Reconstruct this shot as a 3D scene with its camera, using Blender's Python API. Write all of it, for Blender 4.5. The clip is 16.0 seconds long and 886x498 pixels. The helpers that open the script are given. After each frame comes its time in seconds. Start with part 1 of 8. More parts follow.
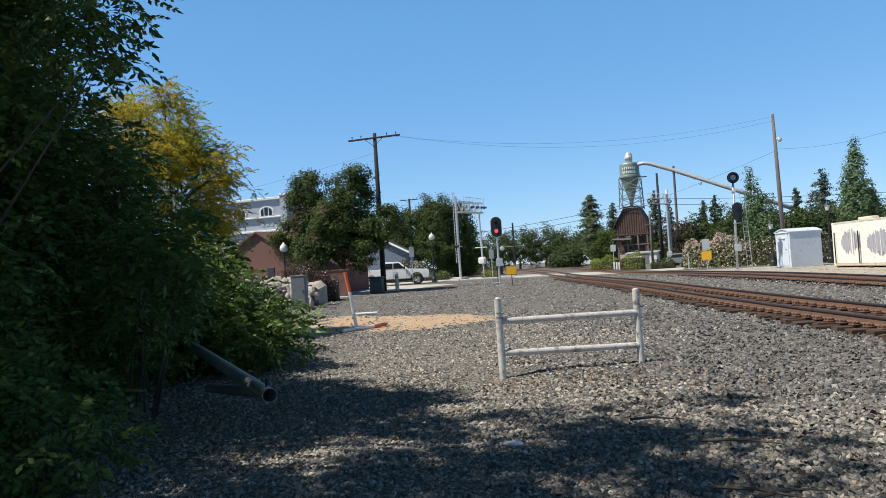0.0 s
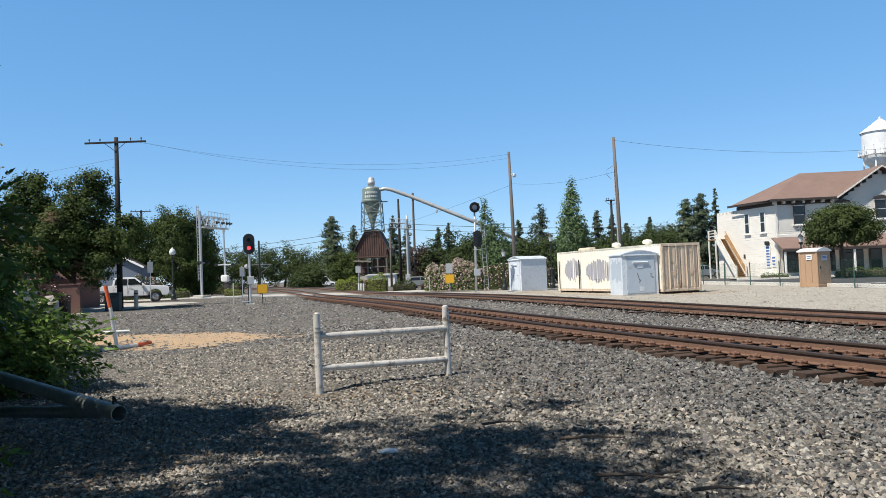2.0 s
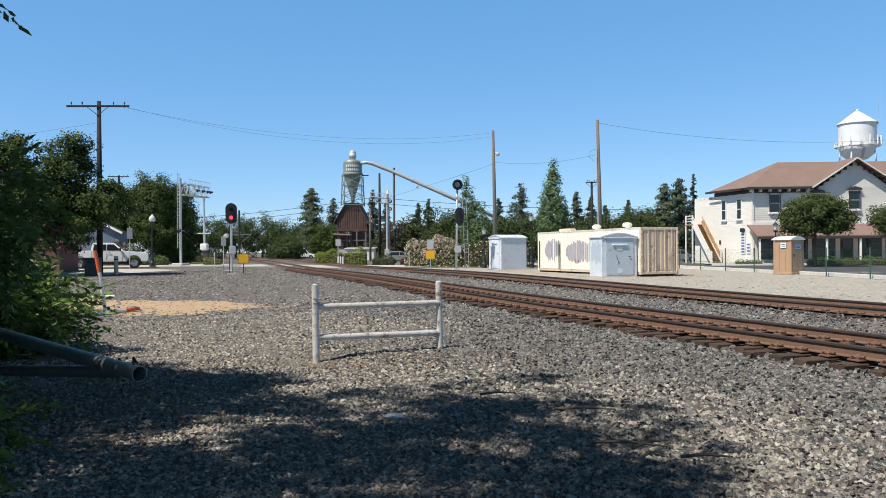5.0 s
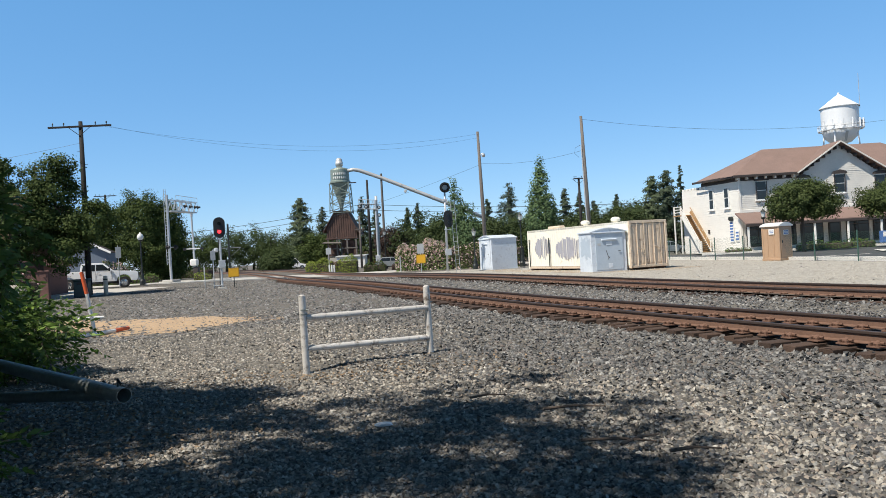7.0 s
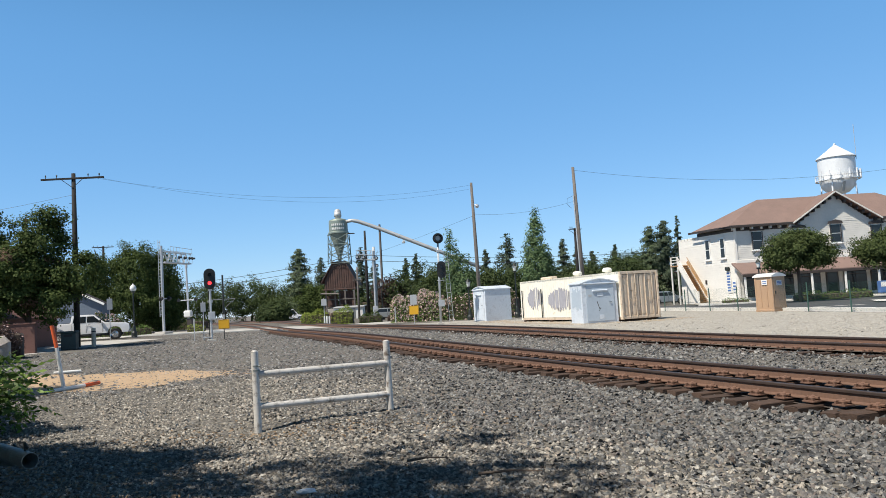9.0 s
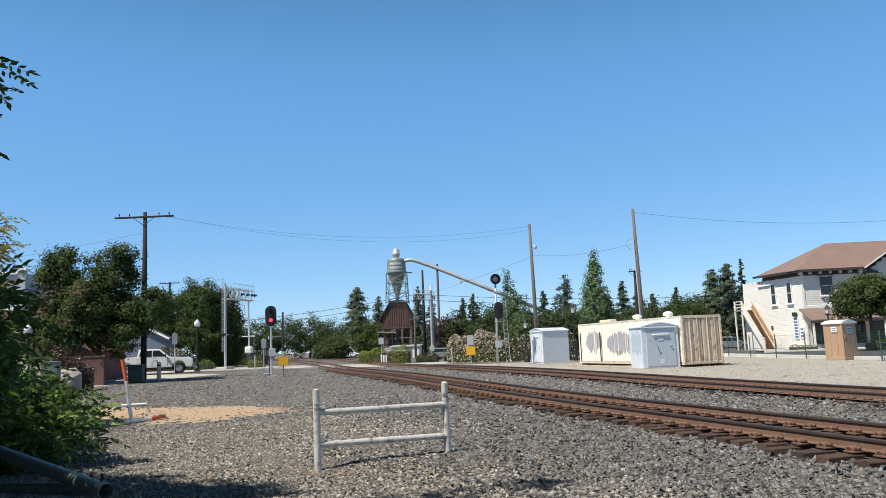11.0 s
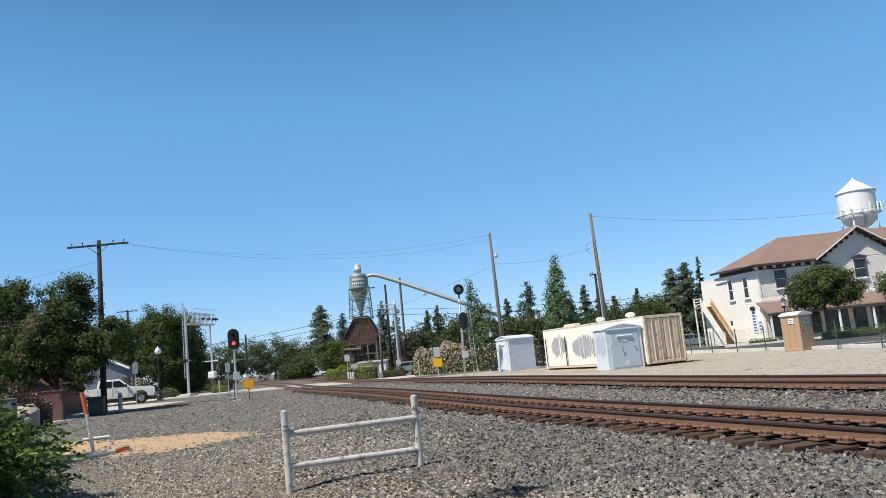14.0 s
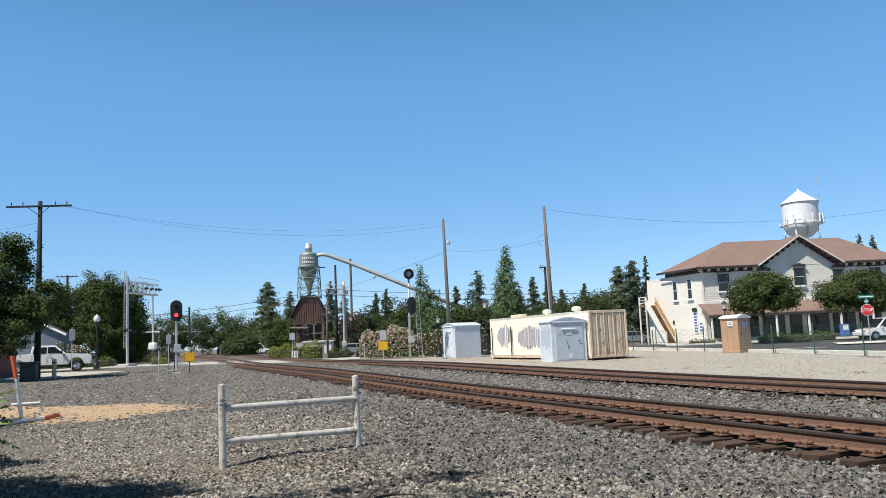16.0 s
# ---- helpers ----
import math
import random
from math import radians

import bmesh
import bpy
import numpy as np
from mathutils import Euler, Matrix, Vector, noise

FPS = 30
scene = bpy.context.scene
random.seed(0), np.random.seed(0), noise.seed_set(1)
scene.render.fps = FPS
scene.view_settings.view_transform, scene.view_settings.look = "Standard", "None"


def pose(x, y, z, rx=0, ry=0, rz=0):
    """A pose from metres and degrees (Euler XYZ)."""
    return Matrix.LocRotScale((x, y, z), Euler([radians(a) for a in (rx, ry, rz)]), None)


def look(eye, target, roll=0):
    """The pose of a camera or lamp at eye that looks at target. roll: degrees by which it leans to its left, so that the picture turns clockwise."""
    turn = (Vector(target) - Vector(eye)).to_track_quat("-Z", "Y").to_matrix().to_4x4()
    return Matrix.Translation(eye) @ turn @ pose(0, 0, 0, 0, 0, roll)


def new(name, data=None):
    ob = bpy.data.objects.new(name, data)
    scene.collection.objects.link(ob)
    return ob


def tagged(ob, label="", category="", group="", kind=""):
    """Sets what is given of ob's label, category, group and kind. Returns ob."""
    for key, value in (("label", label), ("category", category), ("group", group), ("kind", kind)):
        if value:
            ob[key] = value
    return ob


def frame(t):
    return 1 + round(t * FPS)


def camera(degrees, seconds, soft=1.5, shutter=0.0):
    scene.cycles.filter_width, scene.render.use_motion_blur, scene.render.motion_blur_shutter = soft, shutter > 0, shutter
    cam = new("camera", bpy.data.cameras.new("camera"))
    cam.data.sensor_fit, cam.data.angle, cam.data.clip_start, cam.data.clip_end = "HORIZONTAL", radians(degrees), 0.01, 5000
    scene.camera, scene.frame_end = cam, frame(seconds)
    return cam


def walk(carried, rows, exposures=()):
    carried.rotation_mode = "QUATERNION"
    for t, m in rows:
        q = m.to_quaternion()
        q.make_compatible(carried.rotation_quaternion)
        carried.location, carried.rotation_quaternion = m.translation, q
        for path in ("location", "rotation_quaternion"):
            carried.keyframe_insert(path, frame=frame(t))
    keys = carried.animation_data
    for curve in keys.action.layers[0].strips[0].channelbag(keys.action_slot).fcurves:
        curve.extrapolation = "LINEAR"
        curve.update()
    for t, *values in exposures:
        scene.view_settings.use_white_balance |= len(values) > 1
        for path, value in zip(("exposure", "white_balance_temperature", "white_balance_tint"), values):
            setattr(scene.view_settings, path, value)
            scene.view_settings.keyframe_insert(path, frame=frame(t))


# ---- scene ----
cam = camera(60.3, 16.0, soft=0.6)
PATH = [
    (0, (1.964, 1.001, 1.677), (1.171, 2.837, 1.729), -3.7),
    (0.5, (1.557, 0.686, 1.7), (0.812, 2.539, 1.793), -3.9),
    (1, (1.194, 0.64, 1.669), (0.539, 2.527, 1.783), -3.4),
    (1.5, (0.857, 0.57, 1.66), (0.49, 2.535, 1.738), -1.3),
    (2, (0.698, 0.457, 1.672), (0.577, 2.452, 1.742), -2.3),
    (2.5, (0.699, 0.167, 1.659), (0.563, 2.161, 1.717), -2.0),
    (3, (0.579, 0.088, 1.653), (0.47, 2.085, 1.668), 0.3),
    (3.5, (0.375, 0.08, 1.653), (0.329, 2.08, 1.657), 1.0),
    (4, (0.392, 0.05, 1.685), (0.327, 2.049, 1.691), 0.3),
    (6.5, (0.446, 0.044, 1.691), (0.418, 2.044, 1.696), -2.1),
    (7, (0.516, 0.076, 1.701), (0.475, 2.076, 1.714), -3.3),
    (7.5, (0.699, 0.102, 1.68), (0.65, 2.102, 1.704), -4.0),
    (8, (0.843, 0.296, 1.666), (0.943, 2.293, 1.693), -3.3),
    (8.5, (0.959, 0.424, 1.726), (0.999, 2.422, 1.82), -4.3),
    (9, (1.229, 0.382, 1.713), (1.189, 2.377, 1.858), -3.4),
    (9.5, (1.221, 0.314, 1.698), (1.058, 2.299, 1.881), -2.3),
    (9.7, (1.17, 0.311, 1.705), (0.974, 2.292, 1.895), -2.2),
    (11.8, (1.217, 0.149, 1.759), (1.069, 2.124, 2.038), -2.8),
    (12, (1.211, 0.165, 1.75), (1.099, 2.142, 2.026), -3.1),
    (12.5, (1.176, 0.24, 1.751), (1.066, 2.217, 2.032), -3.9),
    (13, (1.225, 0.212, 1.767), (1.173, 2.189, 2.065), -4.7),
    (13.5, (1.229, 0.209, 1.748), (1.211, 2.186, 2.055), -5.2),
    (14, (1.187, 0.21, 1.747), (1.107, 2.189, 2.028), -5.6),
    (14.5, (1.213, 0.295, 1.739), (1.143, 2.273, 2.022), -4.2),
    (15, (1.189, 0.266, 1.745), (1.13, 2.248, 2.01), -3.6),
    (15.5, (1.207, 0.243, 1.737), (1.111, 2.224, 1.994), -3.9),
    (16, (1.216, 0.301, 1.71), (1.257, 2.287, 1.945), -2.5),
]
walk(cam, [(t, look(eye, target, roll)) for t, eye, target, roll in PATH], [(0, 0.25), (16, 0.25)])


# ---- light ----
SUN_TO = Vector((-0.78, -0.62, 0)).normalized()
SUN_EL = radians(56)
world = bpy.data.worlds.new("sky")
scene.world = world
world.use_nodes = True
wt = world.node_tree
sky = wt.nodes.new("ShaderNodeTexSky")
sky.sky_type = "NISHITA"
sky.sun_disc = False
sky.sun_elevation = SUN_EL
sky.sun_rotation = math.atan2(SUN_TO.x, SUN_TO.y)
sky.altitude = 900
sky.air_density, sky.dust_density, sky.ozone_density = 1.0, 0.0, 2.2
tint = wt.nodes.new("ShaderNodeMix")
tint.data_type = "RGBA"
tint.inputs[0].default_value = 0.55
tint.inputs[7].default_value = (0.48, 2.3, 4.95, 1)
wt.links.new(sky.outputs["Color"], tint.inputs[6])
# sky dimmed by hand from horizon to zenith, to deepen the shade below
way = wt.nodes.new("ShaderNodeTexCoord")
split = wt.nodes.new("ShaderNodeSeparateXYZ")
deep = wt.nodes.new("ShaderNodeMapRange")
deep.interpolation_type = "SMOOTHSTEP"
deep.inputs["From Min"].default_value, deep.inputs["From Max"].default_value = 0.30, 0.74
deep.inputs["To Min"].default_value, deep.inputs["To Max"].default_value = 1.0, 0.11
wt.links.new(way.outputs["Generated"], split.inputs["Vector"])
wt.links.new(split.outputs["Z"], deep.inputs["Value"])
zenith_dim = wt.nodes.new("ShaderNodeVectorMath")
zenith_dim.operation = "SCALE"
wt.links.new(tint.outputs[2], zenith_dim.inputs[0])
wt.links.new(deep.outputs["Result"], zenith_dim.inputs["Scale"])
wt.links.new(zenith_dim.outputs["Vector"], wt.nodes["Background"].inputs["Color"])
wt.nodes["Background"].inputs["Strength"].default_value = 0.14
sun_lamp = bpy.data.lights.new("sun", "SUN")
sun_lamp.energy, sun_lamp.angle, sun_lamp.color = 5.0, radians(0.53), (1.0, 0.94, 0.84)
sun = new("sun", sun_lamp)
sun_way = Vector((SUN_TO.x * math.cos(SUN_EL), SUN_TO.y * math.cos(SUN_EL), math.sin(SUN_EL)))
sun.matrix_world = look(sun_way * 60, (0, 0, 0))


# ---- materials ----
def node(nt, kind, **sets):
    n = nt.nodes.new(kind)
    for key, value in sets.items():
        if key in n.inputs:
            n.inputs[key].default_value = value
    return n


def surface(name, color, other=None, rough=0.7, metal=0.0, grain=20.0, patch=1.5, bump=0.2, bump_scale=None,
            island=0.0, by_object=0.0, stain=None, stain_amount=0.35, stretch=(1, 1, 1), clear=0.0):
    """A painted, mineral or metal surface: grain and patches between two colours, an optional stain, and relief."""
    m = bpy.data.materials.new(name)
    m.use_nodes = True
    nt = m.node_tree
    b = nt.nodes["Principled BSDF"]
    b.inputs["Roughness"].default_value, b.inputs["Metallic"].default_value = rough, metal
    b.inputs["Coat Weight"].default_value = clear
    co = node(nt, "ShaderNodeTexCoord")
    mp = node(nt, "ShaderNodeMapping")
    mp.inputs["Scale"].default_value = stretch
    nt.links.new(co.outputs["Object"], mp.inputs["Vector"])
    fine = node(nt, "ShaderNodeTexNoise", Scale=grain, Detail=5.0, Roughness=0.65)
    wide = node(nt, "ShaderNodeTexNoise", Scale=patch, Detail=4.0, Roughness=0.6)
    for n in (fine, wide):
        nt.links.new(mp.outputs["Vector"], n.inputs["Vector"])
    add = node(nt, "ShaderNodeMath")
    add.operation = "ADD"
    nt.links.new(fine.outputs["Fac"], add.inputs[0])
    nt.links.new(wide.outputs["Fac"], add.inputs[1])
    last = add.outputs[0]
    for amount, kind, out in ((island, "ShaderNodeNewGeometry", "Random Per Island"), (by_object, "ShaderNodeObjectInfo", "Random")):
        if amount:
            src = node(nt, kind)
            mul = node(nt, "ShaderNodeMath")
            mul.operation = "MULTIPLY_ADD"
            mul.inputs[1].default_value = amount
            nt.links.new(src.outputs[out], mul.inputs[0])
            nt.links.new(last, mul.inputs[2])
            last = mul.outputs[0]
    ramp = node(nt, "ShaderNodeMapRange")
    ramp.inputs["From Min"].default_value = 0.65
    ramp.inputs["From Max"].default_value = 1.35 + island + by_object
    nt.links.new(last, ramp.inputs["Value"])
    mix = node(nt, "ShaderNodeMix")
    mix.data_type = "RGBA"
    other = other or tuple(c * 0.75 for c in color)
    mix.inputs[6].default_value, mix.inputs[7].default_value = (*color, 1), (*other, 1)
    nt.links.new(ramp.outputs["Result"], mix.inputs[0])
    out = mix.outputs[2]
    if stain:
        spots = node(nt, "ShaderNodeTexNoise", Scale=patch * 2.3, Detail=6.0, Roughness=0.7)
        nt.links.new(mp.outputs["Vector"], spots.inputs["Vector"])
        cut = node(nt, "ShaderNodeMapRange")
        cut.inputs["From Min"].default_value, cut.inputs["From Max"].default_value = 0.62 - 0.3 * stain_amount, 0.78 - 0.3 * stain_amount
        nt.links.new(spots.outputs["Fac"], cut.inputs["Value"])
        mix2 = node(nt, "ShaderNodeMix")
        mix2.data_type = "RGBA"
        mix2.inputs[7].default_value = (*stain, 1)
        nt.links.new(cut.outputs["Result"], mix2.inputs[0])
        nt.links.new(out, mix2.inputs[6])
        out = mix2.outputs[2]
    nt.links.new(out, b.inputs["Base Color"])
    if bump:
        bn = node(nt, "ShaderNodeBump", Strength=bump, Distance=0.02)
        if bump_scale:
            rel = node(nt, "ShaderNodeTexNoise", Scale=bump_scale, Detail=6.0, Roughness=0.7)
            nt.links.new(mp.outputs["Vector"], rel.inputs["Vector"])
            nt.links.new(rel.outputs["Fac"], bn.inputs["Height"])
        else:
            nt.links.new(fine.outputs["Fac"], bn.inputs["Height"])
        nt.links.new(bn.outputs["Normal"], b.inputs["Normal"])
    return m


def leafy(name, color, other, rough=0.72, through_light=0.25):
    """Leaves: each leaf its own tone, some light passing through."""
    m = surface(name, color, other, rough=rough, grain=3.0, patch=0.6, bump=0, island=1.0)
    nt = m.node_tree
    b = nt.nodes["Principled BSDF"]
    b.inputs["Specular IOR Level"].default_value = 0.2
    tr = node(nt, "ShaderNodeBsdfTranslucent")
    src = b.inputs["Base Color"].links[0].from_socket
    nt.links.new(src, tr.inputs["Color"])
    mx = node(nt, "ShaderNodeMixShader")
    mx.inputs[0].default_value = through_light
    nt.links.new(b.outputs[0], mx.inputs[1])
    nt.links.new(tr.outputs[0], mx.inputs[2])
    nt.links.new(mx.outputs[0], nt.nodes["Material Output"].inputs["Surface"])
    return m


def glowing(name, color, strength):
    m = bpy.data.materials.new(name)
    m.use_nodes = True
    b = m.node_tree.nodes["Principled BSDF"]
    b.inputs["Base Color"].default_value = (*color, 1)
    b.inputs["Emission Color"].default_value = (*color, 1)
    b.inputs["Emission Strength"].default_value = strength
    return m


M_GROUND = surface("gravel_bed", (0.21, 0.195, 0.175), (0.09, 0.085, 0.078), rough=0.95, grain=26, patch=0.35, bump=0.9, bump_scale=30)
M_SAND = surface("sandy_soil", (0.50, 0.345, 0.205), (0.36, 0.255, 0.16), rough=0.95, grain=14, patch=1.6, bump=0.5, bump_scale=25)
M_DIRT = surface("trodden_dirt", (0.40, 0.315, 0.225), (0.29, 0.235, 0.175), rough=0.95, grain=12, patch=0.7, bump=0.6, bump_scale=16)
M_LOT = surface("pale_gravel", (0.46, 0.42, 0.35), (0.30, 0.28, 0.24), rough=0.95, grain=9, patch=0.5, bump=0.8, bump_scale=14)
M_ASPHALT = surface("asphalt", (0.085, 0.085, 0.09), (0.05, 0.05, 0.053), rough=0.85, grain=30, patch=0.4, bump=0.3)
M_CONCRETE = surface("concrete", (0.52, 0.49, 0.44), (0.38, 0.36, 0.33), rough=0.85, grain=14, patch=0.8, bump=0.2)
M_RUST = surface("rusty_rail", (0.215, 0.122, 0.082), (0.13, 0.075, 0.054), rough=0.8, metal=0.1, grain=18, patch=1.5, bump=0.25)
M_RAILTOP = surface("worn_rail_head", (0.085, 0.058, 0.047), (0.05, 0.037, 0.032), rough=0.5, metal=0.25, grain=8, patch=1.0, bump=0.05)
M_TIE = surface("weathered_tie", (0.09, 0.054, 0.038), (0.04, 0.028, 0.023), rough=0.95, grain=30, patch=2, bump=0.8, by_object=0.5, stretch=(0.25, 1, 1), stain=(0.17, 0.09, 0.055))
M_PLATE = surface("rusty_plate", (0.20, 0.108, 0.072), (0.11, 0.062, 0.045), rough=0.85, grain=30, patch=4, bump=0.3)
M_PIPE = surface("galvanized_pipe", (0.70, 0.675, 0.64), (0.52, 0.495, 0.465), rough=0.5, metal=0.1, grain=20, patch=3, bump=0.12, stain=(0.16, 0.125, 0.10), stain_amount=0.3)
M_PIPE_DARK = surface("grey_steel_pipe", (0.30, 0.335, 0.33), (0.15, 0.165, 0.16), rough=0.5, metal=0.3, grain=20, patch=4, bump=0.12)
M_WHITE = surface("white_paint", (0.80, 0.79, 0.76), (0.70, 0.69, 0.66), rough=0.55, grain=14, patch=2, bump=0.06)
M_ORANGE = surface("orange_paint", (0.75, 0.14, 0.04), (0.62, 0.10, 0.03), rough=0.55, grain=14, patch=2, bump=0.06)
M_HUTW = surface("pale_hut_paint", (0.66, 0.71, 0.76), (0.55, 0.60, 0.66), rough=0.55, grain=8, patch=1.4, bump=0.06, stain=(0.47, 0.50, 0.54), stain_amount=0.3)
M_HUTG = surface("blue_grey_patch_paint", (0.47, 0.54, 0.61), (0.40, 0.465, 0.53), rough=0.6, grain=8, patch=1.4, bump=0.06)
M_CREAM = surface("cream_container_paint", (0.85, 0.82, 0.725), (0.77, 0.73, 0.62), rough=0.6, grain=7, patch=0.7, bump=0.08, stain=(0.50, 0.37, 0.22), stain_amount=0.05)
M_PATCHG = surface("grey_cover_paint", (0.46, 0.455, 0.49), (0.27, 0.265, 0.30), rough=0.7, grain=9, patch=2.0, bump=0.06, stretch=(1, 4, 0.5))
M_TAN = surface("tan_weathered_paint", (0.68, 0.555, 0.425), (0.56, 0.455, 0.345), rough=0.7, grain=8, patch=0.9, bump=0.1, stain=(0.24, 0.16, 0.10), stain_amount=0.2)
M_BLACK = surface("black_signal_paint", (0.009, 0.009, 0.01), (0.016, 0.016, 0.016), rough=0.5, grain=12, patch=3, bump=0.05)
M_ALU = surface("aluminium_mast", (0.58, 0.59, 0.60), (0.44, 0.45, 0.46), rough=0.45, metal=0.35, grain=12, patch=2, bump=0.05)
M_YELLOW = surface("yellow_sign", (0.80, 0.44, 0.02), (0.70, 0.36, 0.02), rough=0.5, grain=8, patch=3, bump=0.03)
M_SIGNBACK = surface("grey_sign_back", (0.50, 0.51, 0.51), (0.40, 0.41, 0.41), rough=0.5, metal=0.2, grain=8, patch=3, bump=0.03)
M_WOODPOLE = surface("weathered_pole_wood", (0.20, 0.175, 0.155), (0.105, 0.09, 0.08), rough=0.9, grain=22, patch=2, bump=0.5, stretch=(3, 3, 0.25))
M_DARKPOLE = surface("tarred_pole", (0.024, 0.02, 0.018), (0.013, 0.012, 0.011), rough=0.85, grain=25, patch=2, bump=0.4, stretch=(1, 1, 0.12))
M_WIRE = surface("wire_sheath", (0.03, 0.03, 0.03), (0.05, 0.05, 0.05), rough=0.6, bump=0)
M_SIDING = surface("cream_siding", (0.71, 0.685, 0.625), (0.61, 0.585, 0.53), rough=0.7, grain=6, patch=0.8, bump=0.06)
M_SIDE = surface("pale_cream_wall", (0.80, 0.77, 0.71), (0.71, 0.68, 0.62), rough=0.7, grain=6, patch=0.8, bump=0.06)
M_ROOF = surface("brown_shingle", (0.255, 0.17, 0.142), (0.185, 0.125, 0.105), rough=0.85, grain=10, patch=0.8, bump=0.3)
M_TRIM = surface("dark_trim", (0.06, 0.045, 0.04), (0.035, 0.03, 0.028), rough=0.6, grain=10, patch=1, bump=0.1)
M_STAIRW = surface("stained_stair_wood", (0.46, 0.28, 0.13), (0.34, 0.20, 0.09), rough=0.7, grain=14, patch=2, bump=0.2)
M_TANK = surface("white_tank_paint", (0.82, 0.83, 0.83), (0.72, 0.73, 0.74), rough=0.5, grain=3, patch=0.3, bump=0.03)
M_CYC = surface("sage_sheet_metal", (0.30, 0.345, 0.30), (0.20, 0.24, 0.21), rough=0.5, metal=0.3, grain=6, patch=1, bump=0.1)
M_TUBE = surface("pale_duct_metal", (0.60, 0.60, 0.585), (0.43, 0.43, 0.42), rough=0.5, metal=0.3, grain=6, patch=0.8, bump=0.08, stain=(0.3, 0.2, 0.14), stain_amount=0.1)
M_BARN = surface("rusty_barn_metal", (0.15, 0.08, 0.06), (0.065, 0.042, 0.035), rough=0.85, grain=8, patch=1.2, bump=0.3)
# red-brown base darkened to include the tree shade on these walls
M_REDW = surface("red_brown_stucco", (0.17, 0.085, 0.07), (0.125, 0.064, 0.052), rough=0.9, grain=12, patch=0.7, bump=0.3)
M_GREYB = surface("blue_grey_stucco", (0.42, 0.45, 0.51), (0.35, 0.38, 0.44), rough=0.85, grain=8, patch=0.7, bump=0.15)
M_RUBBLE = surface("pale_rubble", (0.46, 0.40, 0.35), (0.32, 0.28, 0.25), rough=0.95, grain=10, patch=1, bump=0.8, bump_scale=8)
M_CABGREY = surface("grey_cabinet_paint", (0.20, 0.215, 0.22), (0.15, 0.16, 0.165), rough=0.6, grain=10, patch=2, bump=0.08)
M_BINGREEN = surface("dark_green_bin", (0.02, 0.045, 0.045), (0.015, 0.03, 0.03), rough=0.5, grain=10, patch=2, bump=0.05)
M_CARWHITE = surface("white_car_paint", (0.80, 0.80, 0.80), (0.75, 0.75, 0.76), rough=0.25, grain=5, patch=1, bump=0, clear=0.8)
M_CARSILVER = surface("silver_car_paint", (0.42, 0.46, 0.50), (0.38, 0.42, 0.46), rough=0.28, metal=0.5, grain=5, patch=1, bump=0, clear=0.8)
M_GLASS = surface("dark_glass", (0.015, 0.018, 0.02), (0.02, 0.025, 0.03), rough=0.08, grain=2, patch=1, bump=0)
M_TYRE = surface("tyre_rubber", (0.02, 0.02, 0.02), (0.03, 0.03, 0.03), rough=0.85, grain=20, patch=3, bump=0.1)
M_CHROME = surface("brushed_metal", (0.55, 0.55, 0.56), (0.45, 0.45, 0.46), rough=0.25, metal=0.9, grain=10, patch=2, bump=0.03)
M_POTTY = surface("tan_plastic", (0.45, 0.295, 0.185), (0.39, 0.255, 0.16), rough=0.5, grain=8, patch=1.4, bump=0.06)
M_CURB = surface("pale_kerb", (0.76, 0.73, 0.67), (0.64, 0.61, 0.56), rough=0.85, grain=10, patch=0.8, bump=0.15)
M_GREENPOST = surface("green_coated_post", (0.05, 0.11, 0.085), (0.035, 0.08, 0.06), rough=0.5, grain=10, patch=2, bump=0.05)
M_BARK = surface("bark", (0.12, 0.09, 0.07), (0.06, 0.045, 0.035), rough=0.95, grain=16, patch=2, bump=0.8, stretch=(2, 2, 0.5))
M_LITTER = surface("dry_leaf_litter", (0.36, 0.26, 0.165), (0.19, 0.13, 0.085), rough=0.95, grain=10, patch=1, bump=0, island=1.0)
M_DARKSTEEL = surface("dark_lamp_steel", (0.02, 0.025, 0.025), (0.03, 0.035, 0.03), rough=0.5, metal=0.2, grain=10, patch=2, bump=0.05)
M_GLOBE = surface("frosted_globe", (0.78, 0.78, 0.75), (0.7, 0.7, 0.67), rough=0.3, grain=5, patch=1, bump=0)
M_BLUESIGN = surface("blue_print", (0.08, 0.17, 0.42), (0.06, 0.13, 0.34), rough=0.5, grain=8, patch=2, bump=0)
M_REDSIGN = surface("red_sign", (0.55, 0.03, 0.03), (0.45, 0.025, 0.025), rough=0.45, grain=8, patch=2, bump=0)
M_GREENSIGN = surface("teal_street_sign", (0.02, 0.22, 0.17), (0.015, 0.18, 0.14), rough=0.45, grain=8, patch=2, bump=0)
M_REDLAMP = glowing("red_signal_light", (1.0, 0.03, 0.04), 3.0)
M_LENS = surface("dark_lens", (0.01, 0.01, 0.012), (0.015, 0.015, 0.015), rough=0.15, bump=0)

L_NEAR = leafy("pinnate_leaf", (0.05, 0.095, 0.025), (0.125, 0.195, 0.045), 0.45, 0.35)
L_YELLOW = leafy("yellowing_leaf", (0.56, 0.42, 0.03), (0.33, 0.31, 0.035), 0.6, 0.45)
# near leaf lightened to paint sun highlights; plain green on the yellowing tree
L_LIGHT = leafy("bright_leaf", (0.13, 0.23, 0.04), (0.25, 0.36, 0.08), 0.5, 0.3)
L_DARK = leafy("dark_broad_leaf", (0.028, 0.05, 0.014), (0.105, 0.14, 0.036))
L_STREET = leafy("olive_street_leaf", (0.034, 0.056, 0.018), (0.105, 0.132, 0.042))
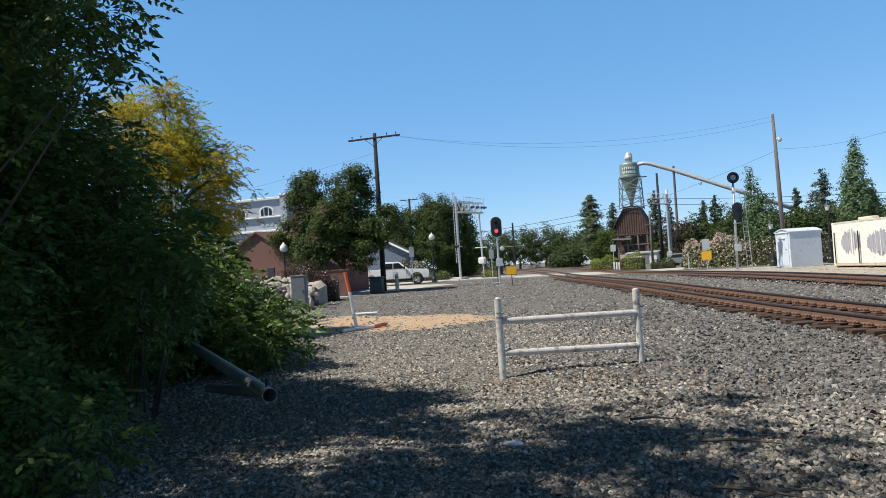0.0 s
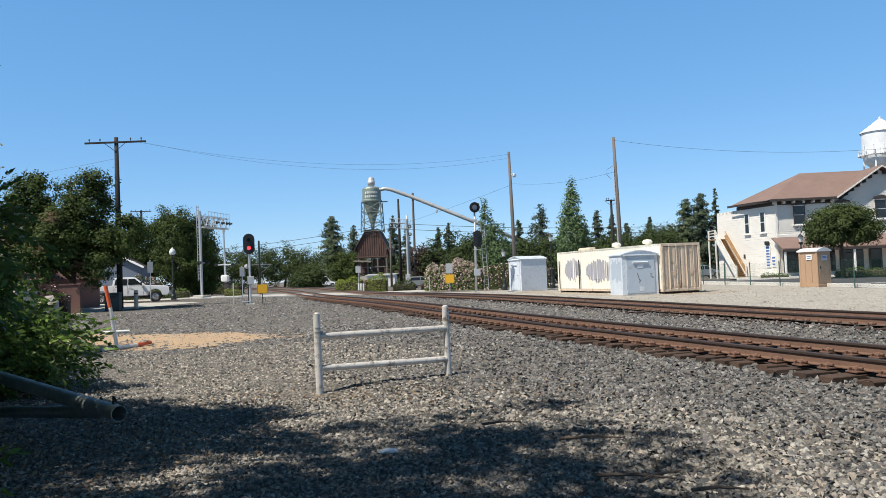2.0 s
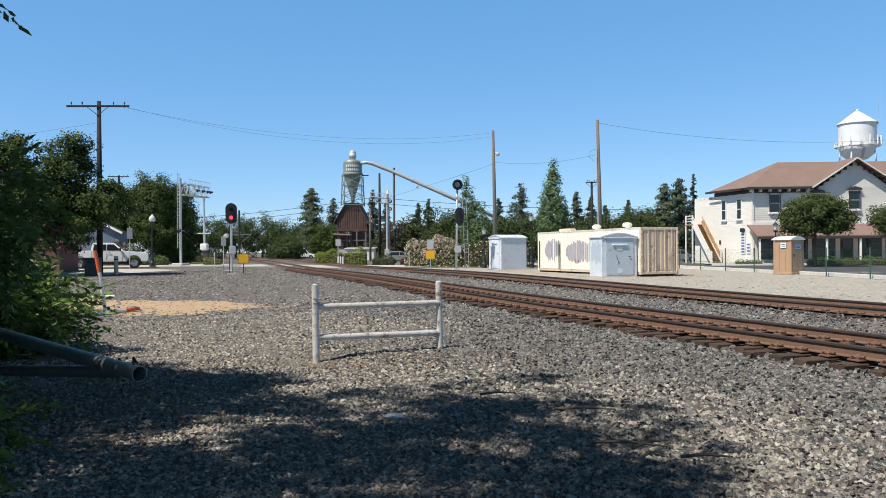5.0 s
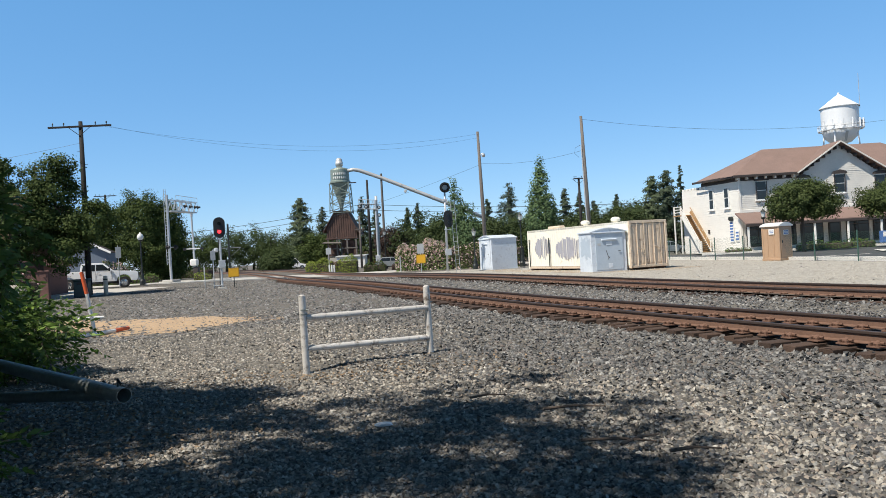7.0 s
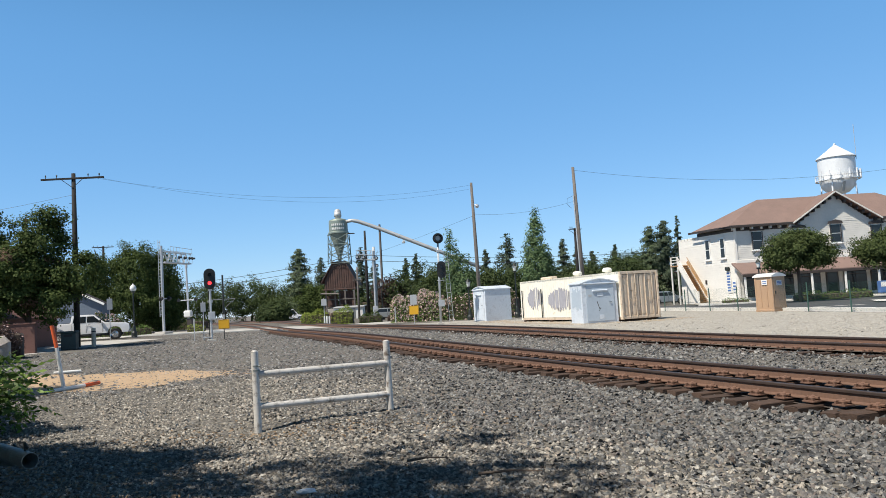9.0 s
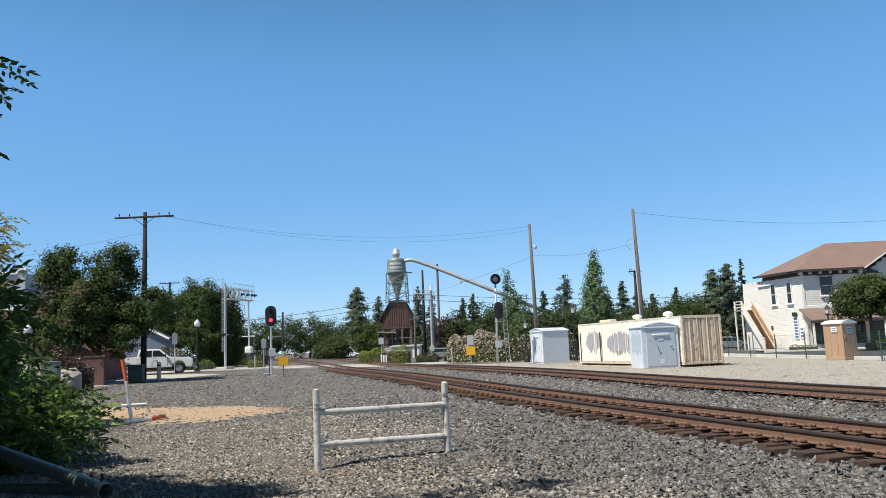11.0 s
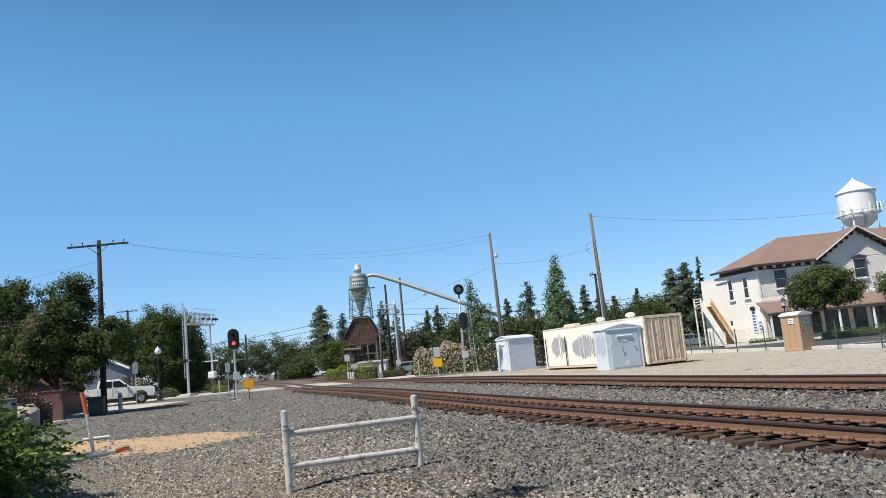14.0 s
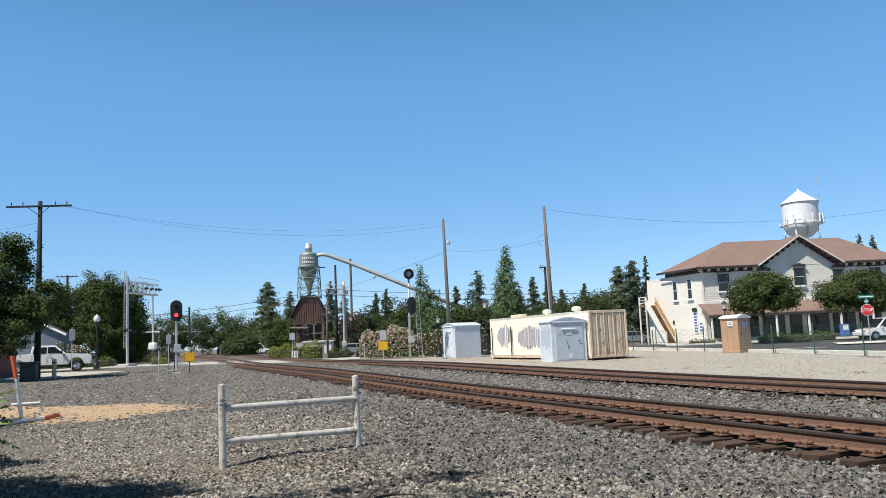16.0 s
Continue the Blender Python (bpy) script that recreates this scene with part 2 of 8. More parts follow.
L_MID = leafy("mid_green_leaf", (0.032, 0.055, 0.019), (0.085, 0.11, 0.038))
L_PINE = leafy("pine_needles", (0.065, 0.092, 0.05), (0.135, 0.165, 0.085), through_light=0.12)
L_DKPINE = leafy("dark_conifer_needles", (0.045, 0.068, 0.042), (0.10, 0.125, 0.075), through_light=0.15)
L_POPLAR = leafy("poplar_leaf", (0.075, 0.13, 0.055), (0.18, 0.25, 0.115))
L_PLUM = leafy("purple_leaf", (0.06, 0.034, 0.033), (0.11, 0.075, 0.06))
L_HEDGE = leafy("hedge_leaf", (0.08, 0.14, 0.035), (0.16, 0.23, 0.06))
L_YHEDGE = leafy("yellow_green_leaf", (0.16, 0.22, 0.04), (0.27, 0.31, 0.06))
L_PINK = leafy("pale_pink_petal", (0.74, 0.58, 0.53), (0.62, 0.42, 0.39))
L_DRY = leafy("dry_brush", (0.20, 0.13, 0.08), (0.13, 0.09, 0.06))
M_LOTSTONE = surface("pale_lot_stone", (0.31, 0.289, 0.255), (0.45, 0.422, 0.375), rough=0.9, grain=30, patch=3, bump=0.2, island=1.3)
# blue-grey house wall, its colour darkened to paint in the tree shade
M_SHADEBLUE = surface("shade_darkened_boards", (0.13, 0.16, 0.21), (0.10, 0.125, 0.165), rough=0.8, grain=8, patch=1, bump=0.15)


def cellular(m, scale, dark, light):
    """Turns the ground into packed stones: each cell its own tone, with sunken joints."""
    nt = m.node_tree
    b = nt.nodes["Principled BSDF"]
    co = node(nt, "ShaderNodeTexCoord")
    v = node(nt, "ShaderNodeTexVoronoi", Scale=scale, Randomness=1.0)
    v2 = node(nt, "ShaderNodeTexVoronoi", Scale=scale * 0.37, Randomness=1.0)
    for n in (v, v2):
        nt.links.new(co.outputs["Object"], n.inputs["Vector"])
    sep = node(nt, "ShaderNodeSeparateColor")
    nt.links.new(v.outputs["Color"], sep.inputs["Color"])
    sep2 = node(nt, "ShaderNodeSeparateColor")
    nt.links.new(v2.outputs["Color"], sep2.inputs["Color"])
    avg = node(nt, "ShaderNodeMath")
    avg.operation = "MULTIPLY_ADD"
    avg.inputs[1].default_value = 0.65
    nt.links.new(sep.outputs[0], avg.inputs[0])
    half = node(nt, "ShaderNodeMath")
    half.operation = "MULTIPLY"
    half.inputs[1].default_value = 0.35
    nt.links.new(sep2.outputs[0], half.inputs[0])
    nt.links.new(half.outputs[0], avg.inputs[2])
    mix = node(nt, "ShaderNodeMix")
    mix.data_type = "RGBA"
    mix.inputs[6].default_value, mix.inputs[7].default_value = (*dark, 1), (*light, 1)
    nt.links.new(avg.outputs[0], mix.inputs[0])
    old = b.inputs["Base Color"].links[0].from_socket
    both = node(nt, "ShaderNodeMix")
    both.data_type = "RGBA"
    both.inputs[0].default_value = 0.8
    nt.links.new(old, both.inputs[6])
    nt.links.new(mix.outputs[2], both.inputs[7])
    nt.links.new(both.outputs[2], b.inputs["Base Color"])
    bn = node(nt, "ShaderNodeBump", Strength=1.0, Distance=0.06)
    bn.invert = True
    nt.links.new(v.outputs["Distance"], bn.inputs["Height"])
    nt.links.new(bn.outputs["Normal"], b.inputs["Normal"])


cellular(M_GROUND, 15.0, (0.045, 0.041, 0.036), (0.26, 0.232, 0.19))
cellular(M_LOT, 7.0, (0.28, 0.26, 0.228), (0.46, 0.428, 0.375))


def stone_tones(name, tones):
    """Loose stones: every stone takes one of several mineral tones, roughened by grain."""
    m = surface(name, (0.2, 0.19, 0.18), rough=0.9, grain=60, patch=9, bump=0.5, bump_scale=70)
    nt = m.node_tree
    b = nt.nodes["Principled BSDF"]
    geo = node(nt, "ShaderNodeNewGeometry")
    ramp = node(nt, "ShaderNodeValToRGB")
    ramp.color_ramp.interpolation = "LINEAR"
    while len(ramp.color_ramp.elements) < len(tones):
        ramp.color_ramp.elements.new(0.5)
    for e, (at, col) in zip(ramp.color_ramp.elements, tones):
        e.position, e.color = at, (*col, 1)
    nt.links.new(geo.outputs["Random Per Island"], ramp.inputs["Fac"])
    mottle = node(nt, "ShaderNodeMix")
    mottle.data_type, mottle.blend_type = "RGBA", "MULTIPLY"
    mottle.inputs[0].default_value = 1.0
    nz = node(nt, "ShaderNodeTexNoise", Scale=35.0, Detail=5.0, Roughness=0.7)
    co = node(nt, "ShaderNodeTexCoord")
    nt.links.new(co.outputs["Object"], nz.inputs["Vector"])
    rg = node(nt, "ShaderNodeMapRange")
    rg.inputs["From Min"].default_value, rg.inputs["From Max"].default_value = 0.3, 0.7
    rg.inputs["To Min"].default_value, rg.inputs["To Max"].default_value = 0.55, 1.4
    nt.links.new(nz.outputs["Fac"], rg.inputs["Value"])
    nt.links.new(ramp.outputs["Color"], mottle.inputs[6])
    nt.links.new(rg.outputs["Result"], mottle.inputs[7])
    nt.links.new(mottle.outputs[2], b.inputs["Base Color"])
    return m


M_STONE = stone_tones("ballast_stone", [(0.0, (0.04, 0.041, 0.043)), (0.25, (0.09, 0.09, 0.091)), (0.5, (0.152, 0.15, 0.148)), (0.64, (0.165, 0.135, 0.12)), (0.74, (0.195, 0.193, 0.19)), (0.95, (0.245, 0.24, 0.23)), (1.0, (0.38, 0.37, 0.355))])
M_FINE = stone_tones("fine_gravel_stone", [(0.0, (0.10, 0.093, 0.085)), (0.25, (0.21, 0.196, 0.175)), (0.5, (0.31, 0.29, 0.255)), (0.65, (0.35, 0.295, 0.245)), (0.85, (0.39, 0.366, 0.325)), (1.0, (0.48, 0.455, 0.41))])
M_BED = surface("rust_stained_bed", (0.15, 0.115, 0.09), (0.075, 0.06, 0.052), rough=0.95, grain=22, patch=1.2, bump=0.9, bump_scale=26)


# ---- building helpers ----
def thing(name, m, label, category, group="", kind=""):
    ob = new(name)
    ob.empty_display_size = 0.1
    ob.matrix_world = m
    return tagged(ob, label, category, group, kind)


def part(name, bm, material, parent=None, label="", smooth=False):
    me = bpy.data.meshes.new(name)
    bm.to_mesh(me)
    bm.free()
    me.materials.append(material)
    if smooth:
        for p in me.polygons:
            p.use_smooth = True
    ob = new(name, me)
    if parent:
        ob.parent = parent
    return tagged(ob, label)


def raw_mesh(name, verts, faces, material, parent=None, label=""):
    """One mesh object straight from arrays; faces is an n x k index array."""
    me = bpy.data.meshes.new(name)
    verts, faces = np.asarray(verts, dtype=np.float32), np.asarray(faces, dtype=np.int32)
    k = faces.shape[1]
    me.vertices.add(len(verts))
    me.vertices.foreach_set("co", verts.ravel())
    me.loops.add(faces.size)
    me.loops.foreach_set("vertex_index", faces.ravel())
    me.polygons.add(len(faces))
    me.polygons.foreach_set("loop_start", np.arange(0, faces.size, k, dtype=np.int32))
    me.update(calc_edges=True)
    me.validate()
    me.materials.append(material)
    ob = new(name, me)
    if parent:
        ob.parent = parent
    return tagged(ob, label)


def box(bm, size, at=(0, 0, 0), rot=(0, 0, 0), bevel=0.0):
    """A box of that size, its middle at that place, with bevelled edges."""
    t = bmesh.new()
    bmesh.ops.create_cube(t, size=1.0, matrix=Matrix.Diagonal((*size, 1)))
    if bevel:
        bmesh.ops.bevel(t, geom=t.edges[:], offset=bevel, segments=1, affect="EDGES", profile=0.5)
    t.transform(pose(*at, *rot))
    me = bpy.data.meshes.new("t")
    t.to_mesh(me)
    t.free()
    bm.from_mesh(me)
    bpy.data.meshes.remove(me)
    return bm


def rod(bm, a, b, r, r2=None, n=12, caps=True):
    """A round bar from a to b."""
    a, b = Vector(a), Vector(b)
    d = b - a
    m = Matrix.Translation((a + b) / 2) @ d.to_track_quat("Z", "Y").to_matrix().to_4x4()
    bmesh.ops.create_cone(bm, cap_ends=caps, segments=n, radius1=r, radius2=r if r2 is None else r2, depth=d.length, matrix=m)
    return bm


def ball(bm, at, r, scale=(1, 1, 1), u=12, v=8):
    m = Matrix.Translation(at) @ Matrix.Diagonal((*scale, 1))
    bmesh.ops.create_uvsphere(bm, u_segments=u, v_segments=v, radius=r, matrix=m)
    return bm


def lathe(bm, profile, at=(0, 0, 0), n=24):
    """A turned form from (radius, height) pairs."""
    rings = []
    for r, z in profile:
        rings.append([bm.verts.new((at[0] + max(r, 0.001) * math.cos(2 * math.pi * i / n), at[1] + max(r, 0.001) * math.sin(2 * math.pi * i / n), at[2] + z)) for i in range(n)])
    for lo, hi in zip(rings, rings[1:]):
        for i in range(n):
            bm.faces.new((lo[i], lo[(i + 1) % n], hi[(i + 1) % n], hi[i]))
    return bm


def slab(bm, outline, z0, z1, along="z", at=0.0):
    """A prism over an outline of (a, b) pairs, from z0 to z1 along an axis."""
    def put(a, b, c):
        return {"z": (a, b, c), "y": (a, c, b), "x": (c, a, b)}[along]
    lo = [bm.verts.new(put(a, b, z0)) for a, b in outline]
    hi = [bm.verts.new(put(a, b, z1)) for a, b in outline]
    n = len(outline)
    bm.faces.new(lo)
    bm.faces.new(hi[::-1])
    for i in range(n):
        bm.faces.new((lo[(i + 1) % n], lo[i], hi[i], hi[(i + 1) % n]))
    bmesh.ops.recalc_face_normals(bm, faces=bm.faces[:])
    return bm


def B():
    return bmesh.new()


def ss(a, b, x):
    t = np.clip((x - a) / (b - a), 0, 1)
    return t * t * (3 - 2 * t)


# ---- the lie of the land ----
TURN = 21.8                      # the tracks run this many degrees to the left of +y
ALONG = Vector((-math.sin(radians(TURN)), math.cos(radians(TURN)), 0))
ACROSS = Vector((math.cos(radians(TURN)), math.sin(radians(TURN)), 0))


def track_place(w, u, z=0.0):
    p = ACROSS * w + ALONG * u
    return (p.x, p.y, z)


def height(x, y):
    """The ground's height: flat by the gate, rising gently towards the crossing road, with low track beds."""
    x, y = np.asarray(x, dtype=float), np.asarray(y, dtype=float)
    w = ACROSS.x * x + ACROSS.y * y
    u = ALONG.x * x + ALONG.y * y
    z = 0.2 * ss(18, 44, y) + 0.33 * ss(-10, -24, x) * ss(36, 62, y)
    z = z + 0.06 * ss(1.9, 1.2, abs(w - 16.7)) * ss(60, 46, u)
    return z


def lumps(x, y):
    """Small unevenness of loose ground."""
    w = ACROSS.x * x + ACROSS.y * y
    return ss(8.8, 6.0, w) * 0.03 * np.sin(x * 0.9 + 1.3 * np.sin(y * 0.5)) * np.sin(y * 0.7 + 0.6) + 0.012 * np.sin(x * 2.7 + y * 1.9) - 0.09 * np.exp(-((x + 2.0) ** 2 + (y - 12.2) ** 2) / 0.9)


def foot(x, y):
    return float(height(x, y))


def near_ground():
    """One sheet out to the horizon, fine near the camera's stand and coarser away from it."""
    def ticks(lo, hi, centre):
        out, v = [centre], centre
        while v < hi:
            v += 0.3 + 0.055 * abs(v - centre)
            out.append(v)
        v = centre
        while v > lo:
            v -= 0.3 + 0.055 * abs(v - centre)
            out.append(v)
        return np.array(sorted(out))
    xs, ys = ticks(-2500, 2500, 0.0), ticks(-2500, 2800, 8.0)
    gx, gy = np.meshgrid(xs, ys)
    gz = height(gx, gy) + lumps(gx, gy) * ss(60, 20, np.hypot(gx, gy))
    v = np.stack([gx.ravel(), gy.ravel(), gz.ravel()], 1)
    nx = len(xs)
    i = (np.arange(len(ys) - 1)[:, None] * nx + np.arange(nx - 1)[None]).ravel()
    f = np.stack([i, i + 1, i + nx + 1, i + nx], 1)
    ob = raw_mesh("ground", v, f, M_GROUND)
    for p in ob.data.polygons:
        p.use_smooth = True
    tagged(ob, "grey crushed-stone ground beside the railway tracks", "ground", kind="structure")


near_ground()


def draped(name, outline, material, lift, label, category, step=1.0, kind="structure", rough_edge=0.0):
    """A patch of other ground, draped a few millimetres above the land."""
    o = np.array(outline, dtype=float)
    xs = np.arange(o[:, 0].min(), o[:, 0].max() + step, step)
    ys = np.arange(o[:, 1].min(), o[:, 1].max() + step, step)
    bm = B()
    fs = bm.faces.new([bm.verts.new((x, y, 0)) for x, y in outline])
    for axis, vals in (((1, 0, 0), xs), ((0, 1, 0), ys)):
        for c in vals[1:-1]:
            bmesh.ops.bisect_plane(bm, geom=bm.verts[:] + bm.edges[:] + bm.faces[:], plane_co=(c if axis[0] else 0, c if axis[1] else 0, 0), plane_no=axis)
    for v in bm.verts:
        v.co.z = foot(v.co.x, v.co.y) + float(lumps(v.co.x, v.co.y) * ss(60, 20, math.hypot(v.co.x, v.co.y))) + lift
    bmesh.ops.recalc_face_normals(bm, faces=bm.faces[:])
    return tagged(part(name, bm, material), label, category, kind=kind)


def track_patch(name, w0, w1, u0, u1, material, lift, label, category, step=2.0):
    return draped(name, [track_place(w, u)[:2] for w, u in ((w0, u0), (w1, u0), (w1, u1), (w0, u1))], material, lift, label, category, step)


# pale lot beyond the tracks, the streets, kerbs and pavements
draped("gravel_lot", [track_place(19.6, 0)[:2], (20.9, 32), (17.0, 60.5), (9.5, 66.5), track_place(19.6, 64)[:2]], M_LOT, 0.012, "pale dusty gravel lot between tracks and street", "ground", 2.0)
draped("dirt_strip", [(11.4, 40.2), (14.2, 42.2), (13.0, 43.8), (9.4, 43.2), (5.2, 54), (4.4, 60), (2.4, 60.2), (3.7, 52.5), (6.0, 46.5), (7.4, 41.2)], M_DIRT, 0.02, "bare brown dirt around the container and huts", "ground", 1.5)
draped("road", [(21.4, 20), (90, 5), (90, 66), (27, 68.5), (20.5, 84), (14.5, 84), (17.5, 61)], M_ASPHALT, 0.016, "grey asphalt street past the corner building", "road", 4.0)
draped("crossing_road", [track_place(w, u)[:2] for w, u in ((-60, 67), (40, 70), (40, 80), (-60, 80))], M_CONCRETE, 0.03, "pale worn road over the level crossing", "road", 3.0)
draped("pavement", [(22.5, 69), (90, 66.5), (90, 76), (24, 78)], M_CONCRETE, 0.12, "concrete pavement in front of the corner building", "pavement", 4.0)
draped("paved_path", [(-34, 43.5), (-23.5, 43.5), (-20.5, 55.5), (-31, 59)], M_CONCRETE, 0.014, "concrete path beside the hedge", "pavement", 2.0)


draped("traffic_island", [(27.6, 49.6), (36, 48.6), (36, 53.5), (29.5, 54)], M_CURB, 0.09, "pale concrete traffic island beside the stop sign", "pavement", 3.0)
draped("road_marking", [(22.6, 47.3), (25.6, 47.0), (25.6, 47.5), (22.6, 47.8)], M_CURB, 0.024, "worn white stop line on the asphalt", "road marking", 2.0)


def kerb(name, pts, wide, high, label):
    bm = B()
    for a, b in zip(pts, pts[1:]):
        a3, b3 = Vector((*a, foot(*a))), Vector((*b, foot(*b)))
        d = b3 - a3
        n = max(1, int(d.length / 4))
        for i in range(n):
            p, q = a3 + d * i / n, a3 + d * (i + 1) / n
            m = (p + q) / 2
            box(bm, (wide, d.length / n - 0.015, high + 0.1), (m.x, m.y, m.z + high / 2 - 0.05), (0, 0, math.degrees(math.atan2(-d.x, d.y))), 0.015)
    return tagged(part(name, bm, M_CURB), label, "kerb", kind="structure")


kerb("kerb", [(22.46, 24), (21.15, 33), (17.1, 60.8), (10.2, 67)], 0.4, 0.24, "pale concrete kerb between gravel lot and street")
kerb("kerb", [(22.3, 69), (60, 67.6), (90, 66.3)], 0.3, 0.15, "concrete kerb of the pavement")
kerb("kerb", [(-36, 62.5), (-24, 64.5), (-15, 68.5)], 0.35, 0.14, "pale concrete kerb of the crossing road")


# ---- leaves and trees ----
RNG = np.random.default_rng(7)


def tube_points(bm, pts, radii, n=8):
    """A tapered limb through the points."""
    rings = []
    pts = [Vector(p) for p in pts]
    for i, (p, r) in enumerate(zip(pts, radii)):
        d = (pts[min(i + 1, len(pts) - 1)] - pts[max(i - 1, 0)]).normalized()
        q = d.to_track_quat("Z", "Y").to_matrix()
        rings.append([bm.verts.new(p + q @ Vector((r * math.cos(2 * math.pi * k / n), r * math.sin(2 * math.pi * k / n), 0))) for k in range(n)])
    for lo, hi in zip(rings, rings[1:]):
        for k in range(n):
            bm.faces.new((lo[k], lo[(k + 1) % n], hi[(k + 1) % n], hi[k]))
    bm.faces.new(rings[0][::-1])
    bm.faces.new(rings[-1])
    return bm


def leaf_quads(centres, dirs, length, width, rng, normals=None):
    """Bent diamond leaves: four corners and two triangles each, folded along the midrib."""
    n = len(centres)
    if normals is None:
        side = np.cross(dirs, rng.normal(size=(n, 3)))
    else:
        dirs = np.cross(normals, rng.normal(size=(n, 3)))
        dirs = dirs / (np.linalg.norm(dirs, axis=1, keepdims=True) + 1e-9)
        side = np.cross(dirs, normals)
    side = side / (np.linalg.norm(side, axis=1, keepdims=True) + 1e-9)
    nor = np.cross(dirs, side)
    ln, wd = np.broadcast_to(length, n)[:, None], np.broadcast_to(width, n)[:, None]
    a = centres - dirs * ln * 0.5
    c = centres + dirs * ln * 0.5 - nor * ln * 0.12
    b = centres + side * wd * 0.5 - nor * wd * 0.12
    d = centres - side * wd * 0.5 - nor * wd * 0.12
    v = np.stack([a, b, c, d], 1).reshape(-1, 3)
    i = np.arange(n) * 4
    f = np.concatenate([np.stack([i, i + 1, i + 2], 1), np.stack([i, i + 2, i + 3], 1)])
    return v, f


def unit(v):
    return v / (np.linalg.norm(v, axis=-1, keepdims=True) + 1e-9)


def clump_cloud(blobs, clumps, rng, shell=0.55):
    """Places for clumps inside uneven ellipsoids, thicker towards the outside."""
    vol = np.array([b[3] * b[4] * b[5] for b in blobs]) ** 0.75
    pick = rng.choice(len(blobs), clumps, p=vol / vol.sum())
    b = np.array(blobs)[pick]
    d = unit(rng.normal(size=(clumps, 3)))
    ragged = 1 + 0.16 * np.sin(d[:, 0] * 5 + pick) * np.sin(d[:, 1] * 6 + 2 * pick) + rng.normal(0, 0.07, clumps)
    r = (shell + (1 - shell) * rng.random(clumps) ** 0.6) * ragged
    return b[:, :3] + d * b[:, 3:6] * r[:, None], d


def crown(name, blobs, clumps, per, spread, length, width, material, parent, rng, shell=0.55, droop=0.3, label=""):
    c, out = clump_cloud(blobs, clumps, rng, shell)
    puff = rng.normal(size=(clumps * per, 3))
    centres = np.repeat(c, per, 0) + puff * spread * np.array((1, 1, 0.75))
    nor = unit(np.repeat(out, per, 0) * 0.55 + unit(puff) * 0.7 + np.array((0, 0, 0.45)) + rng.normal(size=(clumps * per, 3)) * 0.4)
    ln = length * rng.uniform(0.7, 1.3, len(centres))
    v, f = leaf_quads(centres, nor, ln, ln * width, rng, nor)
    return raw_mesh(name, v, f, material, parent, label), c


def tree(name, x, y, tall, blobs, leaf, label, clumps=500, per=14, spread=0.22, length=0.2, width=0.55, trunk=0.16, seed=1, limbs=9, bark=None, extra=None, category="tree", shell=0.5, z0=None):
    """A tapered trunk with limbs that carry a crown of leaf clumps. Blobs are relative to the foot."""
    rng = np.random.default_rng(seed)
    t = thing(name, pose(x, y, foot(x, y) if z0 is None else z0), label, category)
    cr, places = crown("crown", blobs, clumps, per, spread, length, width, leaf, t, rng, shell)
    if extra:
        crown("outer_leaves", blobs, extra[1], per, spread, length, width, extra[0], t, rng, 0.85, label=extra[2])
    bm = B()
    top = max(b[2] for b in blobs)
    fork = min(b[2] - b[5] * 0.6 for b in blobs)
    fork = max(fork, 0.12 * tall)
    lean = rng.normal(0, 0.02 * tall, 2)
    tube_points(bm, [(0, 0, -0.3), (lean[0] * 0.3, lean[1] * 0.3, fork * 0.6), (lean[0], lean[1], fork), (lean[0] * 0.6, lean[1] * 0.5, top)], [trunk * 1.4, trunk, trunk * 0.8, trunk * 0.2])
    part("trunk", bm, bark or M_BARK, t, smooth=True)
    for k in range(limbs):
        p = places[rng.integers(len(places))]
        s = fork * (0.8 + 0.3 * rng.random())
        mid = (p * 0.5 + np.array((lean[0], lean[1], s)) * 0.5) + np.array((0, 0, 0.06 * tall))
        part("limb", tube_points(B(), [(lean[0] * 0.9, lean[1] * 0.9, s), tuple(mid), tuple(p)], [trunk * 0.5, trunk * 0.3, trunk * 0.08], 6), bark or M_BARK, t, smooth=True)
    return t


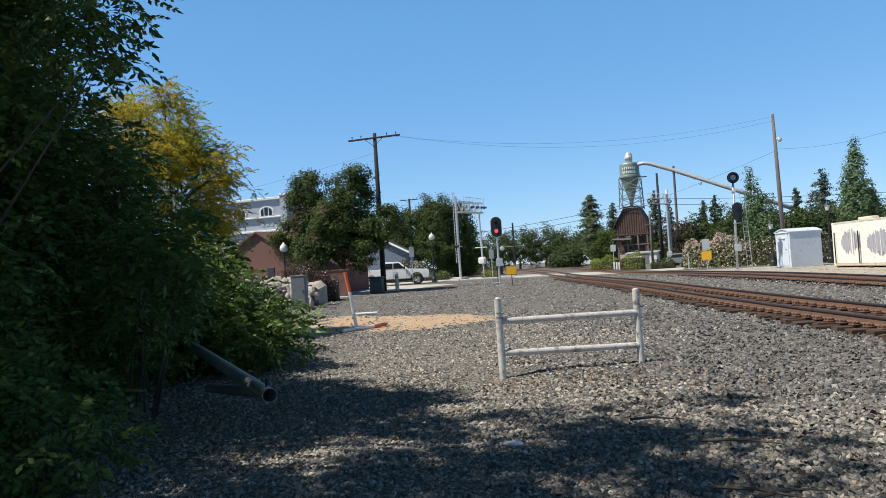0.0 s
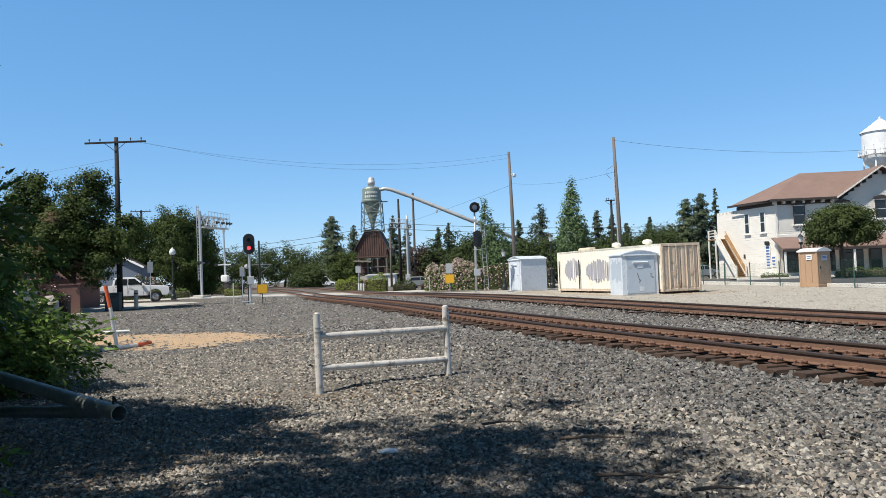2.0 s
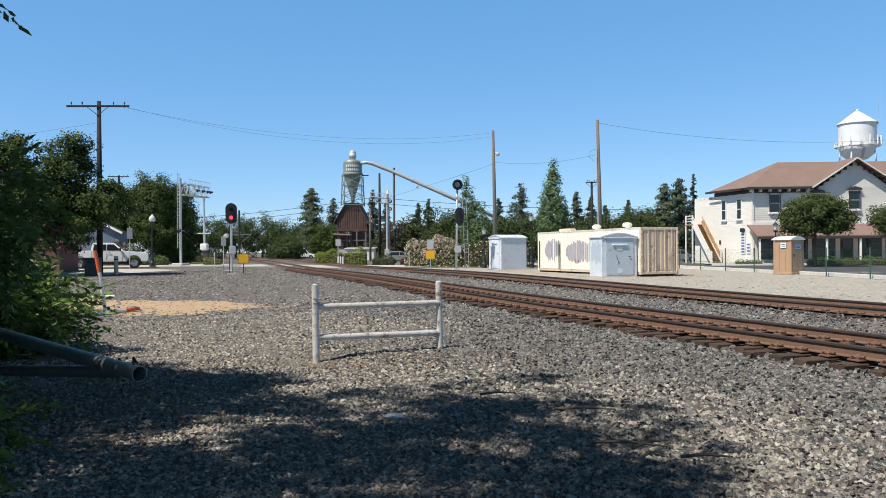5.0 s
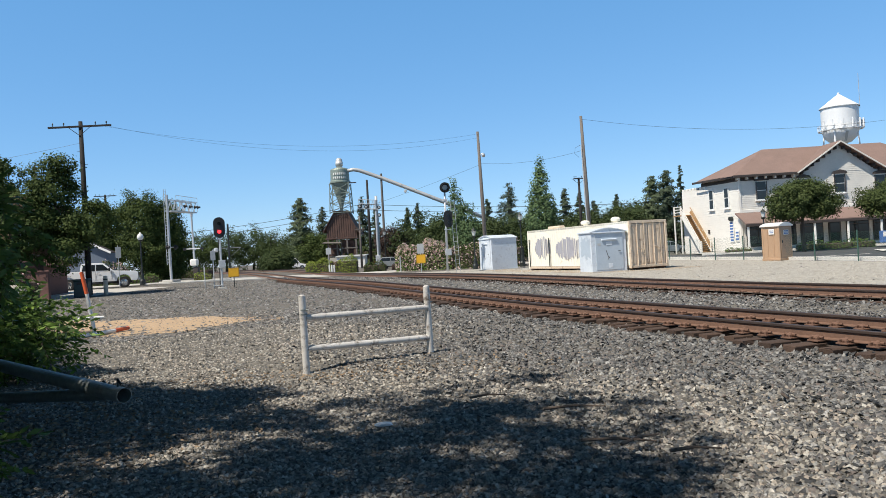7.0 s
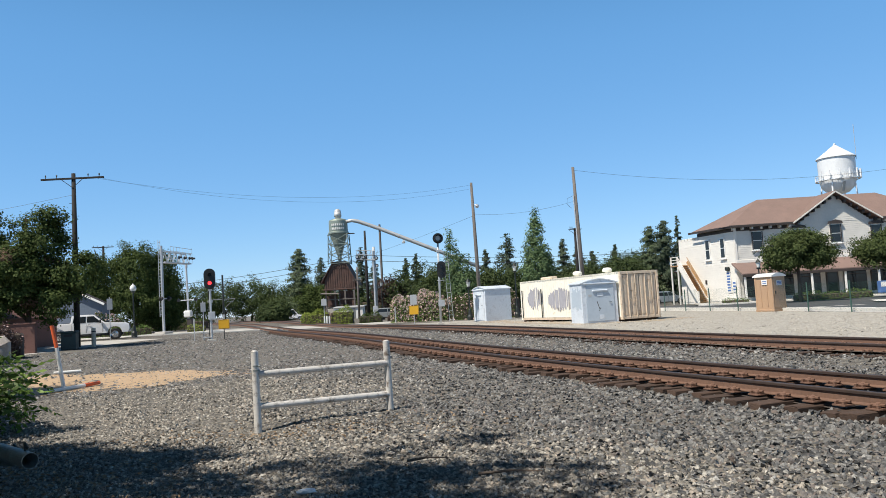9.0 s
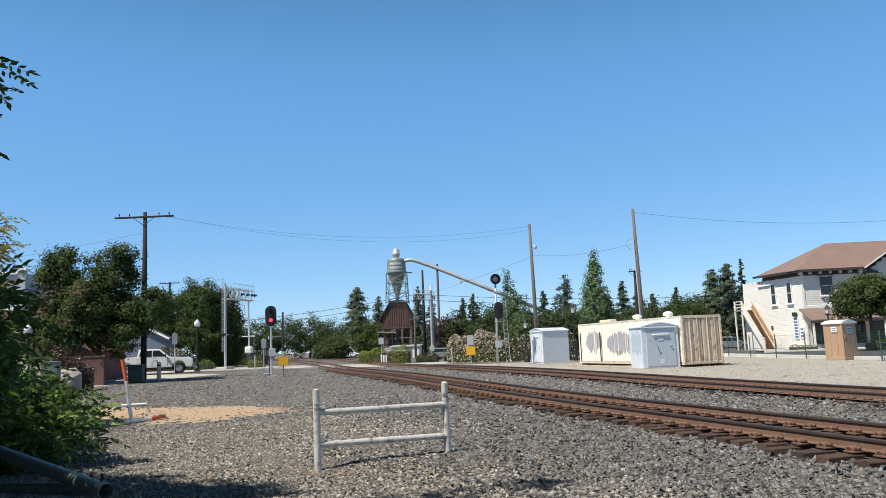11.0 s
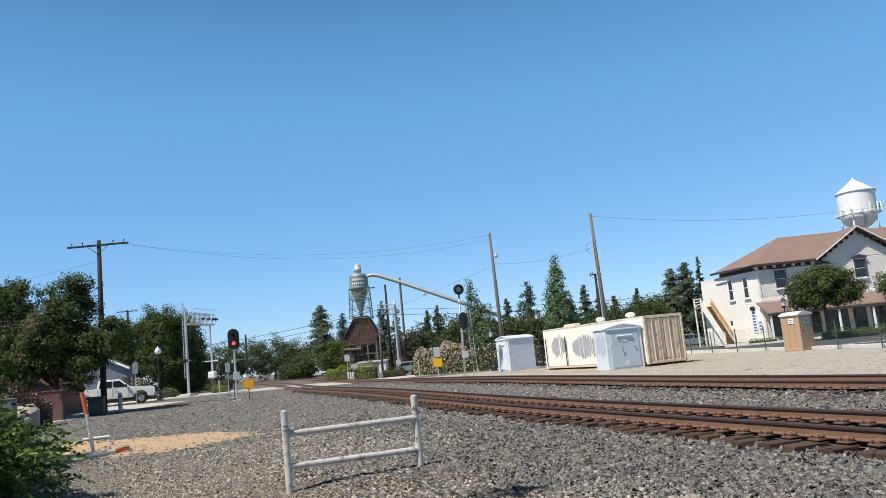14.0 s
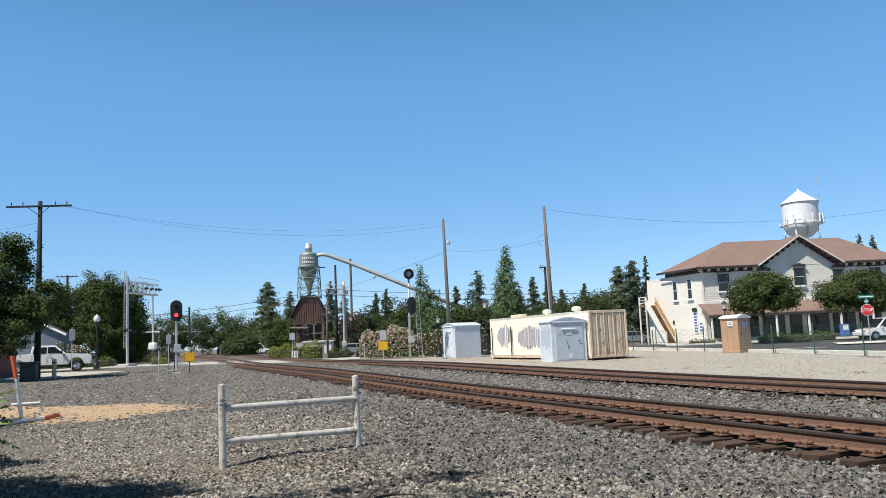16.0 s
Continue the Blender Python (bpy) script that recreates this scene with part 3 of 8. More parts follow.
def conifer(name, x, y, tall, wide, leaf, label, tiers=16, seed=1, per=900, point=1.0, low=0.12, category="tree", length=0.35):
    """A straight trunk with whorls of drooping needle sprays that shorten towards the tip."""
    rng = np.random.default_rng(seed)
    t = thing(name, pose(x, y, foot(x, y)), label, category)
    n = tiers * per
    boughs = tiers * 9
    bh = low + (1 - low) * (np.arange(boughs) + rng.random(boughs)) / boughs
    ba = rng.uniform(0, 2 * math.pi, boughs)
    reach = wide * 0.5 * np.clip(1 - bh, 0.02, 1) ** point * np.clip((bh - low + 0.08) / 0.16, 0.4, 1) * rng.uniform(0.55, 1.15, boughs)
    share = reach / reach.sum()
    k = rng.choice(boughs, n, p=share)
    s = rng.random(n) ** 0.7
    r = reach[k] * s
    puff = rng.normal(size=(n, 3)) * (0.062 * wide * (0.35 + 0.65 * (1 - bh[k])))[:, None] * np.array((1, 1, 0.55))
    c = np.stack([r * np.cos(ba[k]), r * np.sin(ba[k]), bh[k] * tall - 0.22 * r * s], 1) + puff
    c[:, 2] = np.clip(c[:, 2], 0.1, tall * 0.99)
    nor = unit(np.stack([np.cos(ba[k]) * 0.5, np.sin(ba[k]) * 0.5, 0.6 + 0 * r], 1) + unit(puff) * 0.6 + rng.normal(size=(n, 3)) * 0.4)
    ln = length * rng.uniform(0.6, 1.4, n)
    v, f = leaf_quads(c, nor, ln, ln * 0.45, rng, nor)
    raw_mesh("crown", v, f, leaf, t)
    part("trunk", tube_points(B(), [(0, 0, -0.3), (0, 0, tall * 0.5), (0, 0, tall * 0.97)], [wide * 0.05 + 0.06, wide * 0.03 + 0.04, 0.03]), M_BARK, t, smooth=True)
    return t


def hedge(name, pts, wide, tall, leaf, label, seed=1, dense=260, length=0.09, category="hedge", flowers=None, lumpy=0.12):
    """A clipped or rounded run of small leaves along a line."""
    rng = np.random.default_rng(seed)
    a = np.array(pts, dtype=float)
    seg = np.linalg.norm(np.diff(a, axis=0), axis=1)
    mid = a.mean(0)
    t = thing(name, pose(mid[0], mid[1], foot(mid[0], mid[1])), label, category)
    n = int(seg.sum() * dense * (tall + wide))
    s = rng.random(n) * seg.sum()
    k = np.searchsorted(np.cumsum(seg), s).clip(0, len(seg) - 1)
    f = (s - np.concatenate([[0], np.cumsum(seg)])[k]) / seg[k]
    base = a[k] + (a[k + 1] - a[k]) * f[:, None]
    tang = (a[k + 1] - a[k]) / seg[k][:, None]
    perp = np.stack([tang[:, 1], -tang[:, 0]], 1)
    ends = np.minimum(1, np.minimum(s, seg.sum() - s) / (wide * 0.5) + 0.25)
    ang = rng.uniform(-0.15, math.pi + 0.15, n)
    top = tall * (1 + lumpy * np.sin(s * 1.9 + seed) + 0.6 * lumpy * np.sin(s * 4.3))
    rr = (0.86 + 0.14 * rng.random(n)) * (0.6 + 0.4 * ends)
    sup = 0.62
    co, si = np.cos(ang), np.sin(ang)
    off = np.sign(co) * abs(co) ** sup * wide * 0.5 * rr
    z = np.maximum(0.03, np.clip(si, 0, 1) ** sup * top * rr + rng.normal(0, 0.03, n))
    low = rng.random(n) < 0.35
    z = np.where(low, z * rng.random(n), z)
    xy = base + perp * off[:, None] - mid
    c = np.stack([xy[:, 0], xy[:, 1], z], 1)
    d = unit(np.stack([perp[:, 0] * co, perp[:, 1] * co, si + 0.1], 1) + rng.normal(size=(n, 3)) * 0.7)
    ln = length * rng.uniform(0.7, 1.5, n)
    v, fc = leaf_quads(c, d, ln, ln * 0.6, rng, d)
    raw_mesh("leaves", v, fc, leaf, t)
    bm = B()
    for p, q in zip(a[:-1], a[1:]):
        dv = q - p
        box(bm, (wide * 0.55, np.linalg.norm(dv), tall * 0.7), (*((p + q) / 2 - mid), tall * 0.35), (0, 0, math.degrees(math.atan2(-dv[0], dv[1]))), 0.1)
    part("inner_wood", bm, M_BARK, t)
    if flowers:
        m = rng.random(n) < flowers[1] * (0.35 + 0.9 * z / tall)
        fl = np.where(z[m, None] > 0, c[m] + d[m] * 0.06, c[m])
        v, fc = leaf_quads(fl, unit(rng.normal(size=fl.shape)), length * 1.3, length * 1.2, rng)
        raw_mesh("blossom", v, fc, flowers[0], t, flowers[2])
    return t


# ---- railway ----
RAIL_TOP = 0.30


def rail_profile():
    return [(-0.07, 0), (0.07, 0), (0.07, 0.012), (0.015, 0.03), (0.01, 0.125), (0.036, 0.135), (0.036, 0.165), (0.026, 0.175), (-0.026, 0.175), (-0.036, 0.165), (-0.036, 0.135), (-0.01, 0.125), (-0.015, 0.03), (-0.07, 0.012)]


def track(name, centre, u0, u1, tie_from, tie_to, label):
    """Two rails on timber ties with plates and clips, along the line of the tracks."""
    t = thing(name, Matrix.Translation(track_place(centre, 0)) @ Matrix.Rotation(radians(TURN), 4, "Z"), label, "railway track", kind="structure")
    def lift(u):
        p = track_place(centre, u)
        return foot(p[0], p[1]) - foot(*track_place(centre, 14)[:2])
    stops = [u0 + (u1 - u0) * i / 40 for i in range(41)]
    for side in (-0.7525, 0.7525):
        for which, keep in (("rail", None),):
            bm = B()
            rings = [[bm.verts.new((side + a, u, RAIL_TOP - 0.175 + b + lift(u))) for a, b in rail_profile()] for u in stops]
            n = len(rings[0])
            for lo, hi in zip(rings, rings[1:]):
                for i in range(n):
                    bm.faces.new((lo[i], lo[(i + 1) % n], hi[(i + 1) % n], hi[i]))
            bm.faces.new(rings[0][::-1])
            bm.faces.new(rings[-1])
            bmesh.ops.recalc_face_normals(bm, faces=bm.faces[:])
            ob = part("rail", bm, M_RUST, t, "rusty steel rail with a worn dark head")
            ob.data.materials.append(M_RAILTOP)
            for p in ob.data.polygons:
                if p.center.z > RAIL_TOP - 0.05 + lift(p.center.y) and abs(p.normal.y) < 0.5:
                    p.material_index = 1
    tie_me = [None] * 5
    rng = random.Random(int(centre * 10))
    for k in range(5):
        bm = box(B(), (2.6, 0.225, 0.17), bevel=0.012)
        for v in bm.verts:
            v.co += Vector((rng.uniform(-0.02, 0.02), rng.uniform(-0.012, 0.012), rng.uniform(-0.008, 0.006)))
        tie_me[k] = bpy.data.meshes.new("tie")
        bm.to_mesh(tie_me[k])
        bm.free()
        tie_me[k].materials.append(M_TIE)
    bm = B()
    box(bm, (0.42, 0.2, 0.024), (0, 0, 0), (0, 0, 0), 0.004)
    for sx in (-1, 1):
        for sy in (-1, 1):
            box(bm, (0.06, 0.035, 0.06), (sx * 0.17, sy * 0.06, 0.03), (0, 0, 0), 0.008)
    for sx in (-1, 1):
        rod(bm, (sx * 0.10, -0.1, 0.045), (sx * 0.10, 0.1, 0.045), 0.02, n=6)
        box(bm, (0.1, 0.06, 0.07), (sx * 0.12, 0, 0.035), (0, sx * 18, 0), 0.01)
    plate_me = bpy.data.meshes.new("tie_plate")
    bm.to_mesh(plate_me)
    bm.free()
    plate_me.materials.append(M_PLATE)
    u = tie_from
    while u < tie_to:
        z = RAIL_TOP - 0.195 + lift(u)
        tie = new("tie", rng.choice(tie_me))
        tie.parent = t
        tie.matrix_local = pose(rng.uniform(-0.17, 0.17), u + rng.uniform(-0.05, 0.05), z - 0.098 + rng.uniform(-0.018, 0.008), rng.uniform(-2, 2), rng.uniform(-0.5, 0.5), rng.uniform(-2.4, 2.4))
        for side in (-0.7525, 0.7525):
            pl = new("tie_plate", plate_me)
            pl.parent = t
            pl.matrix_local = pose(side, u, z + 0.01)
        u += 0.5 + rng.uniform(-0.02, 0.02)
    return t


track_patch("track_bed", 9.6, 11.3, -2, 62, M_BED, 0.05, "rust-stained ballast packed between the ties", "ground", 1.5)
track_patch("track_bed", 15.7, 17.7, 0, 50, M_BED, 0.08, "rust-stained ballast packed between the ties", "ground", 1.5)
track("railway_track", 10.42, -40, 170, -2, 62, "rusty railway track on weathered timber ties")
track("railway_track", 16.7, -40, 170, 0, 50, "second rusty railway track half sunk in gravel")


# ---- the pipe gate and things close by ----
def pipe_gate():
    a, b = Vector((-2.04, 12.33, 0)), Vector((-0.07, 13.36, 0))
    d = (b - a).normalized()
    t = thing("pipe_barrier", Matrix.Translation(a), "weathered galvanized pipe barrier set in the gravel", "barrier")
    b = b - a
    for p, lean in ((Vector(), -0.015), (b, -0.02)):
        bm = rod(B(), (p.x, p.y, -0.35), (p.x + lean, p.y, 1.155), 0.057, n=20)
        rod(bm, (p.x + lean, p.y, 1.15), (p.x + lean, p.y, 1.175), 0.054, 0.03, n=20)
        part("post", bm, M_PIPE, t, smooth=False)
    for z, z2, r in ((0.80, 0.79, 0.05), (0.30, 0.27, 0.05)):
        part("rail", rod(B(), (0.03, 0.02, z), (b.x - 0.03, b.y - 0.02, z2), r, n=20), M_PIPE, t)
    clamp = B()
    for z in (0.86, 0.93):
        rod(clamp, (0, 0, z - 0.012), (0, 0, z + 0.012), 0.064, n=16)
    rod(clamp, (0.05, -0.04, 0.93), (0.085, -0.05, 0.93), 0.014, n=8)
    part("clamp", clamp, M_PIPE_DARK, t, "rusty wire clamp")
    part("chain_wire", rod(B(), (b.x - 0.066, b.y - 0.03, 0.86), (b.x + 0.07, b.y + 0.02, 0.88), 0.012, n=8), M_PIPE_DARK, t)


pipe_gate()


def leaning_stand():
    t = thing("marker_stand", pose(-9.7, 21.1, 0.02), "white and orange pipe marker stand leaning to one side", "marker")
    part("foot", rod(B(), (0.08, -0.95, 0.05), (0.43, 0.25, 0.06), 0.05, n=14), M_WHITE, t)
    part("foot_tip", rod(B(), (0.43, 0.25, 0.06), (0.55, 0.85, 0.07), 0.051, n=14), M_ORANGE, t, "orange painted end")
    part("post", rod(B(), (-0.02, 0, 0.05), (-0.19, 0, 1.14), 0.05, n=14), M_WHITE, t)
    part("post_tip", rod(B(), (-0.19, 0, 1.14), (-0.31, 0, 1.75), 0.052, n=14), M_ORANGE, t, "orange painted top")
    bar = thing("white_pipe", pose(-12.8, 27.2, foot(-12.8, 27.2) + 0.02), "short white pipe lying on the sand", "pipe")
    part("tube", rod(B(), (-0.38, -0.2, 0.05), (0.38, 0.2, 0.05), 0.05, n=14), M_WHITE, bar)


leaning_stand()


def big_pipe(a, b, r, label):
    t = thing("steel_pipe", Matrix.Translation(a), label, "pipe")
    d = Vector(b) - Vector(a)
    n = d.normalized()
    bm = B()
    q = n.to_track_quat("Z", "Y").to_matrix()
    rings = []
    for s, rr in ((0, r), (d.length, r), (d.length, r * 0.93), (d.length - 0.5, r * 0.93)):
        rings.append([bm.verts.new(n * s + q @ Vector((rr * math.cos(2 * math.pi * k / 24), rr * math.sin(2 * math.pi * k / 24), 0))) for k in range(24)])
    for lo, hi in zip(rings, rings[1:]):
        for k in range(24):
            bm.faces.new((lo[k], lo[(k + 1) % 24], hi[(k + 1) % 24], hi[k]))
    bm.faces.new(rings[-1])
    bm.faces.new(rings[0][::-1])
    part("tube", bm, M_PIPE_DARK, t)
    hook = rod(B(), n * (d.length - 0.12) + Vector((0, 0, r * 0.9)), n * (d.length - 0.12) + Vector((0, 0, r + 0.07)), 0.012, n=8)
    rod(hook, n * (d.length - 0.12) + Vector((0, 0, r + 0.07)), n * (d.length - 0.06) + Vector((0, 0, r + 0.03)), 0.012, n=8)
    part("hook", hook, M_DARKSTEEL, t)


big_pipe((-7.35, 11.19, 0.74), (-2.77, 7.34, 0.52), 0.075, "grey steel barrier arm slanting out of the bushes")
big_pipe((-5.6, 9.72, 0.19), (-3.06, 7.66, 0.49), 0.066, "second grey steel pipe lying below the barrier arm")


# ---- container, huts, toilet ----
def container():
    L, W, H = 12.19, 2.44, 2.59
    base = foot(12, 43) + 0.13
    corner = Vector((12.1, 42.63, base))
    m = Matrix.Translation(corner) @ Matrix.Rotation(radians(TURN), 4, "Z")
    t = thing("shipping_container", m, "cream forty-foot shipping container with grey painted-over patches", "container")
    # local x runs from the near track-side corner to 0, y along the container
    def wall(bm, x, y0, y1, out):
        n = int((y1 - y0) / 0.28)
        step = (y1 - y0) / n
        prof = []
        for i in range(n):
            y = y0 + i * step
            prof += [(0, y), (0, y + step * 0.25), (out * 0.036, y + step * 0.5), (out * 0.036, y + step * 0.75)]
        prof.append((0, y1))
        lo = [bm.verts.new((x + a, y, 0.16)) for a, y in prof]
        hi = [bm.verts.new((x + a, y, H - 0.11)) for a, y in prof]
        for i in range(len(prof) - 1):
            bm.faces.new((lo[i], lo[i + 1], hi[i + 1], hi[i]))
    for x, out in ((-W + 0.02, -1), (-0.02, 1)):
        bm = B()
        wall(bm, x, 0.12, L - 0.12, out)
        part("side_wall", bm, M_CREAM, t)
    bm = box(B(), (W - 0.2, 0.05, H - 0.3), (-W / 2, L - 0.05, H / 2))
    part("end_wall", bm, M_CREAM, t)
    part("roof", box(B(), (W - 0.02, L - 0.04, 0.04), (-W / 2, L / 2, H - 0.03)), M_CREAM, t)
    part("floor_frame", box(B(), (W - 0.06, L - 0.06, 0.12), (-W / 2, L / 2, 0.1)), M_TAN, t)
    for x in (-0.06, -W + 0.06):
        part("bottom_rail", box(B(), (0.1, L, 0.16), (x, L / 2, 0.08), bevel=0.012), M_TAN, t)
        part("top_rail", box(B(), (0.1, L, 0.11), (x, L / 2, H - 0.055), bevel=0.012), M_CREAM, t)
        for y in (0.07, L - 0.07):
            part("corner_post", box(B(), (0.13, 0.14, H), (x, y, H / 2), bevel=0.015), M_CREAM if y > 1 else M_TAN, t)
    for y in (0.07,):
        for z in (0.09, H - 0.07):
            part("end_sill", box(B(), (W - 0.24, 0.12, 0.15), (-W / 2, y, z), bevel=0.012), M_TAN, t)
    # end doors with ribs and lock bars
    for k in (0, 1):
        x0 = -W + 0.14 + k * (W / 2 - 0.14)
        wid = W / 2 - 0.15
        bm = box(B(), (wid - 0.02, 0.03, H - 0.34), (x0 + wid / 2, 0.07, H / 2), bevel=0.006)
        for j in range(4):
            box(bm, (0.16, 0.03, H - 0.5), (x0 + 0.14 + j * (wid - 0.26) / 3, 0.05, H / 2), bevel=0.012)
        door = part("door", bm, M_TAN, t, "faded tan corrugated door")
        for j in (0.32, 0.74):
            bar = rod(B(), (x0 + wid * j, 0.005, 0.08), (x0 + wid * j, 0.005, H - 0.06), 0.022, n=10)
            for z in (0.12, 0.75, 1.45, H - 0.12):
                box(bar, (0.09, 0.05, 0.06), (x0 + wid * j, 0.012, z), bevel=0.008)
            part("lock_bar", bar, M_TAN, door)
        part("lock_handle", box(B(), (0.34, 0.03, 0.05), (x0 + wid * 0.52, -0.02, 1.05 + 0.06 * k), (0, 14, 0), 0.008), M_TAN, door)
    for z in (0.4, 1.05, 1.7, 2.3):
        for x in (-0.05, -W + 0.05):
            part("hinge", box(B(), (0.1, 0.05, 0.12), (x, -0.005, z), bevel=0.01), M_TAN, t)
    # teeth under the eave of the long side, pipes and roof fittings
    for i in range(54):
        part("roof_rib", box(B(), (0.05, 0.09, 0.05), (-W - 0.01, 0.3 + i * 0.22, H - 0.02), bevel=0.006), M_CREAM, t)
    for y in (L - 0.45, L - 3.2):
        part("vertical_pipe", rod(B(), (-W - 0.1, y, 0.15), (-W - 0.1, y, 2.0), 0.035, n=10), M_DARKSTEEL, t)
    part("roof_box", box(B(), (0.5, 1.5, 0.2), (-1.4, 9.9, H + 0.11), bevel=0.06), M_TAN, t)
    for y in (6.7, 3.3):
        bm = lathe(B(), [(0.12, 0), (0.12, 0.1), (0.27, 0.14), (0.29, 0.26), (0.2, 0.36), (0.0, 0.39)], (-1.1, y, H), 18)
        part("roof_vent", bm, M_CREAM, t)
    rng = random.Random(5)
    def blotch(x, y0, y1, z0, z1, mat, nm, seed):
        """Rolled-on paint with ragged ends, one strip a rib."""
        r = random.Random(seed)
        bm = B()
        n = int((y1 - y0) / 0.07)
        for i in range(n):
            f = (i + 0.5) / n
            e = 1 - abs(2 * f - 1) ** (2.2 if seed == 1 else 9) + 0.12 * math.sin(f * 17 + seed)
            if r.random() < (0.3 if seed == 1 else 0.1):
                continue
            lo = z0 + (1 - e) * 0.5 + r.uniform(0, 0.28)
            hi = z1 - (1 - e) * 0.5 - r.uniform(0, 0.2)
            if hi > lo:
                box(bm, (0.006, (y1 - y0) / n * 1.02, hi - lo), (x, y0 + (y1 - y0) * f, (lo + hi) / 2))
        return part(nm, bm, mat, t, "roughly rolled grey paint over old writing")
    blotch(-W - 0.021, 8.9, 11.1, 0.6, 2.15, M_PATCHG, "paint_patch", 1)
    blotch(-W - 0.021, 3.0, 8.2, 0.55, 1.95, M_PATCHG, "paint_patch", 2)
    for y in (0.5, 4, 8, 11.6):
        b = thing("timber_block", m @ pose(-W / 2, y, -0.06), "grey timber block under the container", "block", "blocks under the container")
        part("timber", box(B(), (2.6, 0.3, 0.16), (0, 0, -0.02), bevel=0.02), M_TIE, b)


container()


def hut(name, m, wx, wy, wall_h, ridge, door_on, label):
    """A small sheet-metal equipment hut with a low arched roof. The door stands on its -y face."""
    t = thing(name, m, label, "equipment hut")
    bm = box(B(), (wx, wy, wall_h), (0, 0, wall_h / 2 + 0.05), bevel=0.015)
    part("body", bm, M_HUTW, t)
    part("plinth", box(B(), (wx + 0.06, wy + 0.06, 0.1), (0, 0, 0.04), bevel=0.01), M_CONCRETE, t)
    n = 8
    prof = []
    for i in range(n + 1):
        f = i / n * 2 - 1
        prof.append((f * (wx / 2 + 0.06), wall_h + 0.03 + ridge * (1 - abs(f) ** 1.6)))
    outline = prof + [(a, b - 0.05) for a, b in reversed(prof)]
    bm = slab(B(), outline, -wy / 2 - 0.07, wy / 2 + 0.07, "y")
    part("roof", bm, M_HUTW, t)
    gab = [(a * 0.95, b - 0.03) for a, b in prof]
    bm = slab(B(), gab, -wy / 2 + 0.01, wy / 2 - 0.01, "y")
    part("gable_end", bm, M_HUTW, t)
    y = -wy / 2 - 0.02
    dw = wx * 0.78
    door = part("door", box(B(), (dw, 0.04, wall_h - 0.2), (0.02, y, wall_h / 2 + 0.06), bevel=0.01), M_HUTG if door_on else M_HUTW, t, "blue-grey steel door")
    part("vent_hood", box(B(), (dw * 0.55, 0.1, 0.09), (0, y - 0.05, wall_h - 0.42), (14, 0, 0), 0.012), M_HUTW, door)
    part("vent", box(B(), (0.34, 0.03, 0.2), (0, y - 0.025, wall_h - 0.62), bevel=0.008), M_HUTW, door)
    part("handle", rod(B(), (dw * 0.32, y - 0.06, wall_h * 0.52), (dw * 0.40, y - 0.06, wall_h * 0.52), 0.018, n=8), M_DARKSTEEL, door)
    for k in range(3):
        part("hinge", rod(B(), (-dw / 2, y - 0.02, 0.45 + k * 0.75), (-dw / 2, y - 0.02, 0.57 + k * 0.75), 0.018, n=8), M_HUTW, door)
    part("low_vent", box(B(), (0.26, 0.012, 0.24), (0.05, y - 0.022, 0.38), bevel=0.004), M_HUTW, door)
    part("small_sign", box(B(), (0.2, 0.008, 0.13), (-dw * 0.36, y - 0.024, wall_h - 0.66)), M_SIGNBACK, door)
    part("door_header", box(B(), (wx * 0.9, 0.12, 0.07), (0, y - 0.03, wall_h - 0.02), bevel=0.015), M_HUTW, t)
    s = B()
    box(s, (0.03, 0.006, 0.42), (-0.12, y - 0.024, wall_h * 0.46), (0, -18, 0))
    box(s, (0.025, 0.006, 0.2), (-0.04, y - 0.024, wall_h * 0.36), (0, 38, 0))
    part("scrawl", s, M_TRIM, door, "dark spray scrawl")
    p = B()
    rng = random.Random(3)
    for i in range(9):
        lo, hi = 0.75 + rng.uniform(0, 0.25), wall_h - 0.15 - rng.uniform(0, 0.35)
        box(p, (0.006, wy * 0.085, hi - lo), (-wx / 2 - 0.003, -wy * 0.42 + wy * 0.085 * (i + 0.5), (lo + hi) / 2))
    part("paint_patch", p, M_HUTG, t, "patch of darker cover paint")
    return t


hut("equipment_hut", pose(8.45, 42.42, foot(8.5, 42.4) - 0.02, 0, 0, 14), 2.05, 1.65, 2.2, 0.22, True, "pale blue steel hut with a grey door, beside the container")
hut("equipment_hut", pose(3.62, 60.5, foot(3.6, 60) - 0.02, 0, 0, -62), 1.9, 2.3, 2.5, 0.24, False, "pale blue steel hut with grey paint patches by the signal")


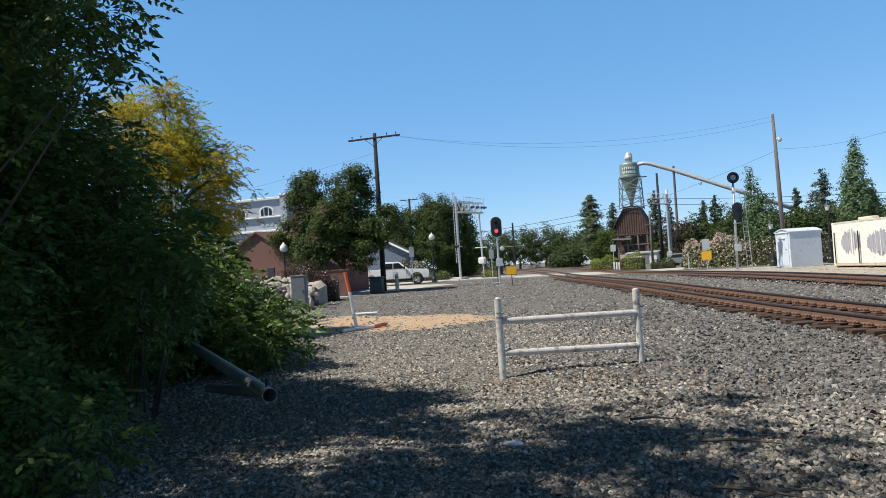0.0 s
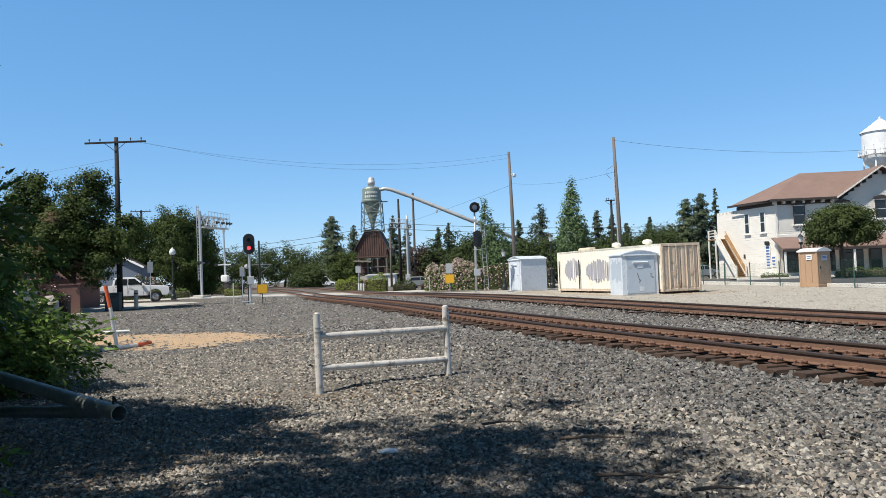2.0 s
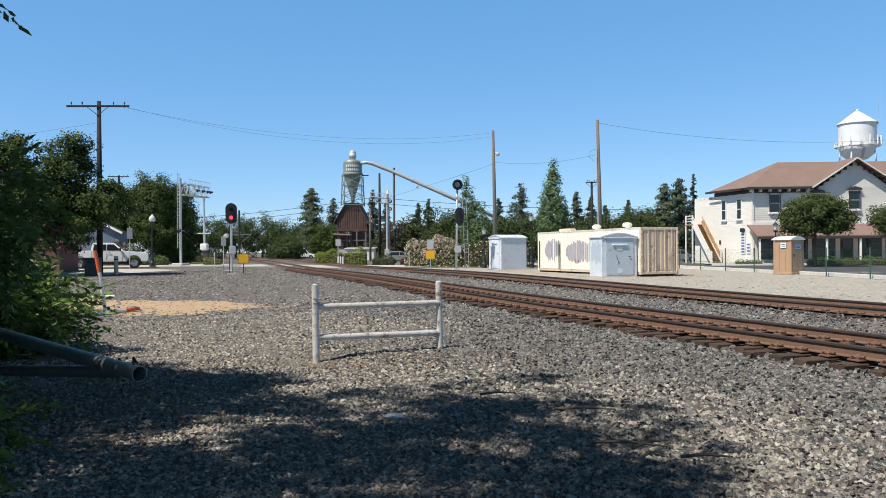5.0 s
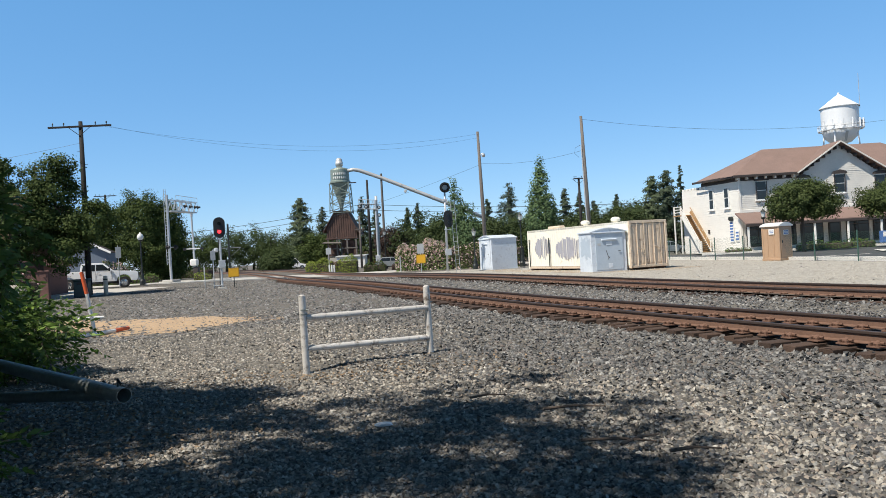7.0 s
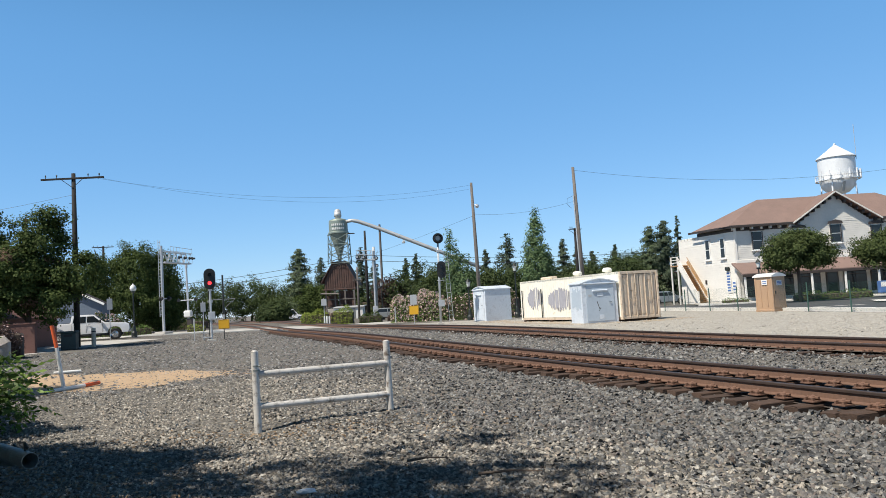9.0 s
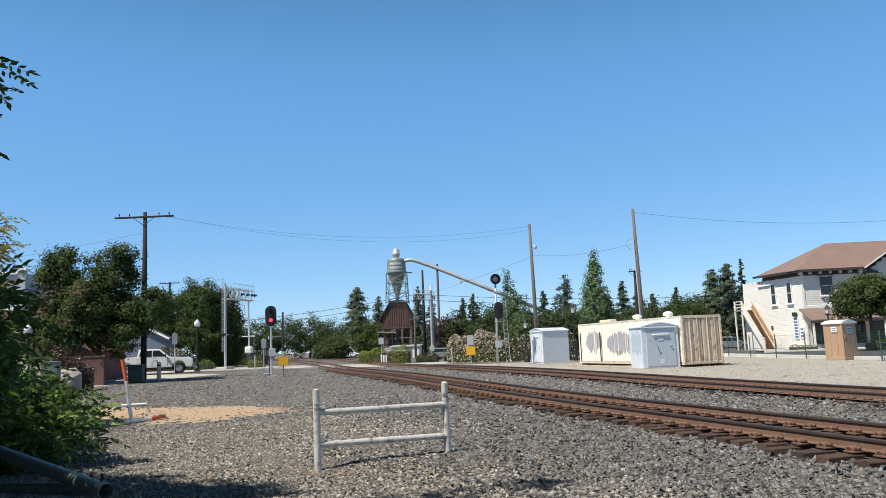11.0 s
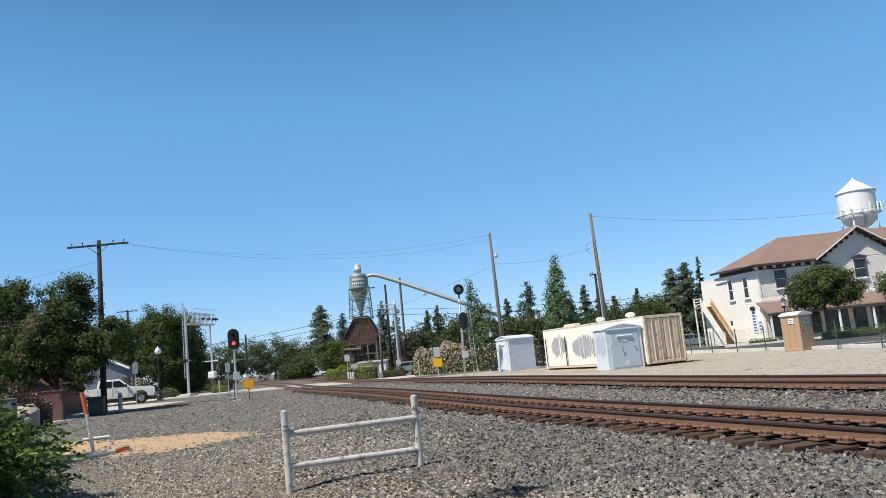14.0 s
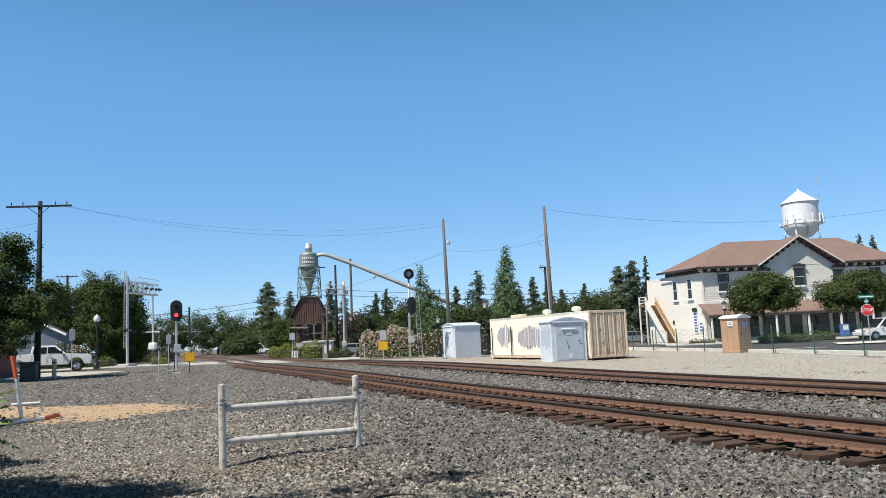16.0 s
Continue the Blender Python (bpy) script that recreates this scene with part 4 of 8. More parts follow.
def portable_toilet():
    m = pose(18.9, 44.55, foot(19, 44.5), 0, 0, 32)
    t = thing("portable_toilet", m, "tan plastic portable toilet on the gravel lot", "portable toilet")
    part("skid", box(B(), (1.2, 1.2, 0.14), (0, 0, 0.09), bevel=0.02), M_POTTY, t)
    for sx, sy, wx, wy in ((-1, 0, 0.05, 1.08), (1, 0, 0.05, 1.08), (0, 1, 1.08, 0.05), (0, -1, 1.08, 0.05)):
        part("wall_panel", box(B(), (wx, wy, 1.86), (sx * 0.53, sy * 0.53, 1.09), bevel=0.01), M_POTTY, t)
    for sx in (-1, 1):
        for sy in (-1, 1):
            part("corner_post", box(B(), (0.13, 0.13, 1.92), (sx * 0.52, sy * 0.52, 1.1), bevel=0.03), M_POTTY, t)
    for sx, sy in ((-1, 0), (0, -1)):
        for k in (-0.2, 0.2):
            part("panel_rib", box(B(), (0.05 if sx else 0.06, 0.06 if sx else 0.05, 1.5), (sx * 0.56 if sx else k, k if sx else sy * 0.56, 1.05), bevel=0.015), M_POTTY, t)
    n = 8
    prof = [(-0.64 + 1.28 * i / n, 2.04 + 0.16 * (1 - abs(2 * i / n - 1) ** 1.8)) for i in range(n + 1)]
    part("roof", slab(B(), prof + [(0.64, 1.98), (-0.64, 1.98)], -0.64, 0.64, "y"), M_WHITE, t, "white translucent roof")
    door = part("door", box(B(), (0.84, 0.03, 1.7), (-0.02, -0.575, 1.08), bevel=0.012), M_POTTY, t)
    part("sign", box(B(), (0.46, 0.008, 0.28), (0.02, -0.6, 1.62), bevel=0.003), M_WHITE, door)
    for k in range(3):
        part("print_bar", box(B(), (0.38, 0.004, 0.045), (0.02, -0.606, 1.7 - k * 0.075)), M_BLUESIGN, door)
    part("latch", box(B(), (0.07, 0.04, 0.16), (-0.34, -0.6, 1.1), bevel=0.01), M_DARKSTEEL, door)
    part("side_sign", box(B(), (0.008, 0.36, 0.3), (-0.6, -0.1, 1.68), bevel=0.003), M_WHITE, t)
    for k in range(2):
        part("side_print", box(B(), (0.004, 0.24, 0.04), (-0.606, -0.1, 1.73 - k * 0.1)), M_BLUESIGN, t)
    part("vent_pipe", rod(B(), (0.42, 0.42, 1.95), (0.42, 0.42, 2.4), 0.05, n=10), M_POTTY, t)


portable_toilet()


# ---- poles and wires ----
def wire(name, a, b, sag, r=0.014, label="thin black overhead wire"):
    a, b = Vector(a), Vector(b)
    pts = [a + (b - a) * (i / 24) - Vector((0, 0, sag * 4 * (i / 24) * (1 - i / 24))) for i in range(25)]
    return tagged(part(name, tube_points(B(), pts, [r] * 25, 5), M_WIRE), label, "wire")


def utility_pole(x, y, tall, mat, label, lean=(0, 0), arm=None, r=0.16, lamp=None, steps=False):
    t = thing("utility_pole", pose(x, y, foot(x, y)), label, "utility pole")
    part("shaft", tube_points(B(), [(0, 0, -0.5), (lean[0] * 0.5, lean[1] * 0.5, tall * 0.5), (lean[0], lean[1], tall)], [r * 1.15, r, r * 0.72], 12), mat, t, smooth=True)
    if arm:
        half, ang, drop = arm
        c, s = math.cos(radians(ang)), math.sin(radians(ang))
        bm = box(B(), (half * 2, 0.1, 0.12), (lean[0], lean[1] - 0.14, tall - drop), (0, 0, ang), 0.01)
        part("crossarm", bm, mat, t)
        for k in (-0.85, -0.5, 0.5, 0.85):
            bm = lathe(B(), [(0.02, 0), (0.02, 0.1), (0.05, 0.12), (0.035, 0.17), (0.05, 0.19), (0.02, 0.24)], (lean[0] + k * half * c, lean[1] - 0.14 + k * half * s, tall - drop + 0.05), 10)
            part("insulator", bm, M_DARKSTEEL, t)
        for k in (-1, 1):
            part("brace", rod(B(), (lean[0] + k * 0.75 * c, lean[1] - 0.2 + k * 0.75 * s, tall - drop), (lean[0], lean[1] - 0.15, tall - drop - 0.6), 0.02, n=6), mat, t)
    if steps:
        for i in range(7):
            z = 4.2 + i * 0.85
            sgn = 1 if i % 2 else -1
            part("step_bolt", rod(B(), (lean[0] * z / tall, 0, z), (lean[0] * z / tall + sgn * 0.32, 0, z), 0.014, n=6), M_DARKSTEEL, t)
    if lamp:
        z, sgn = lamp
        bm = rod(B(), (lean[0] * z / tall, 0, z), (lean[0] * z / tall + sgn * 0.3, -0.1, z + 0.1), 0.03, n=8)
        part("bracket", bm, M_ALU, t)
        part("lamp_head", lathe(B(), [(0.03, 0.1), (0.13, 0.05), (0.16, -0.08), (0.1, -0.2), (0.0, -0.22)], (lean[0] * z / tall + sgn * 0.34, -0.1, z), 14), M_ALU, t, "pale flood lamp")
    return t


utility_pole(-23.45, 48.9, 11.25, M_DARKPOLE, "dark tarred utility pole with a crossarm", (0.0, 0), (2.0, 4, 0.35), 0.17, steps=True)
utility_pole(2.75, 62.3, 11.3, M_WOODPOLE, "weathered wooden pole with a flood lamp", (-0.15, 0), None, 0.145, lamp=(9.4, 1))
tall_pole = utility_pole(9.95, 54.6, 10.75, M_WOODPOLE, "weathered wooden pole behind the container", (-0.2, 0), None, 0.14)
part("conduit", rod(B(), (-0.17, -0.08, 0.3), (-0.30, -0.08, 8.7), 0.045, n=8), M_ALU, tall_pole, "pale grey conduit")
part("wire_loop", tube_points(B(), [(-0.3, -0.08, 8.7), (-0.75, -0.1, 8.5), (-0.8, -0.1, 8.1), (-0.5, -0.1, 7.8)], [0.012, 0.012, 0.012, 0.012], 6), M_WIRE, tall_pole)

# wires between the poles and beyond
wire("overhead_wire", (-21.9, 48.8, 11.2), (2.6, 62.2, 11.3), 1.15, 0.006)
wire("overhead_wire", (-21.8, 48.9, 11.25), (2.6, 62.3, 11.0), 1.35, 0.006)
wire("overhead_wire", (2.7, 62.2, 8.9), (9.75, 54.5, 8.5), 0.35, 0.008)
wire("overhead_wire", (9.8, 54.5, 10.7), (40.5, 58.5, 10.7), 1.25, 0.009)
wire("overhead_wire", (-23.6, 48.9, 10.2), (-60, 46, 6.8), 0.7, 0.0085)
wire("guy_wire", (2.7, 62.3, 8.8), (-20, 100, 6.6), 0.4, 0.01, "thin slanting service wire")
for k, dz in enumerate((0.0, -0.75)):
    wire("line_wire", (-60, 104, 6.5 + dz), (-12.5, 105, 9.2 + dz), 1.2, 0.03)
    wire("line_wire", (-12.5, 105, 9.2 + dz), (45, 106, 7.5 + dz), 1.0, 0.03)


# ---- signals and signs ----
def signal_head(t, z, x=0.0, y=-0.22, lit=True, tall=1.36, wide=0.74, upper=False):
    """An oval backplate with hooded lenses, facing -y."""
    n = 28
    out = []
    for i in range(n):
        a = 2 * math.pi * i / n
        cx, cz = math.cos(a), math.sin(a)
        out.append((x + wide / 2 * cx, z + (tall / 2 - wide / 2) * (1 if cz >= 0 else -1) + wide / 2 * cz))
    head = part("signal_head", slab(B(), out, y - 0.02, y + 0.02, "y"), M_BLACK, t, "black oval signal backplate")
    part("housing", box(B(), (0.34, 0.26, tall * 0.72), (x, y + 0.14, z), bevel=0.03), M_BLACK, head)
    lamps = ((0.27, False), (-0.27, True)) if tall > 1 else ((0, False),)
    for dz, red in lamps:
        hood = B()
        for k in range(11):
            a0, a1 = math.pi * (k / 10 * 1.1 - 0.05), math.pi * ((k + 1) / 10 * 1.1 - 0.05)
            if k == 10:
                break
            p = [(x + 0.13 * math.cos(a), z + dz + 0.13 * math.sin(a)) for a in (a0, a1)]
            hood.faces.new([hood.verts.new(v) for v in ((p[0][0], y - 0.02, p[0][1]), (p[1][0], y - 0.02, p[1][1]), (p[1][0], y - 0.2, p[1][1]), (p[0][0], y - 0.2, p[0][1]))])
        ob = part("hood", hood, M_BLACK, head)
        md = ob.modifiers.new("thick", "SOLIDIFY")
        md.thickness = 0.008
        part("lens", rod(B(), (x, y - 0.02, z + dz), (x, y - 0.045, z + dz), 0.115, n=20), M_REDLAMP if red and lit else M_LENS, head, "lit red lens" if red and lit else "dark lens")
    return head


def mast_signal():
    x, y = -15.12, 49.9
    t = thing("railway_signal", pose(x, y, foot(x, y), 0, 0, 16), "railway signal mast with one red light lit", "railway signal")
    part("mast", rod(B(), (0, 0, 0.1), (0, 0, 4.3), 0.07, n=14), M_ALU, t)
    signal_head(t, 4.22 - foot(x, y) + 0.05)
    part("base_plate", box(B(), (0.55, 0.55, 0.12), (0, 0, 0.04), bevel=0.02), M_CONCRETE, t)
    part("junction_box", box(B(), (0.42, 0.26, 0.52), (0.06, -0.16, 1.62), bevel=0.02), M_ALU, t)
    part("collar", rod(B(), (0, 0, 3.25), (0, 0, 3.5), 0.1, n=14), M_ALU, t)
    part("cable_sleeve", rod(B(), (-0.13, 0.08, 0.1), (-0.1, 0.06, 3.4), 0.03, n=8), M_DARKSTEEL, t)
    part("foot_step", box(B(), (0.6, 0.3, 0.05), (-0.25, 0, 0.24), bevel=0.01), M_ALU, t)


mast_signal()


def plate_sign(name, x, y, post_h, wide, tall, zc, mat, label, turn=0.0, post_mat=None, extra=None):
    t = thing(name, pose(x, y, foot(x, y), 0, 0, turn), label, "sign")
    part("post", rod(B(), (0, 0.03, -0.1), (0, 0.03, post_h), 0.03, n=10), post_mat or M_DARKSTEEL, t)
    part("plate", box(B(), (wide, 0.015, tall), (0, -0.01, zc), bevel=0.006), mat, t)
    if mat is M_YELLOW:
        for dx, dz, w, h in ((0, tall / 2 - 0.03, wide - 0.03, 0.01), (0, -tall / 2 + 0.03, wide - 0.03, 0.01), (wide / 2 - 0.03, 0, 0.014, tall - 0.03), (-wide / 2 + 0.03, 0, 0.014, tall - 0.03)):
            part("border", box(B(), (w, 0.004, h), (dx, -0.02, zc + dz)), M_TRIM, t)
    if extra:
        w, h, z, em = extra
        part("upper_plate", box(B(), (w, 0.015, h), (0, -0.012, z), bevel=0.006), em, t)
    return t


plate_sign("warning_sign", -14.95, 52.0, 1.7, 0.72, 0.62, 1.0, M_YELLOW, "square yellow sign on a short post by the signal", 14, extra=(0.14, 0.3, 1.5, M_SIGNBACK))
plate_sign("warning_sign", -2.38, 57.9, 2.4, 0.72, 0.66, 1.22, M_YELLOW, "square yellow sign with grey plates above it", 0, M_ALU, (0.5, 0.75, 2.0, M_SIGNBACK))
plate_sign("marker_sign", -16.0, 51.0, 2.6, 0.32, 0.62, 2.2, M_SIGNBACK, "narrow grey sign plate on a thin post", 25, M_ALU)
plate_sign("marker_post", -16.5, 50.6, 1.45, 0.08, 0.5, 1.15, M_SIGNBACK, "thin grey stake in the gravel", 0, M_ALU)
plate_sign("road_sign", -26.0, 59.0, 3.3, 0.4, 0.85, 2.75, M_SIGNBACK, "grey sign plate on a tall post beside the pickup", 30, M_ALU)
plate_sign("road_sign", -13.5, 82.0, 2.9, 0.55, 0.7, 2.45, M_SIGNBACK, "pale sign plate at the crossing", 10, M_ALU)


def double_signal():
    x, y = -0.35, 58.3
    t = thing("railway_signal", pose(x, y, foot(x, y), 0, 0, 8), "tall railway signal mast with two dark heads", "railway signal")
    part("mast", tube_points(B(), [(-0.08, 0, 0), (0, 0, 3.4), (0.05, 0, 6.7)], [0.09, 0.08, 0.07], 14), M_ALU, t, smooth=True)
    part("base_plate", box(B(), (0.5, 0.5, 0.16), (-0.08, 0, 0.06), bevel=0.02), M_CONCRETE, t)
    signal_head(t, 4.15, 0.18, -0.2, lit=False, tall=1.3, wide=0.66)
    # upper round head turned away
    ring = part("upper_head", rod(B(), (0.05, -0.16, 6.55), (0.05, -0.2, 6.55), 0.4, n=24), M_BLACK, t, "round black signal head")
    part("shade_ring", lathe(B(), [(0.27, 0), (0.3, 0.02), (0.3, 0.3), (0.27, 0.3)], (0, 0, 0), 20), M_BLACK, ring).matrix_local = pose(0.05, -0.2, 6.55, 90, 0, 0)
    # plain pale grey disc paints the sunlit gleam of this head
    part("glass", rod(B(), (0.05, -0.21, 6.55), (0.05, -0.24, 6.55), 0.2, n=20), M_SIGNBACK, ring, "glass coloured pale for its sunlit gleam")
    part("platform", box(B(), (0.5, 0.4, 0.05), (0.12, 0.05, 3.35), bevel=0.01), M_ALU, t)
    part("bracket", box(B(), (0.32, 0.22, 0.16), (0.05, 0, 5.6), bevel=0.02), M_ALU, t)
    part("junction_box", box(B(), (0.46, 0.24, 0.5), (0.05, -0.18, 1.62), bevel=0.02), M_ALU, t)
    lad = B()
    for sx in (0.62, 0.92):
        rod(lad, (sx, 0, 0.05), (sx - 0.2, 0, 5.6), 0.018, n=6)
    for k in range(16):
        z = 0.35 + k * 0.34
        o = -0.2 * z / 5.6
        rod(lad, (0.62 + o, 0, z), (0.92 + o, 0, z), 0.012, n=6)
    part("ladder", lad, M_ALU, t)


double_signal()


def cantilever():
    x, y = -25.75, 69.0
    z0 = foot(x, y)
    t = thing("crossing_cantilever", pose(x, y, z0, 0, 0, 77), "aluminium crossing cantilever with ladder, truss arm and dark lamps", "crossing signal")
    part("foundation", box(B(), (1.3, 1.1, 0.3), (0, 0, 0.1), bevel=0.04), M_CONCRETE, t)
    part("mast", rod(B(), (0, 0, 0.2), (0, 0, 8.0), 0.12, 0.1, n=16), M_ALU, t)
    lad = B()
    for sx in (-0.5, -0.2):
        rod(lad, (sx, 0, 1.6), (sx, 0, 8.5), 0.03, n=6)
    for k in range(22):
        rod(lad, (-0.5, 0, 1.8 + k * 0.31), (-0.2, 0, 1.8 + k * 0.31), 0.022, n=6)
    part("ladder", lad, M_ALU, t)
    arm = B()
    for z, yy in ((6.55, 0.25), (6.55, -0.25), (7.55, 0.25), (7.55, -0.25)):
        rod(arm, (0, yy, z), (4.3, yy, z - 0.12 if z > 7 else z), 0.04, n=6)
    for k in range(10):
        for yy in (-0.25, 0.25):
            a, b = (6.55, 7.5) if k % 2 else (7.5, 6.55)
            rod(arm, (k * 0.43, yy, a), ((k + 1) * 0.43, yy, b), 0.028, n=6)
    part("truss_arm", arm, M_ALU, t)
    part("walkway", box(B(), (4.0, 0.6, 0.07), (2.35, 0, 6.5), bevel=0.01), M_ALU, t)
    rail = B()
    for z in (7.6, 8.0):
        rod(rail, (0.9, -0.32, z), (4.4, -0.32, z - 0.1), 0.022, n=6)
    for k in range(8):
        rod(rail, (0.9 + k * 0.5, -0.32, 6.55), (0.9 + k * 0.5, -0.32, 8.0), 0.018, n=6)
    part("handrail", rail, M_ALU, t)
    for px, py in ((2.0, -0.45), (2.9, -0.45), (3.7, -0.45), (4.2, -0.45)):
        lamp = part("flashing_lamp", rod(B(), (px, py, 7.0), (px, py - 0.06, 7.0), 0.15, n=20), M_BLACK, t, "black round flashing-lamp disc")
        part("visor", rod(B(), (px, py - 0.06, 7.02), (px, py - 0.28, 7.0), 0.09, n=14), M_BLACK, lamp)
    for px in (-0.7, 0.55):
        lamp = part("low_lamp", rod(B(), (px, -0.2, 3.2), (px, -0.28, 3.2), 0.22, n=20), M_BLACK, t, "black round flashing-lamp disc")
        part("visor", rod(B(), (px, -0.28, 3.22), (px, -0.45, 3.2), 0.13, n=14), M_BLACK, lamp)
    part("lamp_bar", rod(B(), (-0.8, -0.15, 3.2), (0.65, -0.15, 3.2), 0.04, n=8), M_ALU, t)


cantilever()


def gate_mechanism():
    x, y = -25.7, 75.0
    t = thing("crossing_gate", pose(x, y, foot(x, y), 0, 0, 0), "crossing gate mast with white machine case and crossarm", "crossing signal")
    part("mast", rod(B(), (0.1, 0, 0), (0.0, 0, 6.3), 0.11, 0.09, n=12), M_ALU, t)
    part("cap", rod(B(), (0, 0, 6.3), (0, 0, 6.75), 0.13, n=12), M_ALU, t)
    part("machine_case", box(B(), (0.72, 0.6, 0.66), (0.15, -0.3, 1.75), bevel=0.1), M_WHITE, t, "white machine case")
    part("pedestal", box(B(), (0.5, 0.5, 1.3), (0.3, -0.2, 0.65), bevel=0.04), M_TRIM, t)
    part("crossarm", rod(B(), (-0.9, -0.1, 3.1), (0.9, -0.1, 3.1), 0.05, n=8), M_ALU, t)
    for sx in (-0.75, 0.95):
        part("lamp", rod(B(), (sx, -0.15, 3.1), (sx, -0.4, 3.1), 0.14, n=14), M_BLACK, t)
    t = thing("signal_bracket_post", pose(-22.3, 75.5, foot(-22.3, 75.5)), "grey post with a bracket arm and lamps", "crossing signal")
    part("post", rod(B(), (0, 0, 0), (0, 0, 5.4), 0.09, n=10), M_DARKSTEEL, t)
    part("arm", rod(B(), (-1.4, 0, 3.0), (1.2, 0, 3.0), 0.03, n=8), M_CABGREY, t)
    part("strut", rod(B(), (1.2, 0, 3.0), (0.2, 0, 2.2), 0.02, n=8), M_CABGREY, t)
    part("lamp", lathe(B(), [(0.05, 0.3), (0.22, 0.2), (0.26, 0), (0.1, -0.15)], (-1.3, 0, 2.8), 12), M_ALU, t)


gate_mechanism()


def street_lamp(x, y, tall, label, globe=True):
    t = thing("street_lamp", pose(x, y, foot(x, y)), label, "street lamp", "street lamps")
    part("base", lathe(B(), [(0.24, 0), (0.24, 0.35), (0.16, 0.5), (0.12, 0.9), (0.075, 1.0)], n=14), M_DARKSTEEL, t)
    part("shaft", rod(B(), (0, 0, 0.95), (0, 0, tall - 0.8), 0.065, 0.05, n=12), M_DARKSTEEL, t)
    part("collar", lathe(B(), [(0.06, 0), (0.16, 0.05), (0.18, 0.12), (0.1, 0.16)], (0, 0, tall - 0.82), 14), M_DARKSTEEL, t)
    if globe:
        part("globe", lathe(B(), [(0.1, 0), (0.24, 0.1), (0.27, 0.28), (0.2, 0.46), (0.06, 0.58), (0.03, 0.66), (0, 0.68)], (0, 0, tall - 0.68), 18), M_GLOBE, t, "frosted white globe", True)
    else:
        part("lantern", lathe(B(), [(0.09, 0), (0.19, 0.4), (0.23, 0.42), (0.08, 0.58), (0.02, 0.68), (0, 0.7)], (0, 0, tall - 0.7), 8), M_GLOBE, t)
        part("lantern_cap", lathe(B(), [(0.25, 0), (0.09, 0.18), (0.02, 0.3), (0, 0.31)], (0, 0, tall - 0.28), 8), M_DARKSTEEL, t)
    return t


street_lamp(-26.3, 64.0, 4.5, "dark street lamp with a white acorn globe")
street_lamp(-28.3, 44.0, 3.9, "dark street lamp with a white acorn globe beside the tree")
street_lamp(-9.1, 100.0, 5.1, "dark street lamp with a lantern at the crossing", False)
street_lamp(5.95, 66.0, 4.7, "dark street lamp behind the hut", False)
street_lamp(1.9, 66.5, 3.6, "dark street lamp behind the hut", False)
street_lamp(24.35, 60.0, 3.6, "dark lantern street lamp before the corner building", False)
street_lamp(45.6, 66.5, 4.0, "dark lantern street lamp before the corner building", False)


# ---- stop sign, fence, bollards ----
def words(text, size, parent, m, material):
    cu = bpy.data.curves.new("lettering", "FONT")
    cu.body, cu.size, cu.align_x, cu.align_y, cu.extrude = text, size, "CENTER", "CENTER", 0.004
    tmp = new("lettering", cu)
    bpy.context.view_layer.update()
    me = bpy.data.meshes.new_from_object(tmp)
    bpy.data.objects.remove(tmp)
    me.materials.append(material)
    ob = new("lettering", me)
    ob.parent = parent
    ob.matrix_local = m
    return ob


def stop_sign():
    x, y = 29.7, 49.7
    t = thing("stop_sign", pose(x, y, foot(x, y) + 0.06, 0, 0, -24), "red octagonal stop sign with street name plates above", "stop sign")
    part("post", rod(B(), (0, 0.03, 0), (0, 0.03, 3.1), 0.03, n=10), M_ALU, t)
    def octagon(r):
        return [(r * math.cos(math.pi / 8 + k * math.pi / 4), 2.15 + r * math.sin(math.pi / 8 + k * math.pi / 4)) for k in range(8)]
    part("border_plate", slab(B(), octagon(0.39), -0.01, 0.0, "y"), M_WHITE, t)
    face = part("face", slab(B(), octagon(0.365), -0.018, -0.011, "y"), M_REDSIGN, t)
    words("STOP", 0.29, face, pose(0, -0.02, 2.15, 90, 0, 0), M_WHITE)
    for z, ang, w in ((2.72, 0, 0.28), (3.02, 8, 1.0)):
        pl = part("name_plate", box(B(), (w, 0.012, 0.2), (0, 0, z), (0, 0, ang), 0.004), M_GREENSIGN, t, "teal street name plate")
        part("print_bar", box(B(), (w * 0.8, 0.004, 0.06), (0, -0.012, z), (0, 0, ang)), M_WHITE, pl)


stop_sign()


